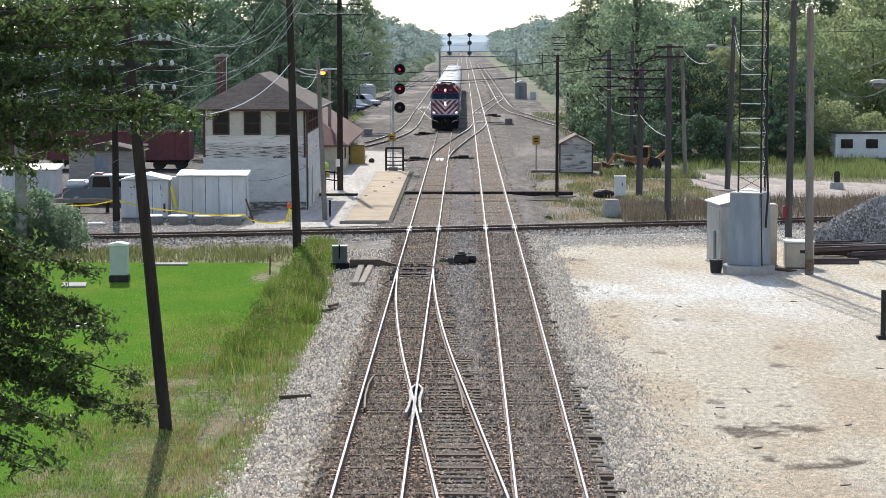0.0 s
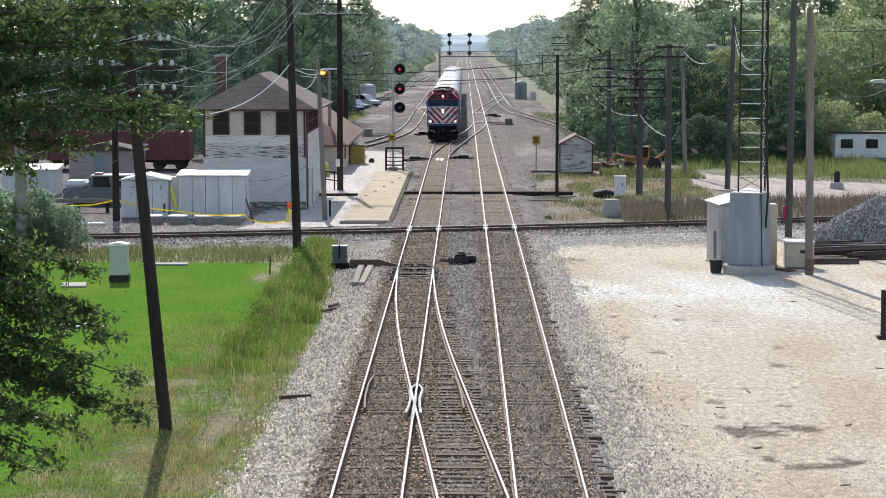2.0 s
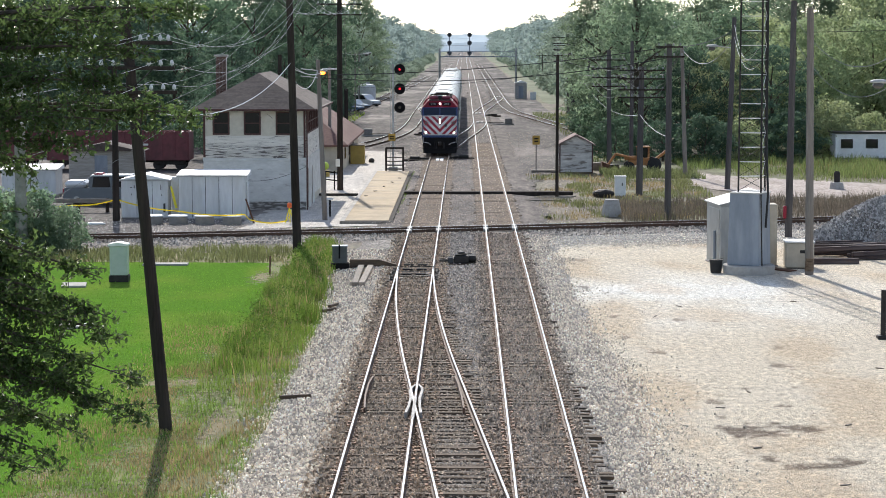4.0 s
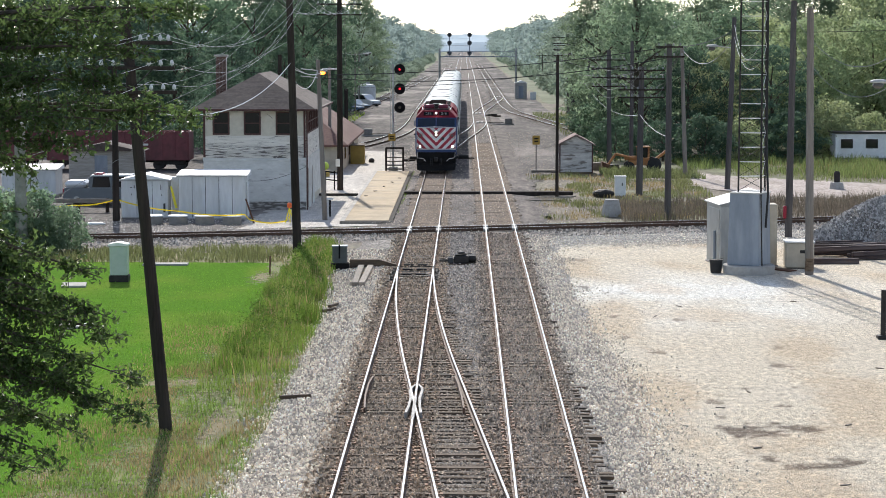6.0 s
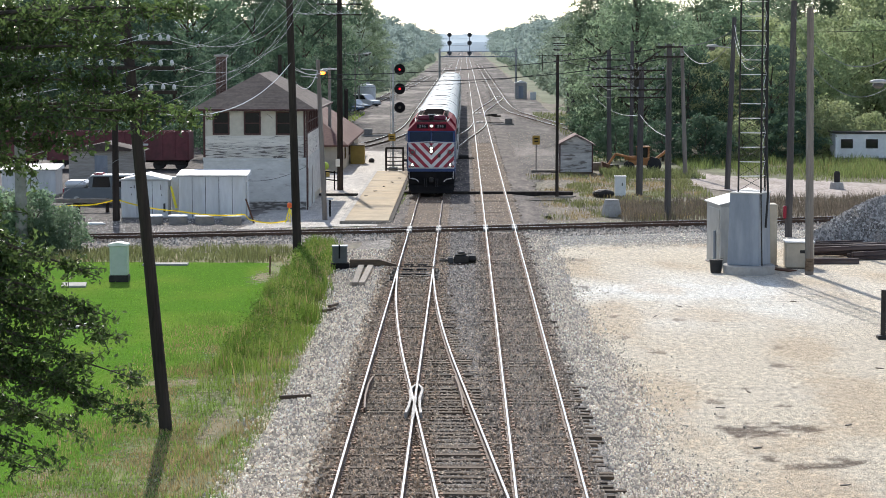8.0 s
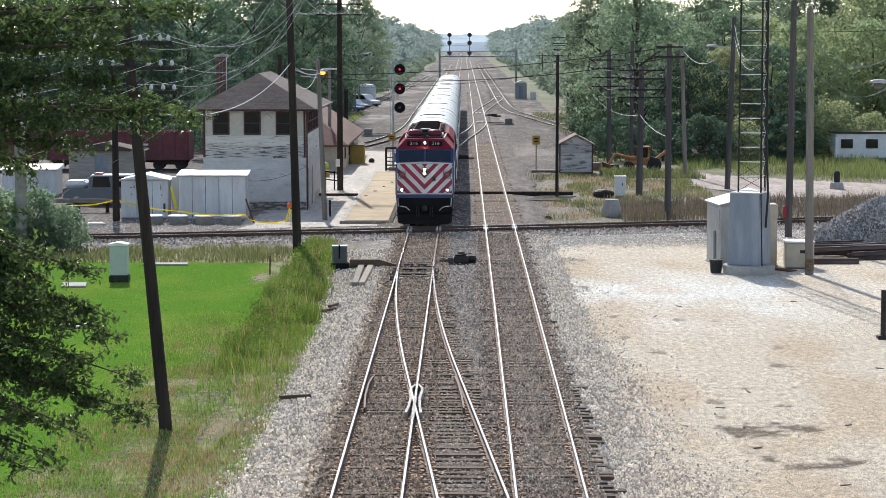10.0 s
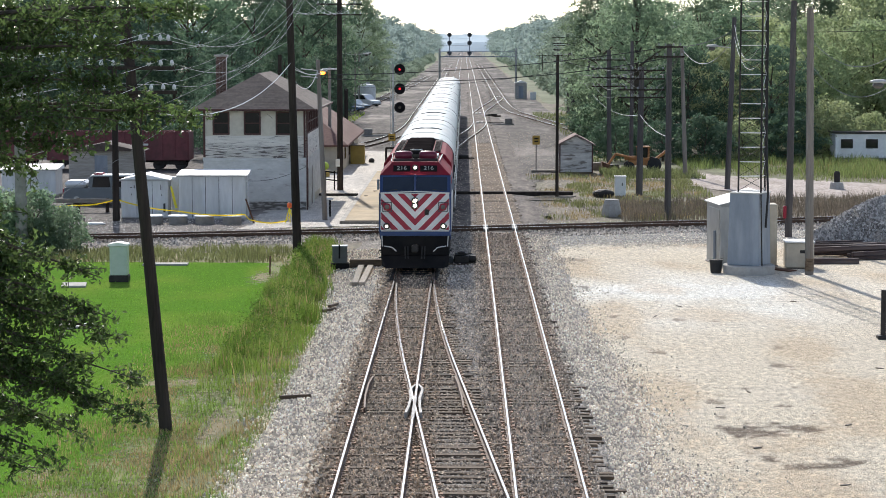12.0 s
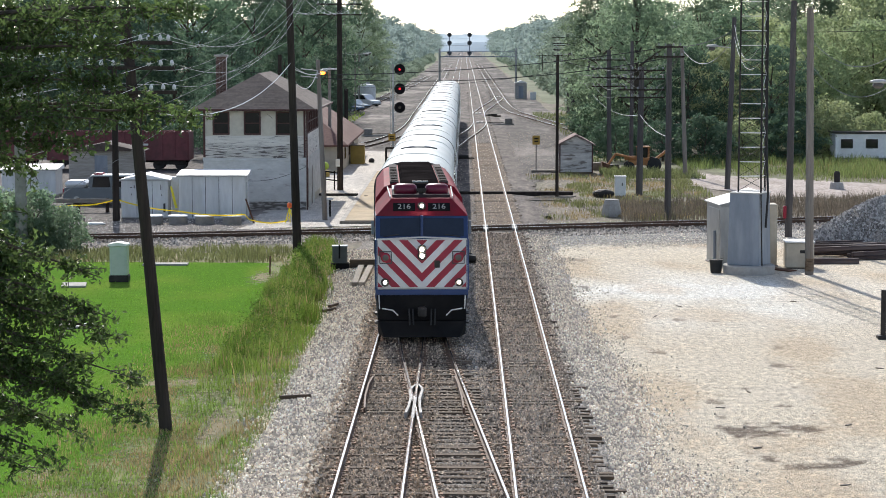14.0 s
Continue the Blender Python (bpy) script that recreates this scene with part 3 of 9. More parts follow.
def lot_height(x, y):
    """Height of the uneven lot: ruts, bumps and hollows."""
    calm = min(1.0, max(0.15, (abs(x - 12.6) - 2.6) / 2.0 if y > 88 else 1.0))
    z = 0.030 * noise.noise((x * 0.9, y * 0.55, 2.0)) + 0.024 * noise.noise((x * 0.35, y * 0.22, 7.0)) + 0.026 * noise.noise((x * 2.2, y * 1.9, 5.0)) + 0.013 * noise.noise((x * 5.0, y * 4.2, 5.0))
    rut = math.sin((x * 0.35 + 0.8 * math.sin(y * 0.06) - 0.02 * y) * 6.283)
    z += 0.010 * rut * max(0.0, noise.noise((x * 0.15, y * 0.08, 11.0)) + 0.2)
    for cx, cy, rx, ry, deep in HOLLOWS:
        d = ((x - cx) / rx) ** 2 + ((y - cy) / ry) ** 2
        if d < 4:
            z -= 1.5 * deep * math.exp(-1.6 * d)
    z = z * calm - 0.004
    return z if z > 0 else -0.025 * (1 - math.exp(z / 0.025))


def build_lot():
    xs = np.concatenate([np.arange(3.4, 12.0, 0.12), np.arange(12.0, 24.1, 0.25)])
    ys = np.concatenate([np.arange(40, 76, 0.16), np.arange(76, 116.1, 0.29)])
    verts, hollow_tone, pale, clay, grit = [], [], [], [], []
    for y in ys:
        for x in xs:
            verts.append((x, y, lot_height(x, y)))
            wob = 0.5 * noise.noise((x * 1.5, y * 1.1, 3.0)) + 0.5 * noise.noise((x * 4.0, y * 3.0, 9.0))
            w = 0.0
            for cx, cy, rx, ry, deep in HOLLOWS:
                d = ((x - cx) / rx) ** 2 + ((y - cy) / ry) ** 2
                if d < 6:
                    w = max(w, min(1.0 if cy < 57 else 0.75, max(0.0, ((1.3 if cy < 57 else 0.75) - d + wob * 3.4) * 1.0)))
            hollow_tone.append(w)
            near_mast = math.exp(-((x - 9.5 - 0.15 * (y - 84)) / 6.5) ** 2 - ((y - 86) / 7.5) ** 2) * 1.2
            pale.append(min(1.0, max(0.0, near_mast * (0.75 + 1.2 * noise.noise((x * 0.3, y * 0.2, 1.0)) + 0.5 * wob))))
            clay.append(min(1.0, max(0.0, 1.9 * noise.noise((x * 0.32, y * 0.17, 21.0)) + 0.7 * wob + (0.5 if x < 6.5 and y < 84 else 0.0) * math.exp(-((x - 5.6) / 0.9) ** 2))))
            grit.append(min(1.0, max(0.0, (y - 105.0 - 0.22 * (x - 4)) / 2.5 + 1.2 * wob)))
    nx, ny = len(xs), len(ys)
    i = (np.arange(ny - 1)[:, None] * nx + np.arange(nx - 1)[None]).reshape(-1, 1)
    faces = i + np.array([[0, 1, nx + 1, nx]])
    ob = soup("gravel_lot", verts, faces, LOT, "pale beige crushed limestone lot with darker hollows", "ground", kind="structure")
    for key, values in (("hollow_tone", hollow_tone), ("pale", pale), ("clay", clay), ("grit", grit)):
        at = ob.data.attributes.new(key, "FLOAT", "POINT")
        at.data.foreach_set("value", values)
    for f in ob.data.polygons:
        f.use_smooth = True
    outline_sheet("outer_lot", [(24.0, 20), (60, 20), (60, 118), (24.0, 116)], -0.006, LOT, "pale limestone ground beyond the lot", seed=6, jitter=0.0)
    outline_sheet("outer_lot", [(3.6, 20), (24.0, 20), (24.0, 40), (3.6, 40)], -0.006, LOT, "pale limestone ground beyond the lot", seed=6, jitter=0.0)


def build_ground():
    bm = bmesh.new()
    bmesh.ops.create_grid(bm, x_segments=40, y_segments=40, size=2500)
    one("ground", bm, SOIL, "flat ground of dry soil with thin grass", "ground", pose(0, 1500, -0.03), kind="structure")
    outline_sheet("lawn", [(-45, 40), (-8.6, 40), (-7.9, 57), (-7.6, 66), (-7.5, 80), (-8.0, 92), (-8.9, 98), (-19, 98.5), (-45, 96)], 0.004, LAWN, "bright green mown lawn beside the railway", seed=3, jitter=0.18)
    outline_sheet("gravel_margin", [(3.0, 117), (4.6, 119), (4.8, 150), (7.0, 165), (10.5, 200), (12, 300), (12, 2300), (-12, 2300), (-16, 330), (-15, 205), (-8, 190), (-3.5, 165), (-3, 117)], -0.008, GREYGRAVEL, "grey-brown gravel beside the tracks", seed=13, jitter=0.5)
    outline_sheet("dry_verge", [(-10.5, 40), (-5.2, 40), (-5.0, 60), (-5.2, 80), (-6.2, 92), (-8.5, 103), (-22, 103), (-22, 97), (-10.5, 90)], -0.004, DRYGRASS, "dry grassy verge between lawn and ballast", seed=4, jitter=0.35)
    for s, lab in ((-1, "west"), (1, "east")):
        outline_sheet("lineside_meadow", [(s * 13, 345), (s * 70, 345), (s * 70, 2400), (s * 13, 2400)], -0.002, MEADOWGROUND, "pale green meadow along the far line", seed=18 + s, jitter=0.8, step=6)
    for k, (cx, cy, rx, ry) in enumerate([(-8.6, 63.2, 1.25, 1.3), (-6.4, 56.0, 0.5, 3.4), (-7.1, 51.0, 0.55, 2.0), (-9.6, 49.5, 0.8, 1.1), (-8.6, 47.0, 0.9, 1.0), (-8.4, 92, 0.8, 3)]):
        bm = bmesh.new()
        bm.faces.new([bm.verts.new((1.3 * math.cos(i * math.pi / 12), 1.3 * math.sin(i * math.pi / 12), 0)) for i in range(24)])
        st = one("bare_patch", bm, BAREPATCH, "worn dry patch at the lawn's edge", "patch", pose(cx, cy, 0.008 + 0.0006 * k), kind="structure", group="worn patches of the lawn")
        st.scale = (rx, ry, 1)
    rng = random.Random(15)
    for k in range(9):
        y = 44 + 3.2 * k
        bm = bmesh.new()
        bm.faces.new([bm.verts.new((1.3 * math.cos(i * math.pi / 12), 1.3 * math.sin(i * math.pi / 12), 0)) for i in range(24)])
        st = one("dry_fringe", bm, FRINGE, "dry grass thinning out into the lawn", "grass", pose(-8.5 + 0.04 * (y - 40) + rng.uniform(-0.35, 0.2), y, 0.0055 + 0.0002 * k), kind="structure", group="fringe of the lawn")
        st.scale = (rng.uniform(1.1, 1.6), rng.uniform(2.2, 3.2), 1)
    build_lot()
    outline_sheet("pale_gravel_yard", [(-12, 116), (-3.6, 118), (-3.6, 172), (-6, 196), (-12, 200), (-9.4, 180)], 0.004, YARD, "pale gravel yard beside the platform", seed=7, jitter=0.4)
    outline_sheet("gravel_strip", [(-34, 104), (-10, 111), (-8.0, 140), (-36, 140)], 0.002, GREYGRAVEL, "grey gravel ground round the sheds", seed=8, jitter=0.4)
    outline_sheet("dirt_road", [(13.5, 158), (15, 170), (20, 161), (30, 152), (60, 146), (60, 132), (28, 136), (19, 141)], 0.004, DIRTROAD, "pinkish dirt road across the grass", seed=9, jitter=0.5)
    outline_sheet("grass_strip", [(3.9, 119.5), (22, 124), (60, 127), (60, 123), (24, 120.5), (4, 116)], 0.004, DRYGRASS, "dry grass along the crossing track", seed=10, jitter=0.3)
    outline_sheet("far_lot", [(-60, 150), (-13, 145), (-12, 180), (-16, 340), (-60, 340)], 0.003, GREYGRAVEL, "gravel yard with weeds", seed=12, jitter=0.5)


def bed(name, path, half_l, half_r, slope, z, material, label):
    """A raised ballast bed along a path of (x, y)."""
    bm = bmesh.new()
    rows = []
    for i, (x, y) in enumerate(path):
        ax, ay = path[max(i - 1, 0)]
        bx, by = path[min(i + 1, len(path) - 1)]
        d = math.hypot(bx - ax, by - ay)
        nx, ny = (by - ay) / d, -(bx - ax) / d
        j = [random.uniform(-0.25, 0.25) for _ in range(2)]
        rows.append([bm.verts.new((x + nx * o, y + ny * o, h)) for o, h in ((-half_l - slope + j[0], -0.02), (-half_l, z), (half_r, z), (half_r + slope + j[1], -0.02))])
    for a, b in zip(rows, rows[1:]):
        for i in range(3):
            f = bm.faces.new((a[i], a[i + 1], b[i + 1], b[i]))
    bmesh.ops.recalc_face_normals(bm, faces=bm.faces[:])
    return one(name, bm, material, label, "ballast", kind="structure")


def sweep(profile, path, closed=True):
    bm = bmesh.new()
    rows = []
    for i, (x, y) in enumerate(path):
        ax, ay = path[max(i - 1, 0)]
        bx, by = path[min(i + 1, len(path) - 1)]
        d = math.hypot(bx - ax, by - ay)
        nx, ny = (by - ay) / d, -(bx - ax) / d
        rows.append([bm.verts.new((x + nx * o, y + ny * o, h)) for o, h in profile])
    n = len(profile)
    for a, b in zip(rows, rows[1:]):
        for i in range(n if closed else n - 1):
            bm.faces.new((a[i], a[(i + 1) % n], b[(i + 1) % n], b[i]))
    if closed:
        bm.faces.new(rows[0])
        bm.faces.new(rows[-1][::-1])
    bmesh.ops.recalc_face_normals(bm, faces=bm.faces[:])
    return bm


RAIL_PROFILE = [(-0.07, 0.13), (0.07, 0.13), (0.07, 0.143), (0.012, 0.165), (0.012, 0.25), (0.036, 0.262), (0.036, 0.288), (0.028, 0.296), (-0.028, 0.296), (-0.036, 0.288), (-0.036, 0.262), (-0.012, 0.25), (-0.012, 0.165), (-0.07, 0.143)]


def rail(path, parent, shine=True, name="rail"):
    r = part(name, sweep(RAIL_PROFILE, path), RAIL, parent)
    if shine:
        top = sweep([(-0.025, 0.295), (0.025, 0.295), (0.022, 0.300), (-0.022, 0.300)], path)
        part("running_surface", top, RAILTOP, r, "polished steel running surface")
    return r


def offset_path(path, o):
    out = []
    for i, (x, y) in enumerate(path):
        ax, ay = path[max(i - 1, 0)]
        bx, by = path[min(i + 1, len(path) - 1)]
        d = math.hypot(bx - ax, by - ay)
        out.append((x + (by - ay) / d * o, y - (bx - ax) / d * o))
    return out


def along(path, step):
    """Points every step metres along a path, with its direction."""
    out, carry = [], 0.0
    for (ax, ay), (bx, by) in zip(path, path[1:]):
        d = math.hypot(bx - ax, by - ay)
        s = carry
        while s < d:
            out.append((ax + (bx - ax) * s / d, ay + (by - ay) * s / d, math.atan2(by - ay, bx - ax)))
            s += step
        carry = s - d
    return out


def tie_mesh(length):
    bm = box(-length / 2, length / 2, -0.11, 0.11, -0.05, 0.13, bevel=0.012)
    me = bpy.data.meshes.new("tie")
    bm.to_mesh(me)
    bm.free()
    me.materials.append(TIE)
    return me


def ties(parent, spots, near, rng, length=2.6, lengths=None, sink=0.0, tail=None):
    """Near ties as pieces, the far ones joined."""
    me = tie_mesh(length)
    far_v, far_f = [], []
    base = np.array([(-1, -1, 0), (1, -1, 0), (1, 1, 0), (-1, 1, 0), (-1, -1, 1), (1, -1, 1), (1, 1, 1), (-1, 1, 1)], float)
    faces = np.array([(4, 5, 6, 7), (0, 1, 5, 4), (1, 2, 6, 5), (2, 3, 7, 6), (3, 0, 4, 7)])
    k = 0
    for i, (x, y, a) in enumerate(spots):
        a = a - math.pi / 2 + rng.uniform(-0.012, 0.012)
        dz = rng.uniform(-0.045, 0.014) - sink
        shift = rng.uniform(-0.14, 0.14)
        y += rng.uniform(-0.06, 0.06)
        if tail:
            x += tail(y)
        if near(x, y) and k < 300:
            k += 1
            m = me if lengths is None else tie_mesh(lengths(y))
            share("tie", m, parent, pose(x + shift, y, dz, rng.uniform(-1, 1), 0, math.degrees(a)))
        else:
            ln = length if lengths is None else lengths(y)
            dz -= 0.008 if y > 190 else 0.0
            b = base * np.array([ln / 2, 0.11, 0.18]) + np.array([shift, 0, -0.05 + dz])
            c, s = math.cos(a), math.sin(a)
            far_f.extend((faces + len(far_v) * 8).tolist())
            far_v.append(np.stack([x + b[:, 0] * c - b[:, 1] * s, y + b[:, 0] * s + b[:, 1] * c, b[:, 2]], 1))
    if far_v:
        ob = soup("far_ties", np.concatenate(far_v), far_f, TIES, "dark wooden ties in a row", "", parent=parent)
        ob["kind"] = "stuff"


def build_tracks():
    rng = random.Random(11)
    ys = [-40, 20, 60, 100, 140, 200, 260, 320, 400, 600, 900, 1400, 1900]
    bed("ballast_bed", [((LX + RX) / 2, y) for y in range(-40, 114, 3)], 3.55, 3.25, 1.5, 0.072, BALLAST, "grey crushed stone ballast bed of the double track")
    bed("ballast_bed", [((LX + RX) / 2, y) for y in list(range(114, 330, 3)) + [340, 500, 900, 1400, 1900]], 3.3, 3.2, 1.6, 0.112, FARBALLAST, "grey-brown ballast of the double track beyond the crossing")
    cross = [(x, cross_y(x)) for x in [-90 + 3 * i for i in range(61)]]
    bed("crossing_ballast", cross, 2.4, 2.4, 1.2, 0.082, BALLAST, "grey ballast bed of the crossing track")
    for x, lab in ((LX, "diverging"), (RX, "straight")):
        bed("brown_track_bed", [(x, y) for y in range(-40, 113, 2)], 1.0, 1.0, 0.45, 0.113, BEDBROWN, "brown stained ballast between the ties")
        bed("brown_track_bed", [(x, y) for y in range(114, 212, 2)], 1.15, 1.15, 0.5, 0.130, BEDBROWN, "brown stained ballast burying the ties")
        bed("grey_track_bed", [(x, y) for y in range(212, 1500, 4)], 1.15, 1.15, 0.5, 0.129, FARBALLAST, "grey-brown ballast burying the ties")
    # straight tracks
    for cx in (LX, RX):
        tr = thing("railway_track", "straight main track with polished rails on dark wooden ties", "track", kind="structure", group="main tracks")
        for o in (-0.7525, 0.7525):
            rail([(cx + o, y) for y in ys], tr)
        spots = [s for s in along([(cx, 20), (cx, 420)], 0.5) if abs(s[1] - cross_y(cx)) > 1.7]
        if cx == LX:
            spots = [s for s in spots if s[1] > 95]
        ties(tr, spots, lambda x, y: 44 < y < 190, rng, 2.6, tail=(lambda y: rng.uniform(0.0, 0.32) if y < 63 else 0.0) if cx == RX else None)
    # turnout: long ties, curved route, frog
    turn = thing("turnout", "railway turnout with curved rails, frog and long dark ties", "turnout", kind="structure")
    path = [(LX + div_off(y), y) for y in [93.8 - 1.5 * i for i in range(50)]]
    left, right = offset_path(path, 0.7525), offset_path(path, -0.7525)
    rail(left, turn, name="closure_rail")
    rail(right, turn, name="closure_rail")
    long_ties = along([(LX, 30), (LX, 95)], 0.5)
    ties(turn, [(LX + div_off(y) * 0.5, y, a) for x, y, a in long_ties], lambda x, y: y > 40, rng, lengths=lambda y: 2.65 + round(div_off(y) * 0.9 / 0.3) * 0.3)
    frog_y = 58.7
    fx = LX + 0.7525
    frog = part("frog", box(fx - 0.045, fx + 0.045, frog_y - 3.0, frog_y + 0.3, 0.13, 0.301, bevel=0.01), FROGSTEEL, turn, "worn bright steel frog point")
    for s in (-1, 1):
        wing = sweep([(-0.03, 0.14), (0.03, 0.14), (0.035, 0.299), (-0.035, 0.299)], [(fx + s * 0.03, frog_y + 2.6), (fx + s * 0.14, frog_y + 2.0), (fx + s * 0.165, frog_y + 1.5), (fx + s * 0.12, frog_y + 0.2), (fx + s * 0.15, frog_y - 1.2), (fx + s * 0.20, frog_y - 2.2)])
        part("wing_rail", wing, FROGSTEEL, turn, "bright flared wing rail")
    for gx, gy in ((LX - 0.7525 + 0.13, 59.8), (LX + div_off(59.8) + 0.7525 - 0.13, 59.8)):
        g = sweep([(-0.025, 0.14), (0.025, 0.14), (0.025, 0.31), (-0.025, 0.31)], [(gx + (0.07 if gx < -2 else -0.20), gy + 2.9), (gx + (0 if gx < -2 else -0.10), gy + 1.6), (gx, gy - 1.6 + 1.0), (gx + (0.07 if gx < -2 else 0.06), gy - 2.6)])
        part("guard_rail", g, RAIL, turn, "rusty guard rail")
    for i, y in enumerate((95.6, 93.6, 91.8)):
        for x in (LX - 0.35, LX + 0.25):
            part("rod_plate", box(x - 0.22, x + 0.22, y - 0.18, y + 0.18, 0.145, 0.20, bevel=0.01), BLACK, turn, "dark iron rod plate")
    for k in range(9):
        y = 89.2 + 0.5 * k + 0.4
        for s in (-1, 1):
            x = LX + s * 0.7525
            part("slide_plate", box(x - 0.30, x + 0.30, y - 0.10, y + 0.10, 0.128, 0.146, bevel=0.004), STEEL, turn, "dark greased slide plate")
            part("rail_brace", box(x + s * 0.16 - 0.07, x + s * 0.16 + 0.07, y - 0.06, y + 0.06, 0.147, 0.225, bevel=0.02), STEEL, turn)
    for y in (94.9, 92.7, 91.0):
        part("switch_rod", box(LX - 0.70, LX + 0.70, y - 0.04, y + 0.04, 0.15, 0.185, bevel=0.008), STEEL, turn, "flat steel switch rod")
    # tie plates with their spikes, one each side of a rail on every tie
    pv, pf = [], []
    cube = np.array([(-1, -1, 0), (1, -1, 0), (1, 1, 0), (-1, 1, 0), (-1, -1, 1), (1, -1, 1), (1, 1, 1), (-1, 1, 1)], float)
    sides = np.array([(4, 5, 6, 7), (0, 1, 5, 4), (1, 2, 6, 5), (2, 3, 7, 6), (3, 0, 4, 7)])
    lines = [lambda y: LX - 0.7525, lambda y: LX + 0.7525, lambda y: RX - 0.7525, lambda y: RX + 0.7525, lambda y: LX + div_off(y) - 0.7525, lambda y: LX + div_off(y) + 0.7525]
    for n, fx in enumerate(lines):
        y = 40.0
        while y < (112 if n < 4 else 89):
            y += 0.5
            for s in (-1, 1):
                if rng.random() < 0.1:
                    continue
                yy = y + rng.uniform(-0.04, 0.04)
                for half, off, top in ((np.array([0.055, 0.085, 0.02]), 0.125, 0.132), (np.array([0.02, 0.02, 0.035]), 0.095, 0.15)):
                    b = cube * half + np.array([fx(yy) + s * off, yy + (0.05 if half[0] < 0.03 else 0), top])
                    pf.extend((sides + len(pv) * 8).tolist())
                    pv.append(b)
    plates = soup("tie_plates", np.concatenate(pv), pf, TIEPLATE, "rusty tie plates and spikes along the rails", "", parent=turn)
    plates["kind"] = "stuff"
    # the crossing track and its diamonds
    tr = thing("crossing_track", "track with dark rails crossing the main line at an angle", "track", kind="structure")
    for o in (-0.7525, 0.7525):
        rail(offset_path(cross, o), tr)
        rail(offset_path(cross, o * 0.8), tr, shine=False, name="guard_rail")
    ties(tr, [s for s in along(cross, 0.55) if abs(s[0] - LX) > 1.6 and abs(s[0] - RX) > 1.6], lambda x, y: abs(x) < 40, rng, 2.6)
    for cx in (LX, RX):
        for o in (-0.7525, 0.7525):
            for s in (-0.7525, 0.7525):
                x = cx + o
                y = cross_y(x) + s * 1.04
                d = part("diamond_casting", box(-0.14, 0.14, -0.55, 0.55, 0.14, 0.298, bevel=0.03), FROGSTEEL, tr, "worn bright crossing casting", m=pose(x, y, 0))
    # boarded foot crossing
    walkway = thing("foot_crossing", "dark timber foot crossing laid across both tracks", "crossing", kind="structure")
    for x0, x1 in ((-9.6, -6.86), (-3.86, -2.93), (-2.72, -1.43), (-1.22, 1.02), (1.23, 2.52), (2.73, 7.0)):
        for k in range(3):
            y = 140.6 + k * 0.3
            part("plank", box(x0, x1, y, y + 0.27, 0.02, 0.27 if x0 > -5 else 0.12, bevel=0.01), POLE, walkway)
    # sidings and crossovers farther along
    laid = []

    def minor(path, lab, step=0.6, near=lambda x, y: False, tie_len=2.6):
        t = thing("siding_track", lab, "track", kind="structure", group="sidings")
        for o in (-0.7525, 0.7525):
            rail(offset_path(path, o), t)
        laid.append(path)
        bed("siding_bed", path, 1.2, 1.2, 0.7, 0.126 - 0.004 * len(laid), GREYGRAVEL, "low gravel bed of a siding")
        ties(t, along(path, step), near, rng, tie_len, sink=0.012)
        return t
    def curve(pts, n=10):
        out = []
        for i in range(len(pts) - 1):
            p0, p1, p2, p3 = pts[max(i - 1, 0)], pts[i], pts[i + 1], pts[min(i + 2, len(pts) - 1)]
            for k in range(n):
                t = k / n
                out.append(tuple(0.5 * (2 * b + (c - a) * t + (2 * a - 5 * b + 4 * c - d) * t * t + (3 * b - a - 3 * c + d) * t ** 3) for a, b, c, d in zip(p0, p1, p2, p3)))
        return out + [pts[-1]]
    minor(curve([(-14, 190), (-11.8, 195), (-9.6, 203.5), (-7.6, 219), (-6.4, 238), (-6.05, 262), (-6.1, 300), (-6.0, 420), (-6.0, 900)]), "curved siding joining the yard")
    minor(curve([(-2.077, 238), (-2.85, 262), (-4.2, 285), (-5.7, 310), (-6.1, 325)]), "crossover from the main track to the siding")
    minor(curve([(-17, 235), (-15.5, 290), (-14.2, 350), (-12, 460), (-9.5, 600)]), "rusty yard track in the gravel")
    minor(curve([(-2.077, 178), (-1.9, 188), (-1.35, 199.5), (-0.55, 213.5), (0.5, 230), (1.45, 246), (1.873, 262)]), "crossover between the two main tracks")
    minor(curve([(1.873, 286), (2.15, 300), (3.75, 331), (5.4, 362), (6.0, 388), (6.0, 460), (6.0, 900)]), "crossover to the outer siding")
    minor(curve([(13.5, 228), (12.0, 242), (10.1, 262), (8.4, 281), (6.9, 299), (6.15, 325), (6.0, 360), (6.0, 400)]), "curved siding leaving to the east")


# ---- trees ----
def triangles(centres, normals, size, rng, ruffle=0.62):
    """Three-cornered leaf sprays at the centres, roughly across the normals: vertices and faces."""
    n = len(centres)
    nrm = normals * 0.8 + rng.normal(size=(n, 3)) * ruffle
    nrm /= np.linalg.norm(nrm, axis=1)[:, None]
    a = np.cross(nrm, rng.normal(size=(n, 3)))
    a /= np.linalg.norm(a, axis=1)[:, None]
    b = np.cross(nrm, a)
    s = (size * rng.uniform(0.55, 1.35, n))[:, None]
    v = np.stack([centres + a * s * 0.62, centres - a * s * 0.38 + b * s * 0.42, centres - a * s * 0.38 - b * s * 0.42 + nrm * s * 0.1], 1).reshape(-1, 3)
    return v, np.arange(3 * n).reshape(-1, 3)


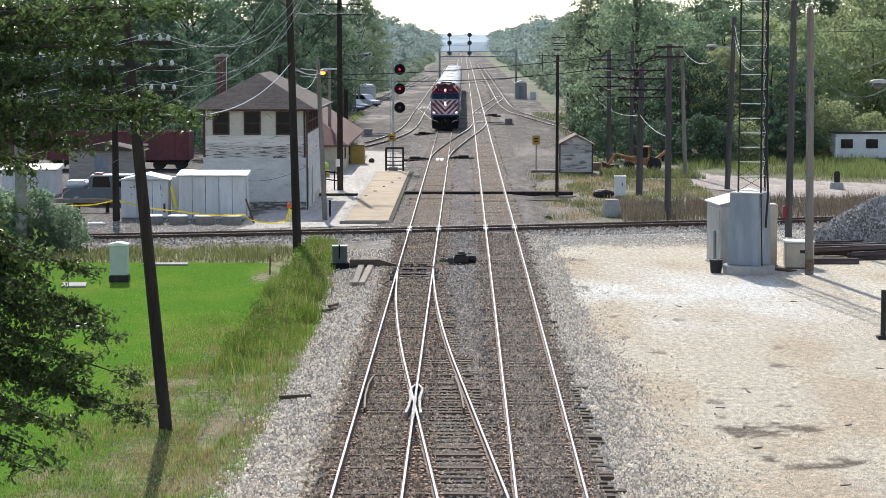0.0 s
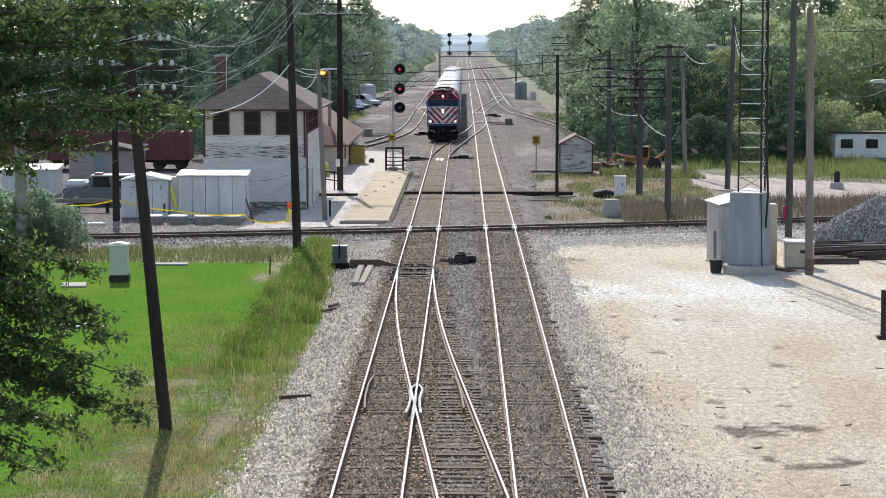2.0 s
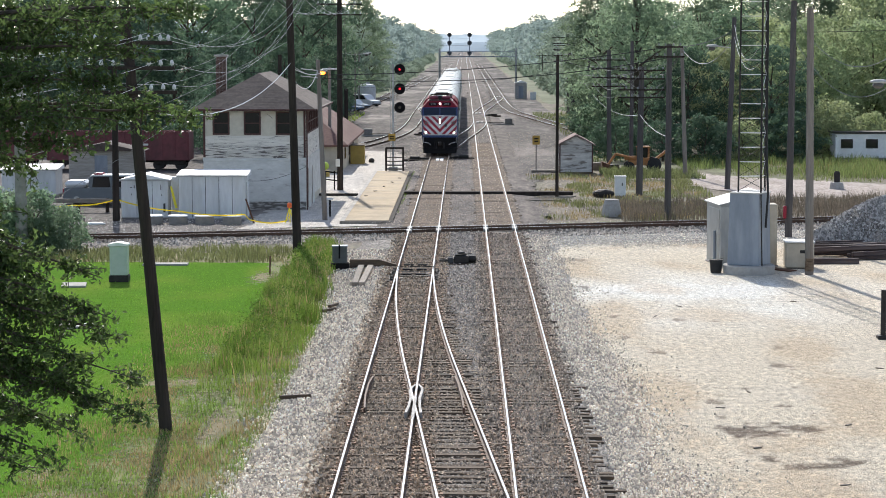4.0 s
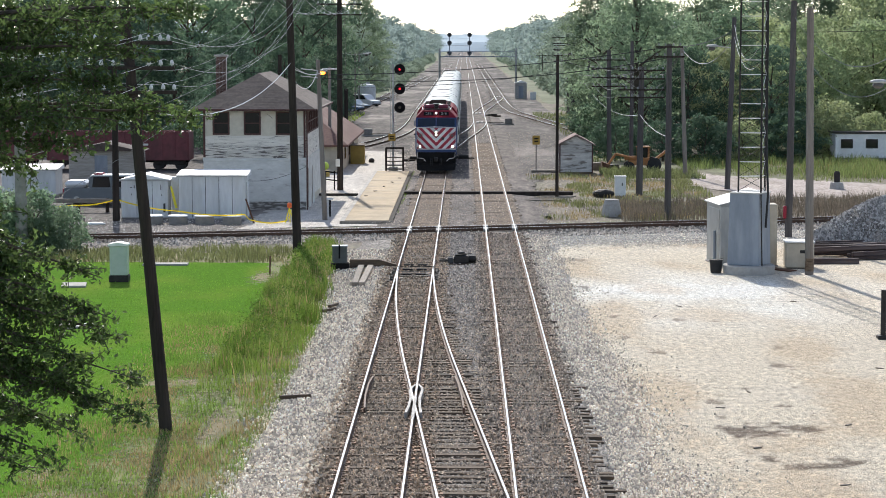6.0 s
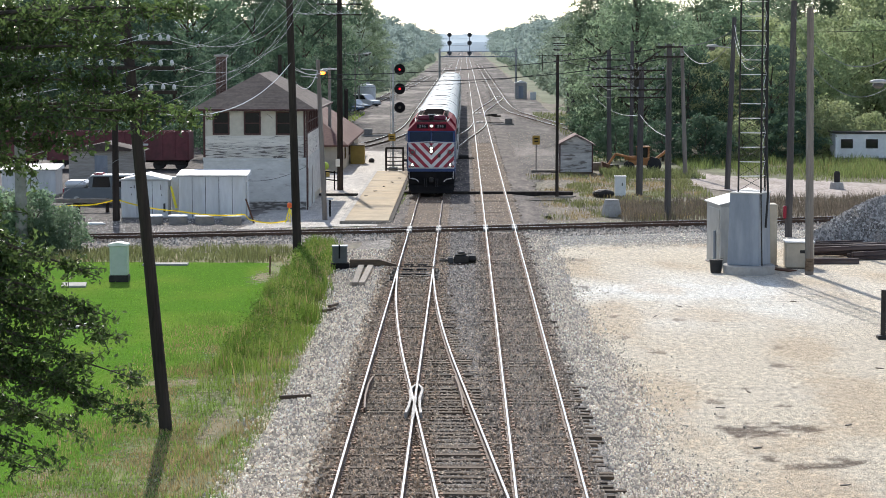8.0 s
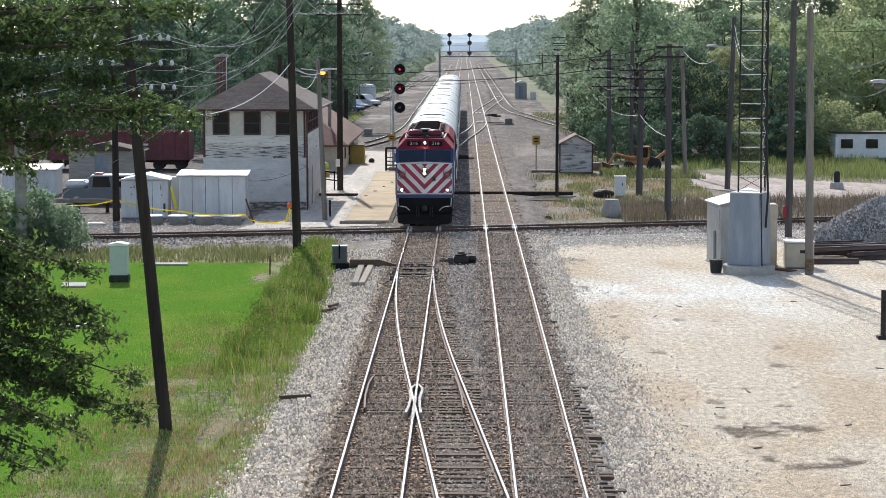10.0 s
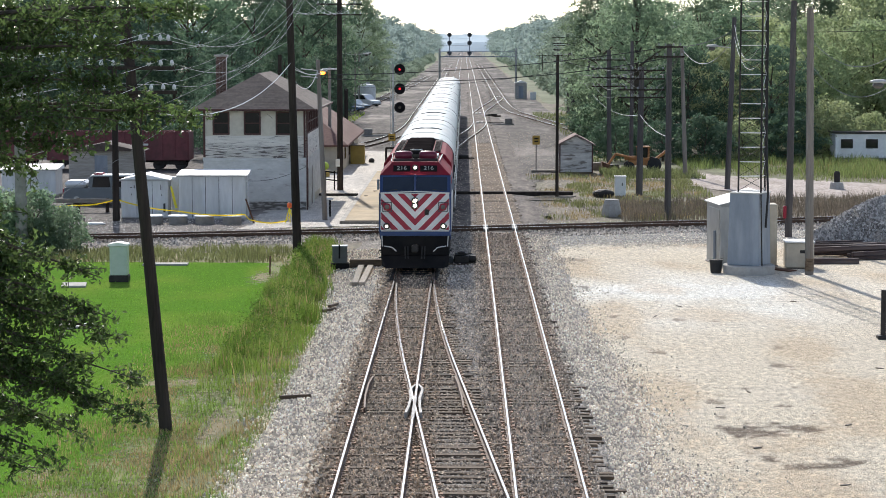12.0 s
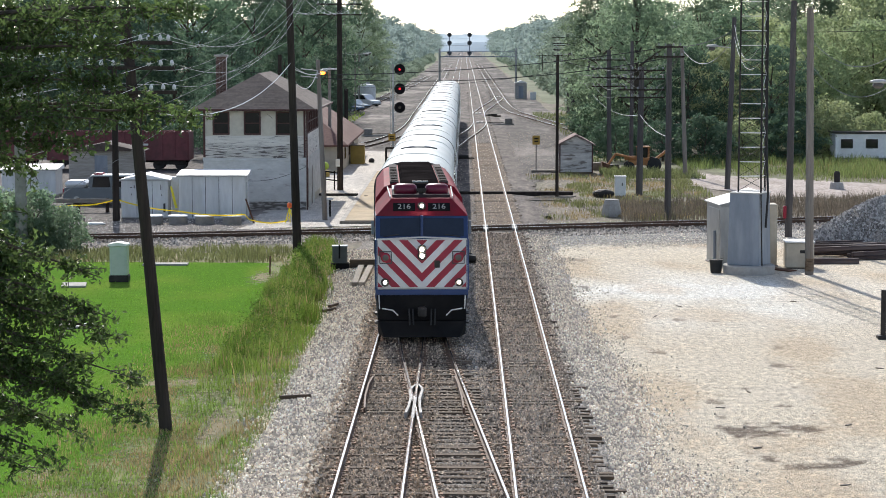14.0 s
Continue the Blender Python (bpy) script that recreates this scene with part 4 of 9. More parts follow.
def make_tree(name, label, h, width, seed, leaves, size, leafmat, base=0.22, puffs=60, category="tree", top=1.0, droop=0.25, ruffle=0.62):
    """Trunk, limbs, and a crown of many domed sprays of leaves with gaps between them. top: how pointed the crown is."""
    rng = np.random.default_rng(seed)
    t = thing(name, label, category)
    trunk = bmesh.new()
    tip = np.array([rng.uniform(-0.4, 0.4), rng.uniform(-0.4, 0.4), h * 0.8])
    r0 = 0.020 * h
    prev = Vector((0, 0, -0.1))
    for i in range(1, 6):
        p = Vector((tip[0] * i / 5 + rng.uniform(-0.15, 0.15), tip[1] * i / 5 + rng.uniform(-0.15, 0.15), tip[2] * i / 5))
        tube(prev, p, r0 * (1.15 - 0.2 * i + 0.2), r0 * (1.15 - 0.2 * i), 6, trunk)
        prev = p
    # lobes that make the outline uneven
    lobes = rng.uniform(0.72, 1.18, 7)
    blobs = []
    for i in range(puffs):
        f = ((i + 0.5) / puffs) ** 0.85
        a = 2.39996 * i + rng.uniform(-0.35, 0.35)
        shape = math.sin(math.pi * (0.16 + 0.80 * f ** top)) ** 0.75
        lobe = lobes[int(a / 0.898) % 7] * (0.85 + 0.3 * rng.random())
        rad = width * 0.5 * shape * lobe * rng.uniform(0.55, 1.0)
        s = width * rng.uniform(0.085, 0.155) * (0.75 + 0.35 * shape)
        z = h * (base + (0.97 - base) * f) - s * 0.4
        blobs.append((rad * math.cos(a), rad * math.sin(a), max(z, s * 0.5), s))
        if i % 4 == 0 and f < 0.9:
            z0 = max(h * 0.10, z - width * 0.3)
            tube((tip[0] * z0 / tip[2], tip[1] * z0 / tip[2], z0), blobs[-1][:3], r0 * 0.35, r0 * 0.1, 4, trunk)
    part("trunk", trunk, BARK, t)
    blobs = np.array(blobs)
    w = blobs[:, 3] ** 2
    pick = rng.choice(len(blobs), leaves, p=w / w.sum())
    d = rng.normal(size=(leaves, 3))
    d[:, 2] = np.abs(d[:, 2] + 0.25) - droop * rng.random(leaves)
    d /= np.linalg.norm(d, axis=1)[:, None]
    rr = blobs[pick, 3] * rng.uniform(0.62, 1.12, leaves)
    # ragged sprays stand out of each dome
    rr *= 1 + 0.22 * np.sin(d[:, 0] * 9 + pick) * np.sin(d[:, 1] * 8 + 2 * pick)
    pts = blobs[pick, :3] + d * rr[:, None] * np.array([1, 1, 0.72])
    loose = rng.random(leaves) < 0.10
    pts[loose] += rng.normal(size=(loose.sum(), 3)) * 0.35
    v, f = triangles(pts, d + np.array([0, 0, 0.25]), np.full(leaves, size), rng, ruffle)
    soup("crown", v, f, leafmat, "", "", parent=t)
    return t


def scaled_copy(src, x, y, z, turn, s, sz=None, label=""):
    c = copy_thing(src, pose(x, y, z, 0, 0, turn))
    c.scale = (s, s, sz or s)
    if label:
        c["label"] = label
    return c


def build_trees():
    rng = random.Random(21)
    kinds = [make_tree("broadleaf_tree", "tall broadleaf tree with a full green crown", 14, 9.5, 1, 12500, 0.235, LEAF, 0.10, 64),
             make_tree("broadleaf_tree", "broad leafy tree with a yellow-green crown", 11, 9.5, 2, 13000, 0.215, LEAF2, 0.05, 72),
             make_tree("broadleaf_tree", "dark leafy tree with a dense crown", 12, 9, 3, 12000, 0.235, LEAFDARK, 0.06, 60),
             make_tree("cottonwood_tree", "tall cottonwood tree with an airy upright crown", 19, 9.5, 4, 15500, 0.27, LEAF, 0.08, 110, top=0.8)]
    # darker leaf colour here stands in for shade below the crowns
    shrub = make_tree("shrub", "dense green shrub coloured as shaded at the edge of the woods", 4.0, 5.0, 5, 4600, 0.19, LEAFDARK, 0.02, 36, category="shrub")
    # lighter leaf colour here stands in for sun on the shrubs
    bright = make_tree("shrub", "yellow-green shrub coloured as sunlit at the edge of the woods", 4.6, 5.4, 8, 5000, 0.19, LEAF2, 0.02, 44, category="shrub")
    far = [make_tree("distant_tree", "distant tree with haze tinted into its leaves", 15, 11, 6, 4000, 0.42, LEAFFAR, 0.05, 90, ruffle=1.8),
           make_tree("distant_tree", "distant broad tree with haze tinted into its leaves", 13, 12, 7, 4000, 0.42, LEAFFAR, 0.04, 90, ruffle=1.8)]
    hazy = [make_tree("hazy_tree", "very distant tree, its leaves coloured pale for haze", 16, 11, 16, 1900, 0.66, LEAFHAZE, 0.04, 80, ruffle=2.5),
            make_tree("hazy_tree", "very distant broad tree, its leaves coloured pale for haze", 14, 12, 17, 1900, 0.66, LEAFHAZE, 0.04, 80, ruffle=2.5)]
    spots = []
    # woods on the east side
    east = [(16, 203, 3, 1.0), (14.5, 232, 3, 0.95), (19, 222, 0, 1.0), (19, 188, 2, 0.80), (22.5, 192, 1, 0.9), (26.5, 190, 2, 0.9), (24.5, 205, 0, 0.95), (30, 198, 1, 1.12), (33.5, 203, 1, 1.05), (38, 206, 1, 1.2), (42, 208, 1, 1.12),
            (46, 206, 1, 1.32), (29, 216, 1, 1.2), (35.5, 220, 1, 1.25), (41, 222, 1, 1.3), (47, 220, 0, 1.12), (52, 214, 1, 1.35), (21, 245, 0, 1.0), (26, 240, 0, 1.05), (30, 250, 0, 1.12), (35, 246, 0, 1.12), (41, 248, 0, 1.1), (46, 244, 0, 1.12), (50, 250, 0, 1.15), (56, 246, 0, 1.15), (18.5, 262, 2, 1.0), (22, 285, 1, 1.1), (19, 305, 0, 1.0),
            (25, 310, 2, 1.2), (31, 275, 0, 1.1), (38, 280, 0, 1.15), (60, 262, 0, 1.2), (36, 233, 0, 1.2), (40.5, 232, 0, 1.28), (45.5, 236, 0, 1.3)]
    # woods on the west side
    west = [(-19, 236, 2, 0.9), (-23, 215, 2, 0.95), (-27, 205, 2, 0.95), (-31, 204, 2, 1.0), (-35, 206, 2, 1.05), (-40, 205, 2, 1.0), (-45, 203, 0, 1.1), (-29, 230, 2, 1.4), (-36, 236, 2, 1.5), (-43, 232, 2, 1.5), (-50, 228, 2, 1.4), (-24, 250, 2, 1.45), (-20, 272, 2, 1.4), (-26, 285, 2, 1.5), (-33, 268, 0, 1.5), (-41, 272, 0, 1.5),
            (-20, 310, 0, 1.15), (-24, 330, 3, 0.95), (-31, 320, 2, 1.2), (-27, 372, 0, 1.3), (-34, 380, 3, 1.0), (-18.4, 385, 3, 1.02), (-50, 265, 0, 1.3), (-17.5, 178, 1, 0.5), (-20.5, 186, 2, 0.7)]
    for side in (east, west):
        for x, y, k, s in side:
            spots.append((kinds[k], x, y, s))
    first = set()
    for src, x, y, s in spots:
        s *= rng.uniform(0.93, 1.07)
        if src.name not in first:
            first.add(src.name)
            src.matrix_basis = pose(x, y, 0, 0, 0, rng.uniform(0, 360))
            src.scale = (s, s, s)
        else:
            scaled_copy(src, x, y, 0, rng.uniform(0, 360), s, s * rng.uniform(0.92, 1.08))
    shrubs = [(12.5, 182), (14, 190), (16.5, 182), (19.5, 178), (23, 181), (27, 182), (31, 185), (34.5, 186), (40, 192), (44, 190), (13.5, 205), (12.8, 222), (13.2, 244), (14.5, 262), (16.5, 284), (47, 186), (-16.5, 262), (-17, 292), (-17.5, 200), (-25, 190), (-30, 188), (-36, 190), (-42, 188)]
    placed = set()
    for i, (x, y) in enumerate(shrubs):
        s = rng.uniform(0.7, 1.25)
        src = bright if x > 18 and i % 2 == 0 or x > 30 else shrub
        if src.name not in placed:
            placed.add(src.name)
            src.matrix_basis, src.scale = pose(x, y, 0), (s, s, s)
        else:
            scaled_copy(src, x, y, 0, rng.uniform(0, 360), s)
    # lines of trees along the railway into the distance
    used = set()
    for side in (-1, 1):
        y = 340
        while y < 2300:
            for row in range(2):
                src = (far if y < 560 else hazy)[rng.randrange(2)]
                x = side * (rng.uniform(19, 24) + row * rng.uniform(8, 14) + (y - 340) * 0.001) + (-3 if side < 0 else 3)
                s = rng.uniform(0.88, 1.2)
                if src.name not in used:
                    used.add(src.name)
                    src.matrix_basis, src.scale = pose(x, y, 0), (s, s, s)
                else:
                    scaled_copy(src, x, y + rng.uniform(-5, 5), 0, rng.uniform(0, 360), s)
            y += rng.uniform(11, 16) * (1 + (y - 340) / 500)
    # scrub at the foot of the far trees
    low = make_tree("lineside_bush", "bush beside the far tracks, haze in its leaf colour", 3.0, 4.5, 44, 800, 0.34, LEAFFAR, 0.02, 30, category="bush", ruffle=1.6)
    y = 300
    for k in range(96):
        y += 4 + (y - 300) * 0.014
        side = 1 if k % 2 else -1
        if side < 0 and y < 400:
            continue
        x, s = side * rng.uniform(14.5, 19) + (2 if side > 0 else 0), rng.uniform(0.5, 1.3)
        if k == 1:
            low.matrix_basis, low.scale = pose(x, y, 0), (s, s, s)
        else:
            scaled_copy(low, x, y, 0, rng.uniform(0, 360), s)
    # wooded ridge far off, haze painted into its colour
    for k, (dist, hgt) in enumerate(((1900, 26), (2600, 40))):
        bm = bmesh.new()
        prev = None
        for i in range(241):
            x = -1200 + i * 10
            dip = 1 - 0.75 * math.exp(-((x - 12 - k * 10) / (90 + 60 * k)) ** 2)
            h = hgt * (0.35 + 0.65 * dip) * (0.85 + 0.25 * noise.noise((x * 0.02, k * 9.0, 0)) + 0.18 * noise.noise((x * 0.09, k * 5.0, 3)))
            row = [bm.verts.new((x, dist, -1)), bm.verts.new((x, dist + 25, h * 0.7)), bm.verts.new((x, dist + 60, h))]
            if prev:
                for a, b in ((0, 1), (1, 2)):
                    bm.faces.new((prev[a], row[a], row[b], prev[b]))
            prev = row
        one("backdrop_woods", bm, FARWOOD, "distant wooded rise coloured with blue haze", "woods", kind="structure")


# ---- the train ----
def front_y(t):
    """Where the locomotive's nose is at t seconds."""
    return 70.2 + 10.6 * (14 - t) + 0.10 * (14 - t) ** 2


def path_x(y):
    return LX + div_off(y)


def rigid(front, back):
    """Pose of a vehicle whose bogies stand at those two places along the track; it faces -y."""
    a, b = Vector((path_x(front), front, 0)), Vector((path_x(back), back, 0))
    return pose((a.x + b.x) / 2, (a.y + b.y) / 2, RT, 0, 0, math.degrees(math.atan2(b.y - a.y, b.x - a.x)) - 90)


LOCO_L, CAR_L = 16.9, 25.9


def wheelset(parent, y):
    """Two wheels on an axle, turning about it."""
    ax = new("wheelset")
    ax.parent = parent
    ax.matrix_basis = pose(0, y, 0.52)
    for s in (-1, 1):
        bm = lathe([(0.1, 0), (0.49, 0.0), (0.49, 0.10), (0.52, 0.11), (0.52, 0.135), (0.1, 0.135)], 20)
        bm.transform(Matrix.Translation((s * 0.82, 0, 0)) @ Matrix.Rotation(radians(-90 * s), 4, "Y"))
        part("wheel", bm, STEEL, ax)
    part("axle", tube((-0.75, 0, 0), (0.75, 0, 0), 0.08, None, 8), STEEL, ax)
    return ax


def truck(parent, y, base, label="dark cast steel bogie frame"):
    bm = bmesh.new()
    for s in (-1, 1):
        box(s * 1.02 - 0.09, s * 1.02 + 0.09, y - base / 2 - 0.5, y + base / 2 + 0.5, 0.42, 0.78, bm, 0.04)
        for q in (-1, 1):
            box(s * 1.05 - 0.14, s * 1.05 + 0.14, y + q * base / 2 - 0.2, y + q * base / 2 + 0.2, 0.32, 0.70, bm, 0.04)
    box(-1.1, 1.1, y - 0.3, y + 0.3, 0.5, 0.85, bm, 0.04)
    part("bogie_frame", bm, STEEL, parent, label)
    return [wheelset(parent, y - base / 2), wheelset(parent, y + base / 2)]


def chevrons(parent, half, z0, z1, nose_y):
    """Red diagonal bands on the white nose, meeting in a V on the centre line."""
    period, width = 0.585, 0.29
    for s in (-1, 1):
        k = -9
        while k < 9:
            lo = z0 + 0.17 + k * period
            hi = lo + width
            k += 1
            # band between lo + x and hi + x, clipped to the plate
            poly = [(0.0, lo), (half, lo + half * 1.02), (half, hi + half * 1.02), (0.0, hi)]
            for plane, sign in ((z0, 1), (z1, -1)):
                res = []
                for (ax, az), (bx, bz) in zip(poly, poly[1:] + poly[:1]):
                    ia, ib = sign * (az - plane) >= 0, sign * (bz - plane) >= 0
                    if ia:
                        res.append((ax, az))
                    if ia != ib:
                        u = (plane - az) / (bz - az)
                        res.append((ax + (bx - ax) * u, plane))
                poly = res
                if not poly:
                    break
            if len(poly) < 3:
                continue
            bm = bmesh.new()
            lo_v = [bm.verts.new((s * x, nose_y(z) - 0.006, z)) for x, z in poly]
            hi_v = [bm.verts.new((s * x, nose_y(z) + 0.02, z)) for x, z in poly]
            bm.faces.new(lo_v)
            for i in range(len(poly)):
                j = (i + 1) % len(poly)
                bm.faces.new((lo_v[i], hi_v[i], hi_v[j], lo_v[j]))
            bmesh.ops.recalc_face_normals(bm, faces=bm.faces[:])
            part("red_stripe", bm, RED, parent, "red diagonal stripe")


def text_part(body, size, material, parent, m, name="number"):
    cu = bpy.data.curves.new(name, "FONT")
    cu.body, cu.size, cu.align_x, cu.align_y, cu.extrude = body, size, "CENTER", "CENTER", 0.004
    tmp = bpy.data.objects.new(name, cu)
    me = bpy.data.meshes.new_from_object(tmp)
    bpy.data.objects.remove(tmp)
    me.materials.clear()
    me.materials.append(material)
    ob = new(name, me)
    ob.parent, ob.matrix_basis = parent, m
    return ob


def hull(points, material, name, parent, label="", bevel=0.0):
    bm = bmesh.new()
    for p in points:
        bm.verts.new(p)
    bmesh.ops.convex_hull(bm, input=bm.verts[:])
    bmesh.ops.dissolve_limit(bm, angle_limit=0.01, verts=bm.verts[:], edges=bm.edges[:])
    if bevel:
        bmesh.ops.bevel(bm, geom=bm.edges[:], offset=bevel, segments=2, affect="EDGES", profile=0.6)
    return part(name, bm, material, parent, label)


def make_loco():
    """Passenger diesel; origin midway between the bogies, nose towards -y, heights above the rail."""
    L = thing("locomotive", "red, white and blue passenger diesel locomotive with lit headlights", "locomotive")
    n0 = -LOCO_L / 2 + 0.35           # nose plate at its foot
    W = 1.52

    def nose_y(z):
        return n0 + 0.05 + max(0, z - 1.7) * 0.06
    # body
    hull([(s * W, y, z) for s in (-1, 1) for y, z in ((n0 + 1.0, 1.2), (8.2, 1.2), (n0 + 1.0, 3.88), (8.2, 3.88))], BLUE, "side_body", L, "blue and stainless car body", 0.03)
    for s in (-1, 1):
        part("side_band", box(s * (W + 0.004) - 0.012, s * (W + 0.004) + 0.012, n0 + 2.6, 8.1, 1.5, 2.9, bevel=0.008), STAINLESS, L, "bright ribbed side panel")
        part("side_stripe", box(s * (W + 0.004) - 0.012, s * (W + 0.004) + 0.012, n0 + 1.4, 8.1, 3.55, 3.86, bevel=0.008), RED, L, "red band under the roof")
    # nose
    hull([(s * 1.47, nose_y(z), z) for s in (-1, 1) for z in (1.68, 3.25)] + [(s * W, n0 + 1.1, z) for s in (-1, 1) for z in (1.6, 3.27)] + [(s * 1.47, nose_y(1.68) + 0.06, 1.6) for s in (-1, 1)], LOCOWHITE, "nose", L, "white nose with red chevrons", 0.02)
    for s in (-1, 1):
        hull([(s * x, nose_y(z) + d, z) for x, d in ((1.44, -0.012), (1.53, 0.05), (1.53, 0.5), (1.44, 0.5)) for z in (1.6, 3.24)], BLUE, "nose_corner", L, "blue nose corner post", 0.01)
    chevrons(L, 1.43, 1.70, 3.22, nose_y)
    hull([(s * 1.50, nose_y(1.6) - 0.02, z) for s in (-1, 1) for z in (1.44, 1.62)] + [(s * W, n0 + 1.0, z) for s in (-1, 1) for z in (1.44, 1.62)], BLUE, "nose_sill", L, "dark blue anticlimber sill below the nose", 0.02)
    # cab with its raked windscreen
    wy = lambda z: n0 + 0.18 + (z - 3.25) * 0.45
    hull([(s * 1.50, wy(z), z) for s in (-1, 1) for z in (3.24, 4.0)] + [(s * 1.54, n0 + 3.0, z) for s in (-1, 1) for z in (3.24, 3.95)], BLUE, "cab", L, "blue cab front", 0.02)
    for s in (-1, 1):
        hull([(s * x, wy(z) - 0.012 + d, z) for d in (0, 0.03) for x, z in ((0.05, 3.34), (1.36, 3.34), (1.36, 3.9), (0.05, 3.93))], SCREEN, "windscreen", L, "dark raked windscreen pane", 0.005)
        part("wiper", tube((s * 1.25, wy(3.33) - 0.03, 3.33), (s * 0.75, wy(3.4) - 0.03, 3.40), 0.015, None, 6), STEEL, L)
    for s in (-1, 1):
        hull([(s * x, nose_y(3.25) - 0.03 + d, z + dz) for x, z in ((0.0, 3.29), (1.46, 3.225)) for d in (0, 0.2) for dz in (0, 0.045)], LOCOWHITE, "ledge", L, "pale ledge below the windscreen", 0.008)
    part("centre_post", box(-0.045, 0.045, wy(3.6) - 0.14, wy(3.6) + 0.2, 3.26, 4.0, bevel=0.01), BLUE, L)
    for s in (-1, 1):
        part("mirror", box(s * 1.60 - 0.05, s * 1.60 + 0.05, n0 + 1.35, n0 + 1.43, 3.3, 3.75, bevel=0.015), GREYPAINT, L, "grey cab mirror")
    # roof
    ry = n0 + 0.75
    hull([(s * 1.50, wy(3.98) - 0.03, 3.98) for s in (-1, 1)] + [(s * 0.98, ry + 0.22, 4.52) for s in (-1, 1)] + [(s * 1.52, 8.2, 4.02) for s in (-1, 1)] + [(s * 1.08, 8.2, 4.60) for s in (-1, 1)] + [(s * 1.52, n0 + 2.5, 4.0) for s in (-1, 1)] + [(s * 1.04, n0 + 2.6, 4.555) for s in (-1, 1)] + [(s * 1.52, 8.2, 3.88) for s in (-1, 1)], REDROOF, "roof", L, "red sloping roof and brow", 0.02)
    hull([(s * x, y, z) for s in (-1, 1) for y in (n0 + 5.45, 8.2) for x, z in ((1.535, 3.92), (1.50, 4.22), (1.22, 4.60), (0.85, 4.74))], REDROOF, "rear_roof", L, "red rounded roof over the engine room", 0.02)
    part("roof_deck", box(-0.95, 0.95, ry + 0.5, n0 + 5.44, 4.50, 4.622, bevel=0.015), ROOFDARK, L, "dark brown roof deck")
    brow = lambda z: wy(3.98) - 0.03 + (z - 3.98) / 0.54 * (ry + 0.22 - wy(3.98) + 0.03)
    ang = math.degrees(math.atan2(0.54, ry + 0.22 - wy(3.98) + 0.03))
    for s in (-1, 1):
        b = part("number_board", box(-0.36, 0.36, -0.16, 0.16, -0.01, 0.02, bevel=0.006), BLACK, L, "black number board", m=pose(s * 0.57, brow(4.25) - 0.005, 4.25, ang, 0, 0))
        text_part("216", 0.29, CONC, b, pose(0, 0, 0.026))
    # headlights and ditch lights
    for z in (2.72, 2.93):
        housing = part("headlight", lathe([(0.13, 0), (0.15, 0.03), (0.13, 0.06)], 16), STEEL, L, m=pose(0, nose_y(z) - 0.03, z, 90, 0, 0))
        part("lens", lathe([(0.062, 0), (0.062, 0.02), (0.035, 0.045)], 16), LAMPON, housing, "glowing headlight lens", m=pose(0, 0, 0.055))
    brow_lamp = part("brow_light", lathe([(0.12, 0), (0.14, 0.05), (0.12, 0.09)], 16), STEEL, L, m=pose(0, brow(4.26) - 0.02, 4.27, 75, 0, 0))
    part("lens", lathe([(0.05, 0), (0.05, 0.02), (0.03, 0.04)], 14), LAMPON, brow_lamp, "glowing warning light lens", m=pose(0, 0, 0.08))
    for s in (-1, 1):
        d = part("ditch_light", lathe([(0.13, 0), (0.14, 0.04), (0.12, 0.07)], 14), STEEL, L, m=pose(s * 1.2, nose_y(1.86) - 0.04, 1.86, 90, 0, 0))
        part("lens", lathe([(0.055, 0), (0.055, 0.02), (0.03, 0.035)], 14), LAMPON, d, "glowing ditch light lens", m=pose(0, 0, 0.06))
        c = part("class_light", lathe([(0.15, 0), (0.16, 0.04), (0.12, 0.06)], 16), RED, L, "red ringed marker light", m=pose(s * 1.18, nose_y(2.66) - 0.03, 2.66, 90, 0, 0))
        part("lens", lathe([(0.10, 0), (0.10, 0.02), (0.04, 0.03)], 14), LENSOFF, c, m=pose(0, 0, 0.055))
        rim = bmesh.new()
        for a in ((-0.20, 0.20, 2.84, 2.865), (-0.20, 0.20, 2.455, 2.48), (-0.20, -0.175, 2.48, 2.84), (0.175, 0.20, 2.48, 2.84)):
            box(s * 1.18 + a[0], s * 1.18 + a[1], nose_y(2.66) - 0.022, nose_y(2.66) + 0.03, a[2], a[3], rim)
        part("marker_frame", rim, DARKGREY, L, "thin grey square frame round the marker light")
    part("nose_latch", box(0.40, 0.58, nose_y(2.45) - 0.03, nose_y(2.45) + 0.05, 2.32, 2.56, bevel=0.02), STEEL, L, "dark square nose latch")
    # pilot, coupler, steps
    hull([(s * 1.45, n0 + 0.02, 1.44) for s in (-1, 1)] + [(s * 1.5, n0 + 1.6, 1.44) for s in (-1, 1)] + [(s * 1.43, n0 + 0.06, 0.62) for s in (-1, 1)] + [(s * 1.48, n0 + 1.6, 0.6) for s in (-1, 1)], BLACK, "pilot_beam", L, "black pilot beam", 0.02)
    hull([(s * 1.43, n0 + 0.02, 0.60) for s in (-1, 1)] + [(s * 1.22, n0 - 0.28, 0.10) for s in (-1, 1)] + [(s * 1.45, n0 + 0.5, 0.60) for s in (-1, 1)] + [(s * 1.42, n0 + 0.4, 0.12) for s in (-1, 1)], BLACK, "snow_plough", L, "black pilot plough", 0.02)
    part("coupler", box(-0.14, 0.14, n0 - 0.55, n0 + 0.3, 0.78, 1.08, bevel=0.05), STEEL, L, "dark steel knuckle coupler")
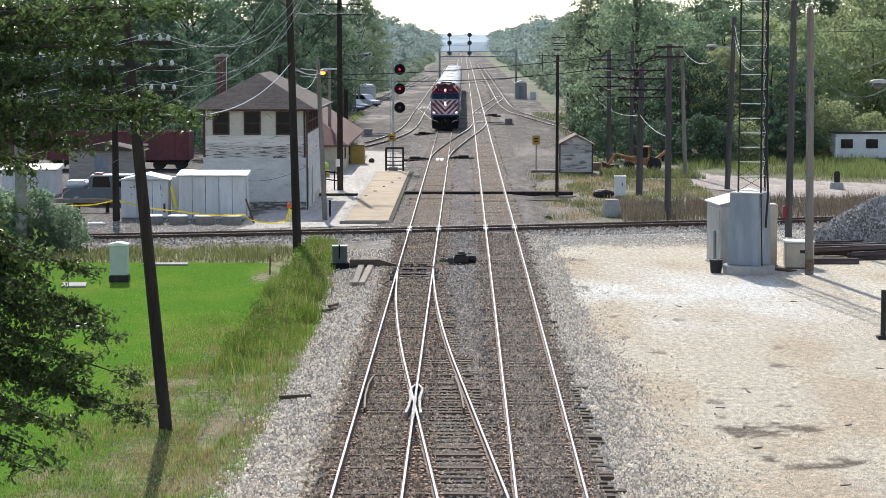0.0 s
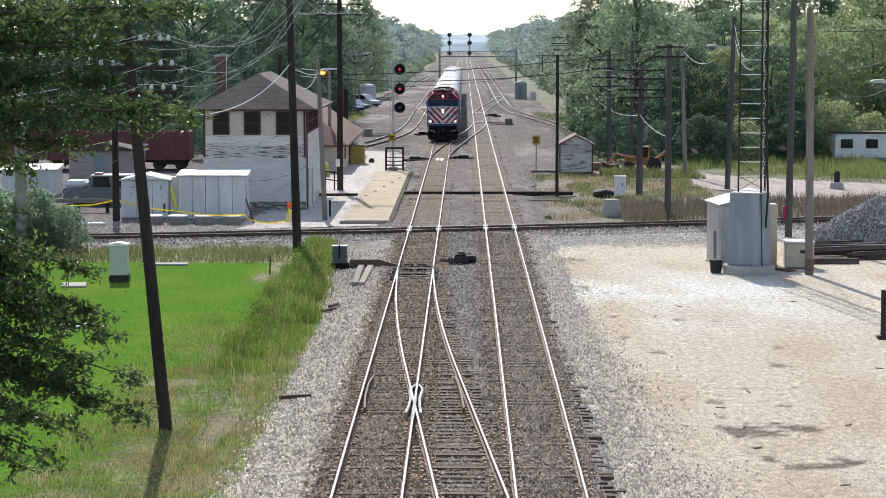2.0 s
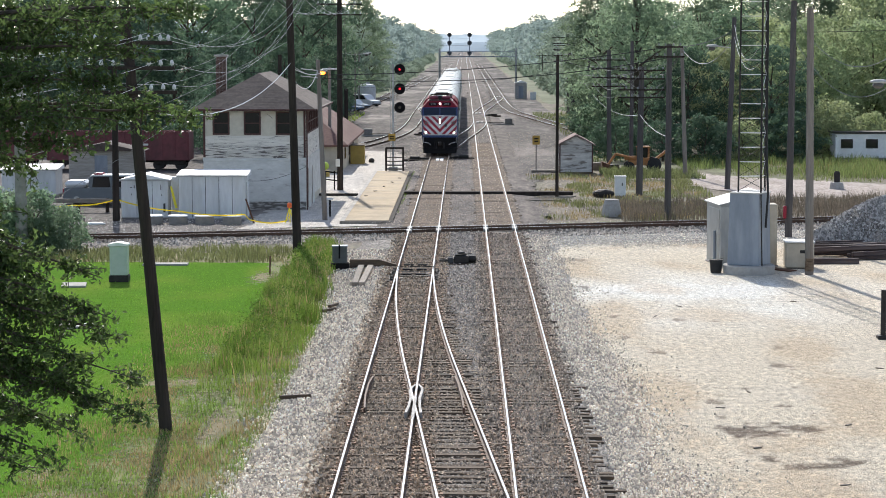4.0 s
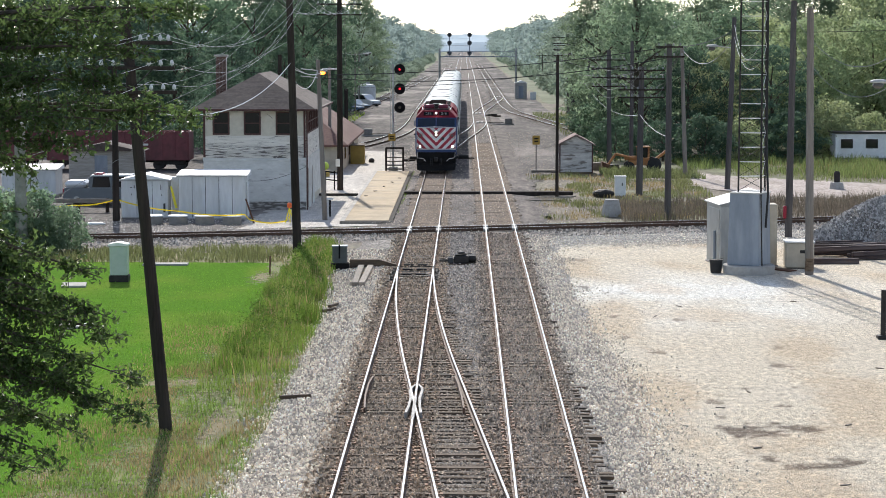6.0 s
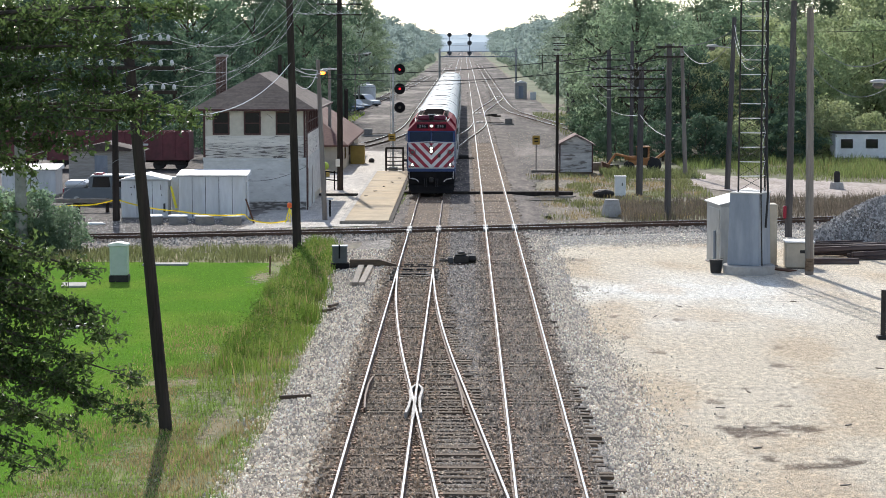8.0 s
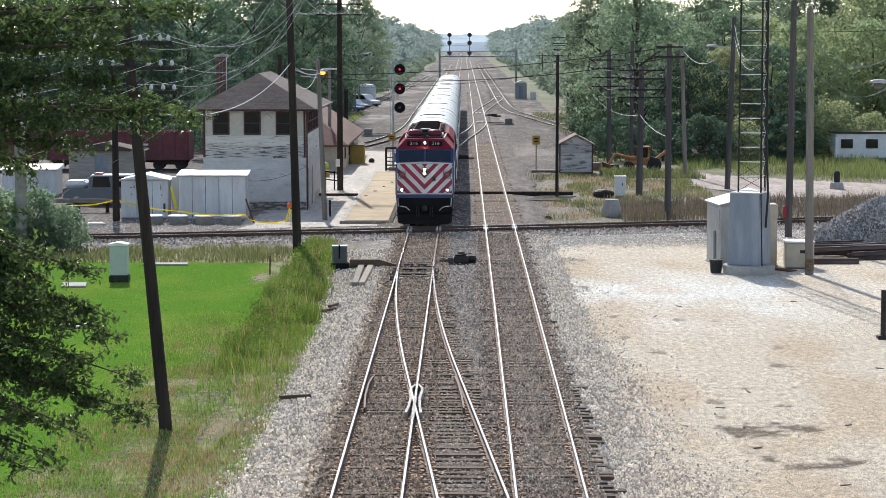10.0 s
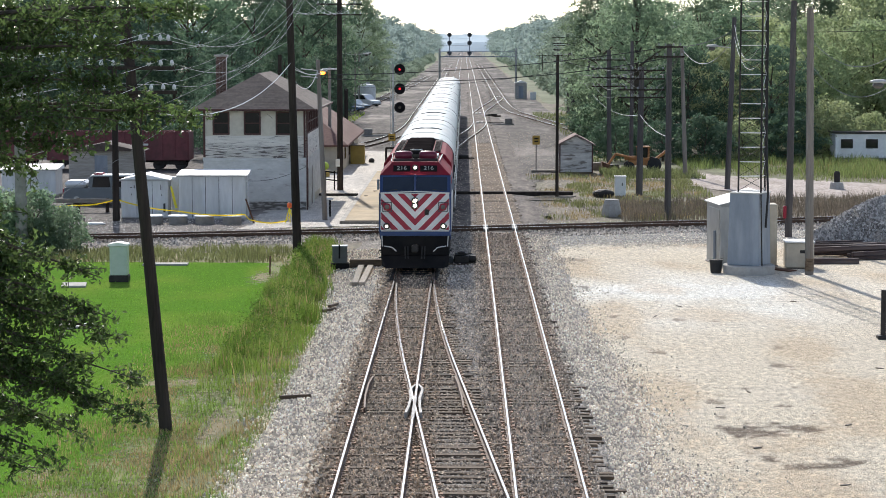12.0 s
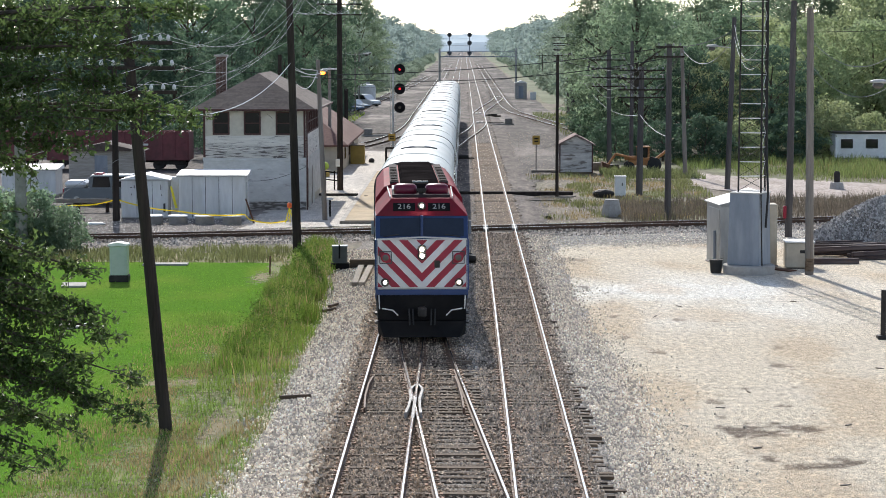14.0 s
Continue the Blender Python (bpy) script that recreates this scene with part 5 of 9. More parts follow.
    for s in (-1, 1):
        bm = tube((s * 1.30, n0 - 0.08, 1.02), (s * 0.95, n0 - 0.16, 0.97), 0.022, None, 8)
        tube((s * 0.95, n0 - 0.16, 0.97), (s * 0.78, n0 - 0.14, 0.80), 0.022, None, 8, bm)
        part("uncoupling_lever", bm, LOCOWHITE, L, "white-painted lever")
        part("handrail", tube((s * 1.38, n0 - 0.03, 1.0), (s * 1.40, n0 - 0.02, 1.45), 0.02, None, 8), LOCOWHITE, L, "white grab rail")
        for z in (0.45, 0.75):
            part("step", box(s * 1.42 - 0.12, s * 1.42 + 0.12, n0 + 0.5, n0 + 1.1, z, z + 0.05, bevel=0.008), STEEL, L)
        for k in range(2):
            part("hose", tube((s * (0.3 + 0.12 * k), n0 - 0.05, 1.0), (s * (0.28 + 0.12 * k), n0 - 0.25, 0.5), 0.03, None, 6), RUBBER, L)
    # roof equipment
    for s in (-1, 1):
        bm = lathe([(0.05, 0), (0.15, 0.03), (0.20, 0.12), (0.21, 0.4), (0.20, 0.66), (0.15, 0.75), (0.05, 0.78)], 20)
        part("air_conditioner", bm, PODRED, L, "rounded maroon roof unit", m=pose(s * 0.13, ry + 1.1, 4.74, 0, 90 * s, 0), smooth=True)
        for k in range(3):
            part("lifting_eye", tube((s * 0.86, ry + 1.6 + 0.35 * k, 4.56), (s * 0.78, ry + 1.6 + 0.35 * k, 4.70), 0.025, None, 6), BLACK, L)
        part("louvre_plate", box(s * 0.82 - 0.13, s * 0.82 + 0.13, ry + 2.6, ry + 5.0, 4.56, 4.66, bevel=0.01), GREYPAINT, L, "grey slotted intake grille")
    part("horn_bracket", box(-0.08, 0.08, ry + 0.7, ry + 0.9, 4.5, 4.8, bevel=0.02), STEEL, L)
    for s in (-0.08, 0.08, 0.0):
        part("horn", tube((s, ry + 0.9, 4.78), (s * 1.3, ry + 0.5, 4.78), 0.03, 0.07, 10), STEEL, L, "dark air horn")
    part("exhaust_hood", box(-0.66, 0.66, ry + 1.5, 7.9, 4.50, 4.90, bevel=0.10), SOOT, L, "sooty black exhaust hood")
    part("hood_handle", tube((-0.26, ry + 2.3, 4.93), (0.26, ry + 2.3, 4.93), 0.03, None, 8), SILVER, L, "pale bar across the hood")
    for s in (-1, 1):
        g = part("intake_grille", box(s * 0.86 - 0.15, s * 0.86 + 0.15, n0 + 5.5, 7.9, 4.70, 4.79, bevel=0.01), ROOFDARK, L, "dark slotted intake grille")
        for k in range(9):
            y = n0 + 5.7 + k * 0.95
            part("slot", box(s * 0.86 - 0.12, s * 0.86 + 0.12, y, y + 0.45, 4.791, 4.80), SOOT, g)
        # added pale strip stands in for the gloss along the roof edge
        part("gutter_strip", tube((s * 1.02, ry + 0.3, 4.56), (s * 1.10, n0 + 5.4, 4.60), 0.022, None, 6), LOCOWHITE, L, "pale strip shaped as the roof edge's highlight")
    part("fuel_tank", box(-1.25, 1.25, -2.2, 2.2, 0.35, 1.2, bevel=0.12), BLACK, L, "black fuel tank")
    wheels = truck(L, -5.03, 2.74) + truck(L, 5.03, 2.74)
    return L, wheels


def make_car():
    """Two-level gallery coach; origin midway between the bogies."""
    C = thing("gallery_coach", "stainless steel two-level passenger coach with pale roof", "railway coach", group="coaches of the train")
    half = CAR_L / 2 - 0.3
    side = [(-1.58, 1.05), (-1.60, 2.4), (-1.58, 3.75)]
    roof = [(-1.58 * math.cos(i * math.pi / 30) ** 0.72, 3.75 + 1.08 * math.sin(i * math.pi / 30) ** 0.9) for i in range(15)] + [(0, 4.83)]
    full = roof + [(-x, z) for x, z in roof[-2::-1]]
    part("roof", extrude(full + [(1.50, 3.74), (-1.50, 3.74)], 2 * half, "y", start=-half), CARROOF, C, "pale weathered curved roof")
    part("body", extrude([(-1.58, 1.05), (1.58, 1.05), (1.60, 2.4), (1.575, 3.74), (-1.575, 3.74), (-1.60, 2.4)], 2 * half, "y", start=-half), STAINLESS, C, "fluted stainless steel body")
    for e in (-1, 1):
        outer = [(x * 1.004, z + 0.004) for x, z in full]
        rim = extrude(outer + [(1.60, 1.1), (-1.60, 1.1)], 0.03, "y", start=e * half - 0.015)
        part("end_plate", rim, DARKGREY, C, "dark coach end")
        part("diaphragm", box(-0.55, 0.55, e * (half + 0.15) - 0.15, e * (half + 0.15) + 0.15, 1.1, 3.3, bevel=0.05), RUBBER, C, "black gangway bellows")
        part("door_window", box(-0.3, 0.3, e * (half + 0.29), e * (half + 0.31), 2.2, 2.9, bevel=0.01), DARKGLASS, C)
    for s in (-1, 1):
        for z0, z1, n in ((1.95, 2.45, 11), (3.05, 3.45, 11)):
            for k in range(n):
                y = -half + 1.6 + k * (2 * half - 3.2) / (n - 1)
                if abs(y) < 1.0:
                    continue
                part("window", box(s * 1.60 - 0.02, s * 1.60 + 0.02, y - 0.75, y + 0.75, z0, z1, bevel=0.01), DARKGLASS, C)
        part("door", box(s * 1.60 - 0.025, s * 1.60 + 0.025, -0.9, 0.9, 1.15, 3.2, bevel=0.02), STAINLESS, C, "double side doors")
        for z in (1.3, 1.5, 1.7, 2.65, 2.85):
            part("flute", box(s * 1.605 - 0.012, s * 1.605 + 0.012, -half + 0.3, half - 0.3, z, z + 0.05, bevel=0.005), STAINLESS, C)
    # ribs across the roof, the dark vents between them
    def arc(y, w, material, name, lab, lift=0.02, lo=-1.2):
        pts = [p for p in full if abs(p[0]) <= abs(lo)]
        ring = [(x, z + lift) for x, z in pts] + [(x, z - 0.03) for x, z in pts[::-1]]
        part(name, extrude(ring, w, "y", start=y - w / 2), material, C, lab)
    for y in (-6.4, 6.4):
        arc(y, 0.06, CARROOF, "roof_rib", "", 0.025, 1.55)
    arc(-0.9, 0.16, DARKGREY, "roof_seam", "dark curved ridge across the roof", 0.045, 0.95)
    for s in (-1, 1):
        part("roof_vent", hull_bm([(s * 0.2, -0.1, 4.80), (s * 0.2, 0.1, 4.80), (s * 0.85, -0.06, 4.70), (s * 0.85, 0.04, 4.70), (s * 0.25, -0.02, 4.875), (s * 0.8, -0.02, 4.77)]), GREYPAINT, C, "grey ridged roof vent")
    wheels = truck(C, -9.1, 2.6) + truck(C, 9.1, 2.6)
    return C, wheels


def build_train():
    loco, loco_wheels = make_loco()
    car, car_wheels = make_car()
    cars = [car]
    for i in range(6):
        cars.append(copy_thing(car, pose(0, 0, RT)))
    return loco, cars, loco_wheels


# ---- the west side: tower, sheds, poles, signal ----
def lap_siding(x0, x1, z0, z1, y, axis="x", step=0.16, out=-1):
    """Lapped boards over a wall, each a little proud at its foot."""
    pts = []
    z = z0
    while z < z1 - 0.01:
        t = min(z + step, z1)
        pts += [(z, 0.03), (t - 0.005, 0.006)]
        z = t
    bm = bmesh.new()
    for a, b in zip(pts[::2], pts[1::2]):
        for lo, hi in ((a, b),):
            vs = []
            for s in (x0, x1):
                for zz, o in ((lo[0], 0.0), (lo[0], lo[1]), (hi[0] + 0.012, hi[1]), (hi[0] + 0.012, 0.0)):
                    vs.append(bm.verts.new((s, y + out * o, zz) if axis == "x" else (y + out * o, s, zz)))
            for i in range(4):
                j = (i + 1) % 4
                bm.faces.new((vs[i], vs[j], vs[4 + j], vs[4 + i]))
            bm.faces.new(vs[:4])
            bm.faces.new(vs[4:][::-1])
    bmesh.ops.recalc_face_normals(bm, faces=bm.faces[:])
    return bm


def build_tower():
    T = thing("interlocking_tower", "two-storey white wooden railway tower with peeling paint and brown hip roof", "building")
    x0, x1, y0, y1, top = -14.69, -8.95, 123.4, 136.4, 6.05
    th = 0.2
    # walls with window openings in the upper storey
    wins = ((-14.18, -13.22), (-12.42, -11.46), (-10.62, -9.66))
    bm = box(x0, x1, y0, y0 + th, 0, 4.66)
    box(x0, x1, y0, y0 + th, 5.98, top, bm)
    edges = [x0] + [v for w in wins for v in w] + [x1]
    for a, b in zip(edges[::2], edges[1::2]):
        box(a, b, y0, y0 + th, 4.66, 5.98, bm)
    part("wall", bm, CREAM, T, "cream upper wall over worn white siding")
    side = box(x1 - th, x1, y0 + th, y1, 0, 4.66)
    box(x1 - th, x1, y0 + th, y1, 5.98, top, side)
    sw = [(y0 + 0.9 + i * 1.5, y0 + 0.9 + i * 1.5 + 1.3) for i in range(8)]
    e = [y0 + th] + [v for w in sw for v in w] + [y1]
    for a, b in zip(e[::2], e[1::2]):
        if b > a:
            box(x1 - th, x1, a, b, 4.66, 5.98, side)
    part("wall", side, CREAM, T, "peeling wall facing the tracks")
    part("wall", box(x0, x0 + th, y0 + th, y1, 0, top), CREAM, T)
    part("wall", box(x0 + th, x1 - th, y1 - th, y1, 0, top), CREAM, T)
    part("floor", box(x0 + th, x1 - th, y0 + th, y1 - th, 3.3, 3.45), PLANK, T)
    part("siding", lap_siding(x0 - 0.02, x1 + 0.02, 0.9, 3.2, y0), SIDING, T, "worn white lapped siding")
    part("siding", lap_siding(x0 - 0.02, x1 + 0.02, 4.06, 4.6, y0), PEEL, T, "peeling lapped siding")
    part("siding", lap_siding(x0 - 0.02, x1 + 0.02, 3.36, 4.06, y0), PEELHEAVY, T, "badly peeling lapped siding")
    part("siding", lap_siding(y0 - 0.02, y1, 0.9, 3.2, x1, "y", out=1), SIDING, T)
    part("siding", lap_siding(y0 - 0.02, y1, 3.36, 4.6, x1, "y", out=1), PEEL, T)
    part("siding", lap_siding(x0 - 0.02, x1 + 0.02, 0.05, 0.9, y0), PEELLOW, T, "bare weathered boards near the ground")
    part("belt_course", box(x0 - 0.06, x1 + 0.06, y0 - 0.07, y0 - 0.002, 3.2, 3.35, bevel=0.015), SIDING, T)
    part("belt_course", box(x1 + 0.002, x1 + 0.07, y0, y1, 3.2, 3.35, bevel=0.015), SIDING, T)
    for cx in (x0 - 0.02, x1 - 0.10):
        part("corner_board", box(cx, cx + 0.12, y0 - 0.05, y0 - 0.003, 3.4, top, bevel=0.01), DARKTRIM, T, "maroon corner board")

    def window(m, w, h):
        f = bmesh.new()
        for a in ((0, 0.09, 0, h), (w - 0.09, w, 0, h), (0.09, w - 0.09, 0, 0.09), (0.09, w - 0.09, h - 0.09, h), (0.09, w - 0.09, h * 0.5 - 0.03, h * 0.5 + 0.03)):
            box(a[0], a[1], -0.03, 0.08, a[2], a[3], f, 0.008)
        fr = part("window_frame", f, DARKTRIM, T, "maroon sash window frame", m=m)
        part("pane", box(0.08, w - 0.08, 0.03, 0.045, 0.08, h - 0.08), DARKGLASS, fr, "dark window glass")
    for a, b in wins:
        window(pose(a, y0, 4.66), b - a, 1.32)
    for a, b in sw:
        window(pose(x1, a, 4.66, 0, 0, 90), b - a, 1.32)
    for a, b in ((125.2, 126.9), (128.3, 130.0)):
        part("door", box(x1 + 0.03, x1 + 0.08, a, b, 0.1, 2.6, bevel=0.015), SIDING, T, "white ground-floor door")
        part("door_frame", box(x1 + 0.005, x1 + 0.06, a - 0.12, a - 0.005, 0.1, 2.7, bevel=0.01), GREYWOOD, T)
    # roof
    ex0, ex1, ey0, ey1, ez, rz = -15.32, -8.33, 122.75, 137.9, 6.05, 8.08
    ridge = ((ex0 + ex1) / 2, ey0 + 3.5, rz), ((ex0 + ex1) / 2, ey1 - 3.5, rz)
    hull([(ex0, ey0, ez), (ex1, ey0, ez), (ex1, ey1, ez), (ex0, ey1, ez), (ex0, ey0, ez + 0.07), (ex1, ey0, ez + 0.07), (ex1, ey1, ez + 0.07), (ex0, ey1, ez + 0.07), ridge[0], ridge[1]], SHINGLE, "roof", T, "brown shingled hip roof")
    # courses of shingles over the slopes that show
    rows = bmesh.new()
    n = 22
    for i in range(n):
        for j, (a, b, ra, rb) in enumerate((((ex0, ey0), (ex1, ey0), 0, 0), ((ex1, ey0), (ex1, ey1), 0, 1))):
            u, u2 = i / n, (i + 1.1) / n
            def at(p, r, q):
                return Vector((p[0] + (ridge[r][0] - p[0]) * q, p[1] + (ridge[r][1] - p[1]) * q, ez + 0.07 + (rz - ez - 0.07) * q))
            p0, p1, p2, p3 = at(a, ra, u), at(b, rb, u), at(b, rb, min(u2, 1)), at(a, ra, min(u2, 1))
            k = max(1, int((p1 - p0).length / 0.45))
            for c in range(k):
                s0, s1 = c / k, (c + 0.99) / k
                lift = 0.010 + random.uniform(-0.002, 0.002)
                vs = [p0.lerp(p1, s0), p0.lerp(p1, s1), p3.lerp(p2, s1), p3.lerp(p2, s0)]
                up = Vector((0, 0, 1))
                v = [rows.verts.new(vs[0] + up * lift), rows.verts.new(vs[1] + up * lift), rows.verts.new(vs[2] + up * 0.008), rows.verts.new(vs[3] + up * 0.008), rows.verts.new(vs[0]), rows.verts.new(vs[1])]
                rows.faces.new(v[:4])
                rows.faces.new((v[4], v[5], v[1], v[0]))
    r = part("shingles", rows, SHINGLES, T, "rows of brown asphalt shingles")
    r["kind"] = "stuff"
    part("gutter", box(ex0, ex1, ey0 - 0.09, ey0 - 0.004, ez - 0.02, ez + 0.09, bevel=0.02), DARKTRIM, T, "dark eaves board")
    part("gutter", box(ex1 + 0.004, ex1 + 0.09, ey0, ey1, ez - 0.02, ez + 0.09, bevel=0.02), DARKTRIM, T)
    for x in (-11.7, -11.1):
        part("coil", tube((x, y0 - 0.04, 5.85), (x + 0.3, y0 - 0.04, 5.6), 0.012, None, 6), WIRE, T)
    part("leaning_strip", tube((-10.7, y0 - 0.08, 3.3), (-9.9, y0 - 0.08, 3.95), 0.02, None, 6), GREYWOOD, T)
    part("downpipe", tube((-8.86, y0 - 0.05, 0.3), (-8.86, y0 - 0.05, 6.0), 0.045, None, 8), DARKTRIM, T, "dark downpipe")
    T.matrix_basis, T.scale = pose(0, 0, -0.452), (1.0454, 1.0454, 1.0454)
    # brick chimney, course by course
    C = thing("brick_chimney", "tall square red-brown brick chimney behind the tower", "chimney")
    core = box(-15.62, -14.98, 137.99, 138.61, 0, 8.95)
    part("core", core, CONC, C)
    bm = box(-0.1, 0.1, -0.02, 0.02, -0.033, 0.033, bevel=0.004)
    me = bpy.data.meshes.new("brick")
    bm.to_mesh(me)
    bm.free()
    me.materials.append(BRICK)
    for k in range(60):
        z = 4.4 + k * 0.076
        for c in range(3):
            share("brick", me, C, pose(-15.62 + 0.10 + c * 0.215 + (0.03 if k % 2 else 0), 137.975, z))
    part("cap", box(-15.72, -14.88, 137.85, 138.72, 8.95, 9.07, bevel=0.02), CONC, C, "concrete chimney cap")
    C.matrix_basis, C.scale = pose(0, 0, -0.452), (1.0454, 1.0454, 1.0454)


def build_sheds():
    def metal_shed(x0, x1, y0, y1, h, rise, lab, seams, group="equipment sheds", gable=False):
        S = thing("metal_shed", lab, "shed", group=group)
        part("body", box(x0, x1, y0, y1, 0.06, h, bevel=0.015), SHEDWHITE, S, "white sheet metal body")
        part("plinth", box(x0 - 0.05, x1 + 0.05, y0 - 0.05, y1 + 0.05, 0, 0.058, bevel=0.01), CONC, S)
        if gable:
            mx = (x0 + x1) / 2
            part("roof", extrude([(x0 - 0.12, h + 0.004), (x0 - 0.12, h + 0.06), (mx, h + 0.06 + rise), (x1 + 0.12, h + 0.06), (x1 + 0.12, h + 0.004)], y1 - y0 + 0.24, "y", start=y0 - 0.12), ROOFWHITE, S, "white metal gable roof")
        else:
            pts = [(y0 - 0.12, h + 0.004), (y0 - 0.12, h + 0.09), (y1 + 0.12, h + 0.09 + rise), (y1 + 0.12, h + 0.004)]
            part("roof", extrude(pts, x1 - x0 + 0.24, "x", start=x0 - 0.12), ROOFWHITE, S, "white metal roof")
        for i in range(seams):
            x = x0 + (x1 - x0) * (i + 1) / (seams + 1)
            part("seam", box(x - 0.012, x + 0.012, y0 - 0.012, y0 + 0.002, 0.1, h - 0.04, bevel=0.003), DARKGREY, S)
        part("drip_edge", box(x0 - 0.12, x1 + 0.12, y0 - 0.135, y0 - 0.122, h - 0.02, h + 0.09), SILVER, S)
        return S
    g = metal_shed(-19.26, -16.64, 122.6, 125.0, 2.12, 0.32, "white sheet metal equipment shed with a low gable and scuffed paint", 2, gable=True)
    for x, z, w, h in ((-18.75, 1.72, 0.10, 0.05), (-18.55, 1.70, 0.05, 0.16), (-18.40, 1.74, 0.09, 0.10), (-18.22, 1.68, 0.06, 0.14), (-18.05, 1.75, 0.07, 0.05), (-18.7, 1.3, 0.04, 0.10), (-17.05, 1.6, 0.04, 0.3), (-17.0, 1.25, 0.03, 0.12), (-16.9, 0.35, 0.12, 0.5)):
        part("scuff", box(x, x + w, 122.592, 122.599, z, z + h), DARKGREY, g, "dark scuff in the paint")
    s = metal_shed(-15.94, -12.21, 122.0, 124.1, 2.39, 0.20, "wide white sheet metal equipment shed with seams", 4)
    part("conduit", tube((-12.14, 121.95, 2.1), (-12.14, 121.95, 0.0), 0.03, None, 8), SILVER, s)
    metal_shed(-29.8, -26.3, 140.6, 143.0, 1.62, 0.22, "low white shed half hidden by bushes", 0)
    one("narrow_cabinet", box(-16.5, -16.12, 123.2, 123.8, 0, 2.3, bevel=0.02), WHITE, "narrow white cabinet between two sheds", "cabinet")
    # concrete rings with pale lids
    ring = thing("concrete_ring", "low round concrete ring with a pale lid", "concrete ring", pose(-15.6, 118.9, 0), group="concrete rings")
    part("ring", lathe([(0.52, 0), (0.52, 0.40), (0.49, 0.42)], 20), RINGCONC, ring)
    part("lid", lathe([(0.55, 0), (0.55, 0.05), (0.50, 0.07)], 20), ROOFWHITE, ring, "pale lid", m=pose(0, 0, 0.421))
    for x in (-16.95, -14.15, -12.65):
        copy_thing(ring, pose(x, 118.9 + random.uniform(-0.12, 0.12), 0))
    # tape strung between them
    def tape(pts):
        bm = bmesh.new()
        prev = None
        for (ax, ay, az), (bx, by, bz) in zip(pts, pts[1:]):
            for k in range(7):
                u = k / 6
                x, y, z = ax + (bx - ax) * u, ay + (by - ay) * u, az + (bz - az) * u - 0.12 * math.sin(math.pi * u)
                row = [bm.verts.new((x, y - 0.02 * math.sin(5 * u), z)), bm.verts.new((x, y + 0.02 * math.sin(6 * u), z + 0.065))]
                if prev and k:
                    bm.faces.new((prev[0], row[0], row[1], prev[1]))
                prev = row
        bmesh.ops.solidify(bm, geom=bm.faces[:], thickness=0.004)
        one("caution_tape", bm, YELLOW, "yellow caution tape strung past the sheds", "tape")
    tape([(-23.8, 119.6, 1.0), (-21.4, 119.3, 0.95), (-19.3, 121.1, 1.15), (-15.5, 118.2, 0.72), (-11.9, 118.4, 0.52), (-11.4, 119.0, 0.15)])
    hang = extrude([(-16.48, 1.82), (-16.36, 1.84), (-16.06, 0.62), (-16.20, 0.60)], 0.006, "y", start=122.3)
    one("caution_tape", hang, YELLOW, "strip of yellow caution tape hanging between two sheds", "tape")
    tape([(-12.1, 119.0, 0.55), (-12.7, 118.6, 0.1)])
    tape([(-11.4, 119.0, 0.12), (-9.7, 119.4, 0.12), (-9.35, 119.5, 1.0)])
    # barricade stakes
    st = thing("marker_stake", "leaning rusty iron stake wrapped in tape", "stake")
    part("stake", tube((-11.5, 119.4, 0.0), (-11.95, 119.4, 1.35), 0.045, None, 8), RUST, st)
    wl = thing("warning_lamp", "orange warning lamp on a short yellow stand", "warning lamp", pose(-9.55, 119.4, 0))
    bm = tube((-0.25, -0.1, 0), (0, 0, 0.85), 0.03, None, 6)
    tube((0.25, -0.1, 0), (0, 0, 0.85), 0.03, None, 6, bm)
    tube((0, 0.3, 0), (0, 0, 0.85), 0.03, None, 6, bm)
    part("stand", bm, YELLOW, wl)
    part("lens", lathe([(0.1, 0), (0.13, 0.05), (0.13, 0.22), (0.07, 0.28)], 12), CONEORANGE, wl, "orange plastic lens", m=pose(0, 0, 0.85))
    # timber rail before the parked truck
    fence = thing("timber_barrier", "low weathered timber barrier rail on posts", "barrier")
    part("rail", box(-24.6, -20.3, 126.9, 127.1, 0.55, 0.78, bevel=0.02), PLANK, fence)
    for x in (-24.2, -22.5, -20.8):
        part("post", box(x - 0.1, x + 0.1, 127.11, 127.3, 0, 0.8, bevel=0.02), POLE, fence)
    one("white_sack", ball((-20.0, 118.2, 0.06), 0.5, squash=(1.2, 0.5, 0.22)), WHITE, "crumpled white sheet lying on the gravel", "sheet")
    one("fallen_timber", box(-24.5, -21.0, 120.4, 120.75, 0, 0.22, bevel=0.03), PLANK, "old timber lying on the gravel", "timber")
    for x, y, m in ((-7.62, 124.0, BLACK),):
        p = thing("marker_post", "short black post with a pale flat head", "post", pose(x, y, 0))
        part("post", tube((0, 0, 0), (0, 0, 0.95), 0.05, None, 8), m, p)
        part("head", box(-0.2, 0.2, -0.08, 0.08, 0.951, 1.08, bevel=0.02), WHITE, p)


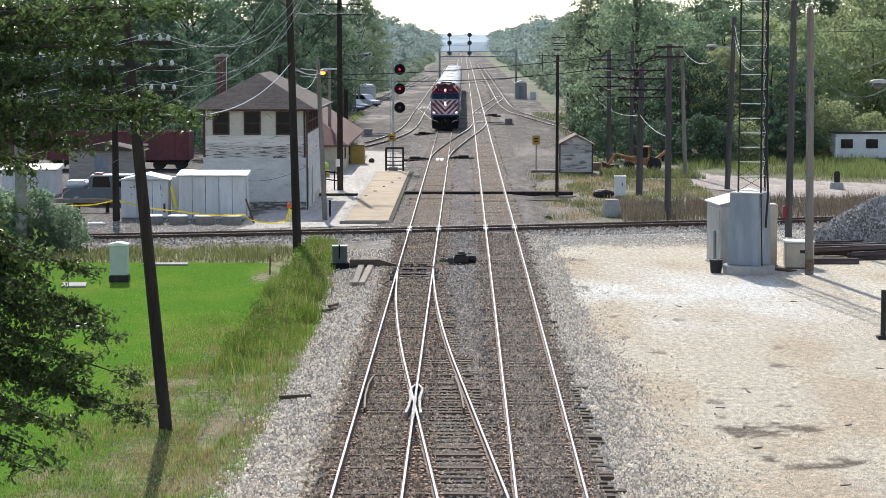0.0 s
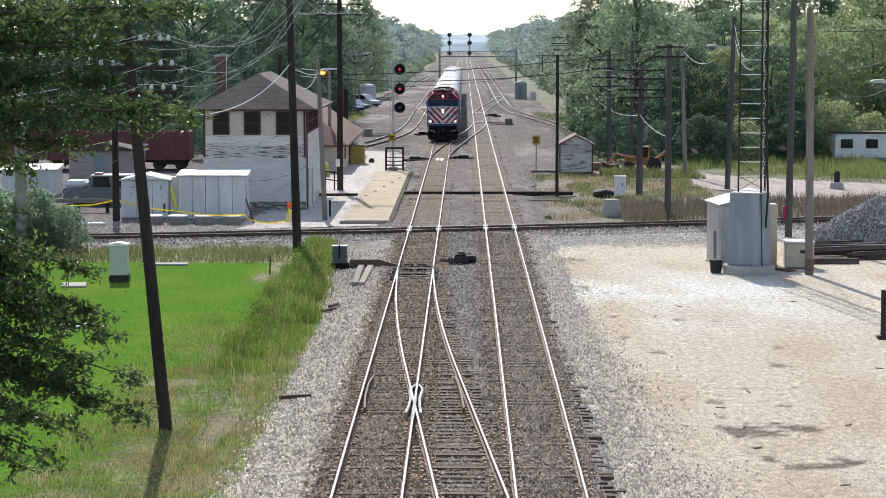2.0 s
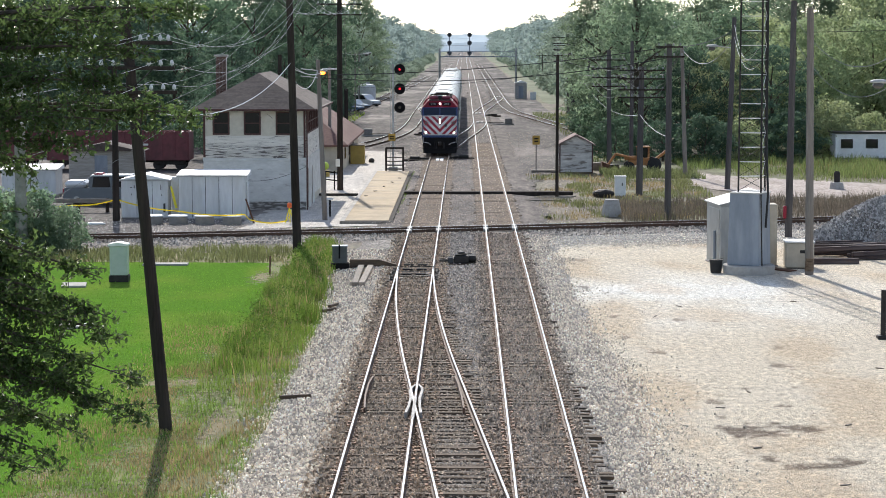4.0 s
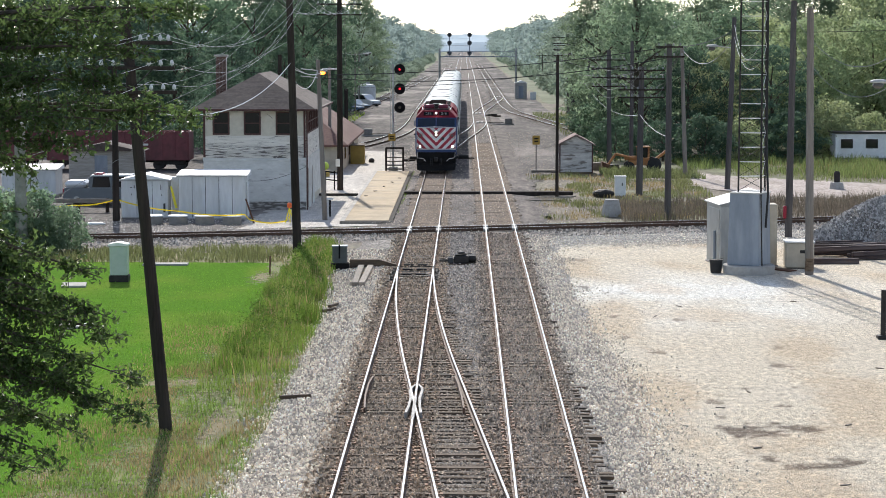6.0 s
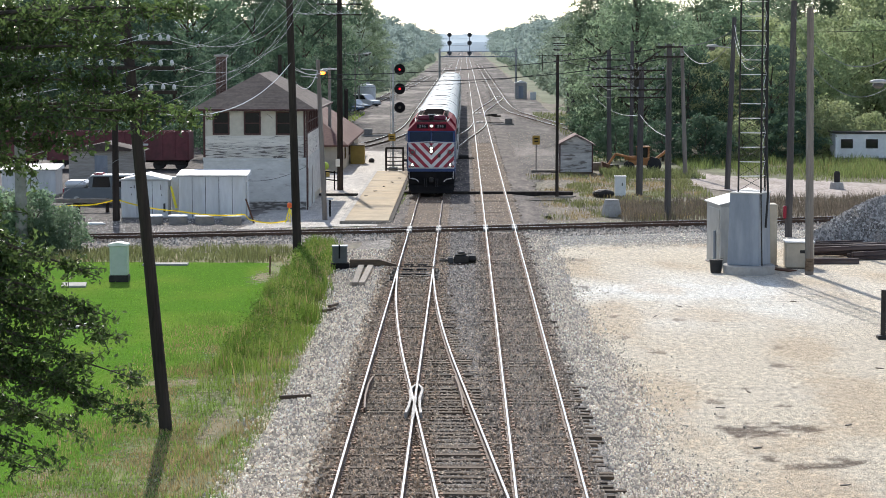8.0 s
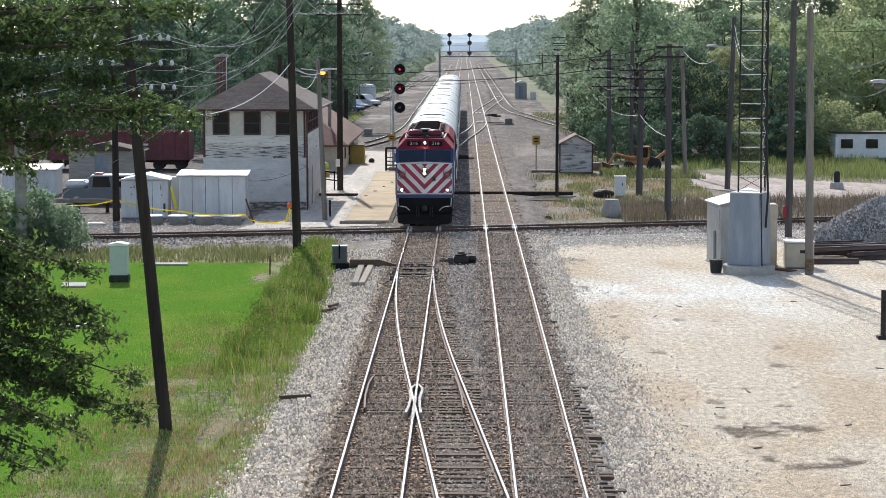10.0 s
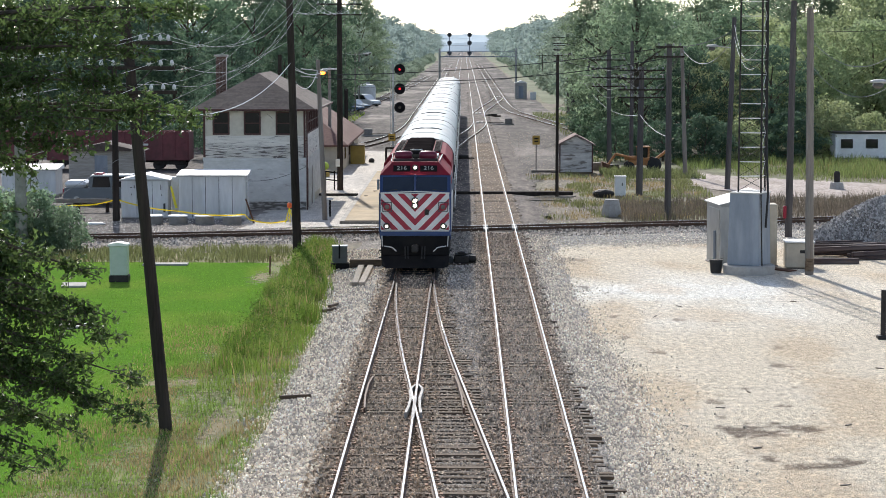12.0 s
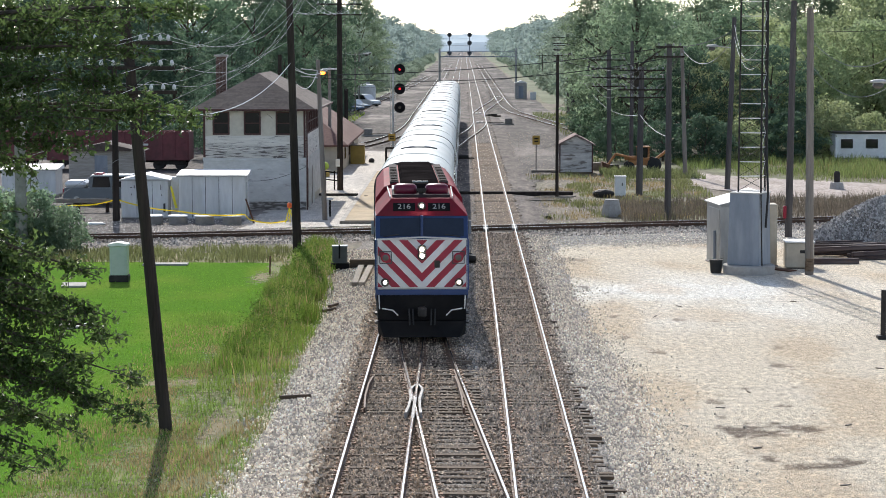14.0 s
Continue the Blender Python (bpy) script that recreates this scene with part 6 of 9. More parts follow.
def vehicle(name, lab, cat, m, L, W, H, paint, kind="suv", roof=None):
    """A parked car: length along x, nose to +x."""
    V = thing(name, lab, cat, m)
    h1 = H * 0.58
    prof = [(-L / 2, 0.35), (-L / 2 + 0.06, h1), (L / 2 - 0.9, h1), (L / 2 - 0.12, h1 * 0.88), (L / 2, 0.5), (L / 2 - 0.1, 0.3), (-L / 2 + 0.1, 0.3)]
    bm = extrude(prof, W, "y", start=-W / 2)
    bmesh.ops.bevel(bm, geom=bm.edges[:], offset=0.05, segments=2, affect="EDGES")
    part("body", bm, paint, V)
    if kind == "pickup":
        c0, c1, t0, t1 = -1.2, L / 2 - 0.75, -1.05, L / 2 - 1.25
    else:
        c0, c1, t0, t1 = -L / 2 + 0.1, L / 2 - 1.1, -L / 2 + 0.4, L / 2 - 1.9
    cab = extrude([(c0, h1 + 0.002), (t0, H), (t1, H), (c1, h1 + 0.002)], W - 0.2, "y", start=-W / 2 + 0.1)
    bmesh.ops.bevel(cab, geom=cab.edges[:], offset=0.05, segments=2, affect="EDGES")
    c = part("cabin", cab, paint, V)
    if roof:
        part("roof_panel", box(t0 + 0.03, t1 - 0.03, -W / 2 + 0.14, W / 2 - 0.14, H - 0.01, H + 0.03, bevel=0.012), roof, c, "white roof panel")
    n = 2
    for s in (-1, 1):
        for k in range(n):
            u0, u1 = k / n + 0.06, (k + 1) / n - 0.04
            za, zb = h1 + 0.05, H - 0.08
            lo0, lo1 = c0 + 0.12 + (c1 - c0 - 0.35) * u0, c0 + 0.12 + (c1 - c0 - 0.35) * u1
            hi0, hi1 = t0 + 0.08 + (t1 - t0 - 0.12) * u0, t0 + 0.08 + (t1 - t0 - 0.12) * u1
            pane = extrude([(lo0, za), (lo1, za), (hi1, zb), (hi0, zb)], 0.02, "y", start=s * (W / 2 - 0.098) - 0.01)
            part("window", pane, DARKGLASS, c, "dark side window")
    for x in (-L / 2 + 0.85, L / 2 - 0.9):
        for s in (-1, 1):
            wm = pose(x, s * (W / 2 - 0.12), 0.34, 90 * s, 0, 0)
            w = part("wheel", lathe([(0.2, -0.1), (0.34, -0.1), (0.34, 0.1), (0.2, 0.12)], 18), RUBBER, V, m=wm)
            part("rim", lathe([(0.2, 0), (0.19, 0.03), (0.05, 0.02)], 14), SILVER, w, m=pose(0, 0, -0.13 if s > 0 else -0.13))
    part("headlight", box(L / 2 - 0.1, L / 2 + 0.005, -W / 2 + 0.1, -W / 2 + 0.4, 0.62, 0.78, bevel=0.02), SILVER, V)
    part("headlight", box(L / 2 - 0.1, L / 2 + 0.005, W / 2 - 0.4, W / 2 - 0.1, 0.62, 0.78, bevel=0.02), SILVER, V)
    part("bumper", box(L / 2 - 0.04, L / 2 + 0.07, -W / 2 + 0.05, W / 2 - 0.05, 0.34, 0.52, bevel=0.03), STEEL, V)
    part("tail_light", box(-L / 2 - 0.01, -L / 2 + 0.08, -W / 2 + 0.03, -W / 2 + 0.15, 0.7, 1.0, bevel=0.01), RED, V)
    part("tail_light", box(-L / 2 - 0.01, -L / 2 + 0.08, W / 2 - 0.15, W / 2 - 0.03, 0.7, 1.0, bevel=0.01), RED, V)
    return V


def build_vehicles():
    V = vehicle("pickup_truck", "slate grey pickup truck with a white cab roof, parked", "truck", pose(-21.7, 133.6, 0), 5.4, 1.95, 1.78, CARDARK, "pickup", CARWHITE)
    part("bed_cover", box(-2.62, -1.28, -0.85, 0.85, 1.04, 1.46, bevel=0.16), CARWHITE, V, "white bed cover")
    part("beacon", box(-0.85, -0.35, -0.5, 0.5, 1.812, 1.92, bevel=0.03), RED, V, "red roof beacon bar")
    vehicle("van", "white and dark sport utility vehicle parked in the yard", "car", pose(-14.9, 331, 0, 0, 0, -42), 4.7, 1.9, 1.85, CARWHITE, "suv")
    vehicle("car", "pale blue car parked in the far yard", "car", pose(-15.9, 318, 0, 0, 0, -38), 4.5, 1.8, 1.45, CARPALE)
    vehicle("car", "dark blue car parked beside another", "car", pose(-16.3, 307, 0, 0, 0, -30), 4.5, 1.8, 1.4, CARBLUE)
    vehicle("van", "pale van parked in the far yard", "van", pose(-18.6, 335, 0, 0, 0, -5), 5.0, 2.0, 2.1, CARWHITE)
    tank = thing("storage_tank", "pale round storage tank in the far yard", "tank", pose(-16.1, 362, 0))
    part("shell", lathe([(1.5, 0), (1.5, 2.3), (1.3, 2.65), (0.3, 2.9)], 24), WHITE, tank)
    part("hatch", lathe([(0.3, 0), (0.3, 0.3)], 12), SILVER, tank, m=pose(0.2, 0, 2.86))
    # freight cars on a siding behind the sheds
    F = thing("freight_car", "maroon ribbed open freight car standing on a siding", "freight car", pose(-26.7, 170, 0), group="freight cars")
    part("body", box(-5.5, 5.5, -1.45, 1.45, 0.75, 2.95, bevel=0.03), MAROON, F)
    part("top_rail", box(-5.56, 5.56, -1.53, -1.40, 2.96, 3.08, bevel=0.02), MAROON, F)
    for k in range(12):
        x = -5.4 + k * 0.98
        part("rib", box(x - 0.06, x + 0.06, -1.55, -1.452, 0.95, 2.94, bevel=0.015), MAROON, F)
    part("underframe", box(-5.3, 5.3, -0.5, 0.5, 0.55, 0.94), BLACK, F)
    for x in (-3.9, 3.9):
        tr = part("bogie", box(x - 1.2, x + 1.2, -1.0, 1.0, 0.4, 0.75, bevel=0.05), STEEL, F)
        for q in (-0.85, 0.85):
            for s in (-1, 1):
                part("wheel", lathe([(0.1, 0), (0.42, 0), (0.42, 0.1), (0.1, 0.1)], 16), STEEL, tr, m=pose(x + q, s * 0.78, 0.42, 90, 0, 0))
    for s in (-4.3, 1.5):
        part("marking", box(s, s + 0.9, -1.457, -1.451, 1.9, 2.05), WHITE, F)
    copy_thing(F, pose(-38.4, 169.6, 0))
    h = thing("grey_outbuilding", "small grey outbuilding behind the parked truck", "building", pose(-25.2, 152, 0))
    part("wall", box(-2.3, 2.6, 0, 3, 0, 2.3, bevel=0.02), GREYWOOD, h)
    part("roof", extrude([(-2.6, 2.301), (0.15, 2.9), (2.9, 2.301)], 3.6, "y", start=-0.3), SHINGLE, h, "grey metal roof")
    part("door", box(-0.5, 0.4, -0.04, -0.002, 0.0, 2.0, bevel=0.01), GREYPAINT, h)


def build_depot():
    D = thing("depot_building", "small tan depot with a worn maroon hip roof", "building")
    x0, x1, y0, y1, e, r = -15.2, -9.3, 166, 192, 2.1, 4.7
    bm = box(x0, x1, y0, y1, 0, e - 0.152)
    part("wall", bm, TAN, D, "tan painted wall")
    cx = (x0 + x1) / 2
    hull([(x0 - 0.5, y0 - 0.6, e - 0.15), (x1 + 0.5, y0 - 0.6, e - 0.15), (x0 - 0.5, y1 + 0.6, e - 0.15), (x1 + 0.5, y1 + 0.6, e - 0.15), (x0 - 0.5, y0 - 0.6, e + 0.002), (x1 + 0.5, y0 - 0.6, e + 0.002), (x0 - 0.5, y1 + 0.6, e + 0.002), (x1 + 0.5, y1 + 0.6, e + 0.002), (cx, y0 + 5, r), (cx, y1 - 5, r)], ROOFMAROON, "roof", D, "worn maroon hip roof")
    for y in (170, 176, 182):
        w = part("window", box(x1 + 0.002, x1 + 0.06, y, y + 1.2, 0.8, 1.75, bevel=0.01), DARKTRIM, D)
        part("pane", box(x1 + 0.061, x1 + 0.07, y + 0.1, y + 1.1, 0.9, 1.65), DARKGLASS, w)
    B = thing("ochre_locker", "ochre wooden locker with a flat lid", "locker")
    part("body", box(-9.2, -8.1, 177, 179, 0, 1.5, bevel=0.02), OLDYEL, B)
    part("lid", box(-9.28, -8.02, 176.9, 179.1, 1.502, 1.58, bevel=0.015), PLANK, B)
    # plain dark ball standing in for a small grey-green bush
    one("scrap_iron", ball((-7.6, 179.5, 0.15), 0.32, squash=(0.8, 1, 0.7)), STEEL, "dark mound standing in for a small bush beside the locker", "scrap")
    one("yellow_bundle", ball((-10.3, 160.5, 0.8), 0.42, squash=(0.95, 0.7, 0.8)), HIVIS, "yellow-green bundle on a drum", "bundle")
    one("oil_drum", lathe([(0.42, 0), (0.42, 0.45)], 16), OLDYEL, "ochre drum under a bundle", "drum", pose(-10.3, 160.5, 0))
    st = thing("step_railing", "black pipe railing beside a low step", "railing")
    for x in (-9.3, -8.7, -8.45):
        part("post", tube((x, 146.6, 0), (x, 146.6, 1.25), 0.05, None, 8), BLACK, st)
    part("handrail", tube((-9.4, 146.6, 1.25), (-8.4, 146.6, 1.1), 0.045, None, 8), BLACK, st)
    part("handrail", tube((-9.4, 146.6, 0.7), (-8.4, 146.6, 0.6), 0.04, None, 8), BLACK, st)


def pole(x, y, h, r, material, lab, lean=(0, 0), top_r=None, group=""):
    P = thing("utility_pole", lab, "utility pole", pose(x, y, 0), group=group)
    bm = bmesh.new()
    tube((0, 0, -0.1), (lean[0], lean[1], h), r, top_r or r * 0.75, 14, bm)
    part("shaft", bm, material, P)
    return P


def crossarm(P, z, half, ins, lean_x=0.0, y=-0.17, material=None, braces=True, off=0.0, glass=PORCELAIN):
    a = part("crossarm", box(-half, half, -0.045, 0.045, -0.045, 0.045, bevel=0.008), material or POLE, P, m=pose(lean_x + off, y, z))
    for u in ins:
        part("insulator", lathe([(0.018, 0), (0.018, 0.03), (0.055, 0.035), (0.050, 0.09), (0.034, 0.14), (0.012, 0.165)], 10), glass, a, "pale glass insulator" if glass == PORCELAIN else "", m=pose(u, 0, 0.045), smooth=True)
    if braces:
        for s in (-1, 1):
            part("brace", tube((s * half * 0.5, -0.02, -0.06), (-off, 0.06, -0.55), 0.015, None, 6), STEEL, a)
    return a


def lamp_head(P, x, y, z, reach, glow=None, turn=0):
    arm = part("lamp_arm", tube((x, y, z), (x + reach, y, z + 0.12), 0.03, None, 8), SILVER, P)
    s = 1 if reach > 0 else -1
    head = part("lamp_head", ball((x + reach + s * 0.3, y, z + 0.14), 0.34, sub=2, squash=(1.25, 0.5, 0.32)), SILVER, P, "silver street lamp head")
    part("lens", ball((x + reach + s * 0.34, y, z - 0.02), 0.22, sub=2, squash=(1.1, 0.8, 0.7)), glow or LENSOFF, head, "amber glowing lens" if glow else "clear lens")


def build_poles_west():
    P = pole(-7.63, 55.4, 10.7, 0.17, POLE, "dark creosoted pole leaning over the lawn, with crossarms", lean=(-0.93, 0.0), top_r=0.13)
    for z in (9.9, 9.27, 8.66):
        crossarm(P, z, 1.15, (-1.05, -0.8, -0.5, 0.35, 0.55, 0.85, 1.05) if z > 9.5 else (-1.0, -0.7, -0.4, 0.5, 0.8, 1.08), lean_x=-0.93 * z / 10.7)
    P = pole(-7.88, 103, 12.6, 0.21, POLE, "stout dark pole standing in tall weeds", lean=(-0.32, 0), top_r=0.15)
    crossarm(P, 11.95, 1.2, (-1.1, -0.8, -0.5, 0.5, 0.8, 1.1), lean_x=-0.3)
    P = pole(-8.28, 146, 13.6, 0.21, POLE, "tall dark pole with two crossarms", top_r=0.16)
    crossarm(P, 12.35, 1.5, (-1.4, -1.0, -0.6, 0.6, 1.0, 1.4))
    crossarm(P, 11.65, 1.5, (-1.4, -1.0, -0.6, 0.6, 1.0, 1.4))
    part("meter_box", box(-0.28, 0.0, -0.4, -0.22, 1.6, 2.1, bevel=0.02), WHITE, P, "white meter box")
    P = pole(-7.75, 121.6, 8.9, 0.15, POLEGREY, "slim grey-brown pole beside the platform", lean=(-0.36, 0), top_r=0.11)
    for z in (8.3, 7.9):
        part("bracket", tube((-0.34, -0.1, z), (-1.3, -0.1, z + 0.1), 0.025, None, 6), SILVER, P)
    P = pole(-10.42, 169.8, 7.9, 0.15, POLEGREY, "grey lamp post with a lit amber lamp", top_r=0.11)
    lamp_head(P, 0, -0.2, 7.5, -0.2, LAMPAMBER)
    P2 = part("lamp_tray", box(-0.55, 0.75, -0.35, -0.05, 7.72, 7.82, bevel=0.03), WHITE, P, "pale lamp tray")
    pole(-11.2, 208, 5.4, 0.2, POLE, "short black pole behind the depot", top_r=0.18)
    pole(-19.3, 121.0, 8.5, 0.2, POLE, "dark pole in front of a white shed")
    P = pole(-20.6, 101.4, 8.0, 0.3, RINGCONC, "pale weathered post among the bushes")
    part("white_band", lathe([(0.31, 0), (0.31, 0.6), (0.30, 0.62)], 16), WHITE, P, "white painted foot", m=pose(0, 0, 0.1))
    for x, y in ((-15.8, 330), (-14.9, 300)):
        P = pole(x, y, 8.2, 0.12, POLEGREY, "slender street lamp in the far yard")
        lamp_head(P, 0, 0, 8.0, -1.2)
        lamp_head(P, 0, 0, 8.0, 1.2)
    pole(-12.6, 150, 9.0, 0.18, POLE, "dark pole behind the tower")


def build_signal():
    S = thing("railway_signal", "tall mast signal with three round black heads, two showing red", "signal", pose(-5.45, 168, 0))
    part("mast", tube((0, 0, 0.05), (0, 0, 8.15), 0.09, 0.07, 12), SILVER, S, "pale grey mast")
    part("foot", box(-0.35, 0.35, -0.35, 0.35, -0.05, 0.3, bevel=0.03), CONC, S)
    for i, z in enumerate((7.76, 6.28, 4.86)):
        h = part("signal_head", tube((0.52, -0.32, z), (0.52, -0.28, z), 0.42, None, 28), BLACK, S, "round black background disc")
        part("housing", tube((0.52, -0.279, z), (0.52, 0.1, z), 0.18, None, 14), BLACK, h)
        part("lens", tube((0.52, -0.36, z), (0.52, -0.322, z), 0.075 if i < 2 else 0.11, None, 16), LAMPRED if i < 2 else LENSOFF, h, "red lit lens" if i < 2 else "dark unlit lens")
        hood = tube((0.52, -0.62, z + 0.03), (0.52, -0.325, z + 0.03), 0.13, 0.13, 16, caps=False)
        bmesh.ops.delete(hood, geom=[v for v in hood.verts if v.co.z < z - 0.02], context="VERTS")
        bmesh.ops.solidify(hood, geom=hood.faces[:], thickness=0.012)
        part("hood", hood, BLACK, h)
        part("bracket", tube((0, 0, z - 0.1), (0.5, 0.0, z - 0.1), 0.035, None, 8), SILVER, S)
    for z in [0.6 + 0.35 * k for k in range(21)]:
        part("ladder_rung", tube((-0.2, 0.25, z), (0.2, 0.25, z), 0.015, None, 6), SILVER, S)
    for x in (-0.2, 0.2):
        part("ladder_rail", tube((x, 0.25, 0), (x, 0.25, 8.0), 0.02, None, 6), SILVER, S)
    pl = part("number_plate", box(-0.36, 0.18, -0.14, -0.115, 2.28, 2.85, bevel=0.008), SIGNYEL, S, "amber square plate with dark marks")
    for z in (2.42, 2.58):
        part("mark", box(-0.25, 0.07, -0.148, -0.141, z, z + 0.08), BLACK, pl)
    # stepped timber stand at its foot
    C = thing("signal_stand", "dark timber steps with a railing at the signal's foot", "steps")
    for x in (-5.95, -4.65):
        for y in (166.2, 167.3):
            part("post", box(x - 0.06, x + 0.06, y - 0.06, y + 0.06, 0, 1.75, bevel=0.01), POLE, C)
        part("side_rail", box(x - 0.05, x + 0.05, 166.27, 167.23, 1.62, 1.72, bevel=0.01), POLE, C)
    for y in (166.13, 167.37):
        part("top_rail", box(-6.0, -4.6, y - 0.05, y + 0.05, 1.755, 1.85, bevel=0.01), POLE, C)
    for k in range(4):
        part("tread", box(-5.88, -4.72, 166.3 + 0.22 * k, 166.62 + 0.22 * k, 0.18 + 0.28 * k, 0.27 + 0.28 * k, bevel=0.01), PLANK, C)
    # platform of cast slabs
    P = thing("platform", "low tan concrete platform of long slabs with timber edges", "platform", kind="structure")
    for k in range(4):
        y = 119.4 + k * 11.4
        part("slab", box(-6.55, -4.15, y, y + 11.36, 0.0, 0.17, bevel=0.015), SLAB, P)
    for x in (-6.8, -4.145):
        part("edge_timber", box(x, x + 0.245, 119.3, 165, 0.0, 0.16, bevel=0.02), GREYWOOD if x < -5 else POLE, P)
    part("end_timber", box(-6.8, -3.9, 119.05, 119.29, 0, 0.155, bevel=0.02), PLANK, P)
    for k in range(5):
        one("platform_debris", box(-0.12, 0.12, -0.06, 0.06, 0, 0.05, bevel=0.01), PLANK, "scrap of wood lying on the platform", "debris", pose(-6.2 + 0.4 * k, 138 + 4.5 * k, 0.171, 0, 0, 40 * k), group="debris on the platform")


def build_switch():
    S = thing("switch_stand", "grey switch control box on a black base", "switch box", pose(-5.42, 95.3, 0))
    part("box", box(-0.33, 0.3, -0.25, 0.25, 0.28, 1.0, bevel=0.02), BOXGREY, S)
    part("lid", box(-0.36, 0.33, -0.28, 0.28, 1.002, 1.05, bevel=0.012), GREYPAINT, S)
    part("base", box(-0.42, 0.4, -0.3, 0.3, 0.0, 0.278, bevel=0.03), BLACK, S)
    part("lever", box(-0.05, 0.02, -0.35, -0.26, 0.5, 1.1, bevel=0.01), BLACK, S)
    bm = extrude([(-5.0, 0.05), (-5.0, 0.42), (-3.75, 0.42), (-2.95, 0.2), (-2.95, 0.12), (-3.75, 0.12)], 0.4, "y", start=95.3)
    one("rod_cover", bm, TIE, "weathered sloping cover over the switch rod", "rod cover")
    for x, t in ((-4.46, 0.5), (-4.12, -0.6)):
        one("loose_tie", box(-0.13, 0.13, -3.5, 3.5, 0.0, 0.2, bevel=0.02), PLANK, "weathered loose timber lying on the ballast", "timber", pose(x, 91.6, 0.02, 0, 0, t), group="loose timbers")
    M = thing("switch_machine", "black electric switch machine between the tracks", "switch machine", pose(-0.1, 96.9, 0.08))
    part("case", box(-0.35, 0.30, -0.45, 0.45, 0.05, 0.38, bevel=0.05), STEEL, M)
    part("motor", tube((0.3, 0, 0.22), (0.62, 0, 0.22), 0.17, None, 14), STEEL, M)
    part("cover", box(-0.30, 0.2, -0.35, 0.35, 0.381, 0.46, bevel=0.03), DARKGREY, M)
    part("rod", box(-1.0, -0.35, -0.05, 0.05, 0.1, 0.17, bevel=0.01), STEEL, M)
    part("rod", box(-1.0, -0.35, 0.35, 0.43, 0.1, 0.17, bevel=0.01), STEEL, M)
    part("base", box(-1.0, 0.7, -0.6, 0.6, -0.02, 0.048, bevel=0.02), TIE, M)
    part("gear_cover", lathe([(0.17, 0), (0.17, 0.06), (0.12, 0.10), (0.04, 0.11)], 16), STEEL, M, "round dark gear cover", m=pose(-0.02, -0.1, 0.46))
    part("hand_lever", tube((-0.3, -0.38, 0.42), (0.45, -0.42, 0.50), 0.025, None, 8), STEEL, M)
    part("junction_box", box(-0.62, -0.38, -0.4, 0.0, 0.05, 0.30, bevel=0.03), DARKGREY, M)
    part("cable", wire_bm((0.6, 0.1, 0.2), (1.0, 0.5, 0.0), 0.05, 0.025, 8), RUBBER, M)
    C = thing("utility_cabinet", "pale green utility cabinet standing on the lawn", "cabinet", pose(-14.3, 90.3, 0))
    part("body", box(-0.36, 0.36, -0.3, 0.3, 0.28, 1.5, bevel=0.02), CABGREEN, C)
    part("lid", extrude([(-0.4, 1.502), (-0.4, 1.58), (0, 1.66), (0.4, 1.58), (0.4, 1.502)], 0.7, "y", start=-0.35), WHITE, C, "pale lid")
    part("base", box(-0.4, 0.4, -0.34, 0.34, 0, 0.278, bevel=0.02), STEEL, C)
    part("door", box(-0.3, 0.3, -0.315, -0.302, 0.35, 1.42, bevel=0.005), CABGREEN, C)
    one("paving_slab", box(-0.5, 0.5, -0.7, 0.7, 0, 0.08, bevel=0.02), CONC, "pale concrete slab in the lawn", "slab", pose(-15.9, 88.6, 0, 0, 0, 8), group="slabs in the lawn")
    one("paving_slab", box(-1.0, 1.0, -0.35, 0.35, 0, 0.08, bevel=0.02), CONC, "long pale concrete slab in the lawn", "slab", pose(-13.3, 97.0, 0), group="slabs in the lawn")
    one("paving_slab", box(-0.6, 0.6, -0.5, 0.5, 0, 0.08, bevel=0.02), CONC, "pale concrete slab half hidden by leaves", "slab", pose(-13.6, 75.8, 0, 0, 0, 4), group="slabs in the lawn")
    one("survey_stake", tube((0, 0, -0.05), (0.02, 0, 0.8), 0.035, None, 6), RUST, "thin rusty stake in the weeds", "stake", pose(-8.3, 93, 0))
    for x, y, t in ((-4.7, 60.3, 20), (-5.0, 80, 60), (-4.9, 81.5, 75)):
        one("broken_tie", box(-0.45, 0.45, -0.07, 0.07, 0, 0.1, bevel=0.02), TIE, "splintered piece of old tie", "timber", pose(x, y, 0.04, 0, 0, t), group="splintered ties")


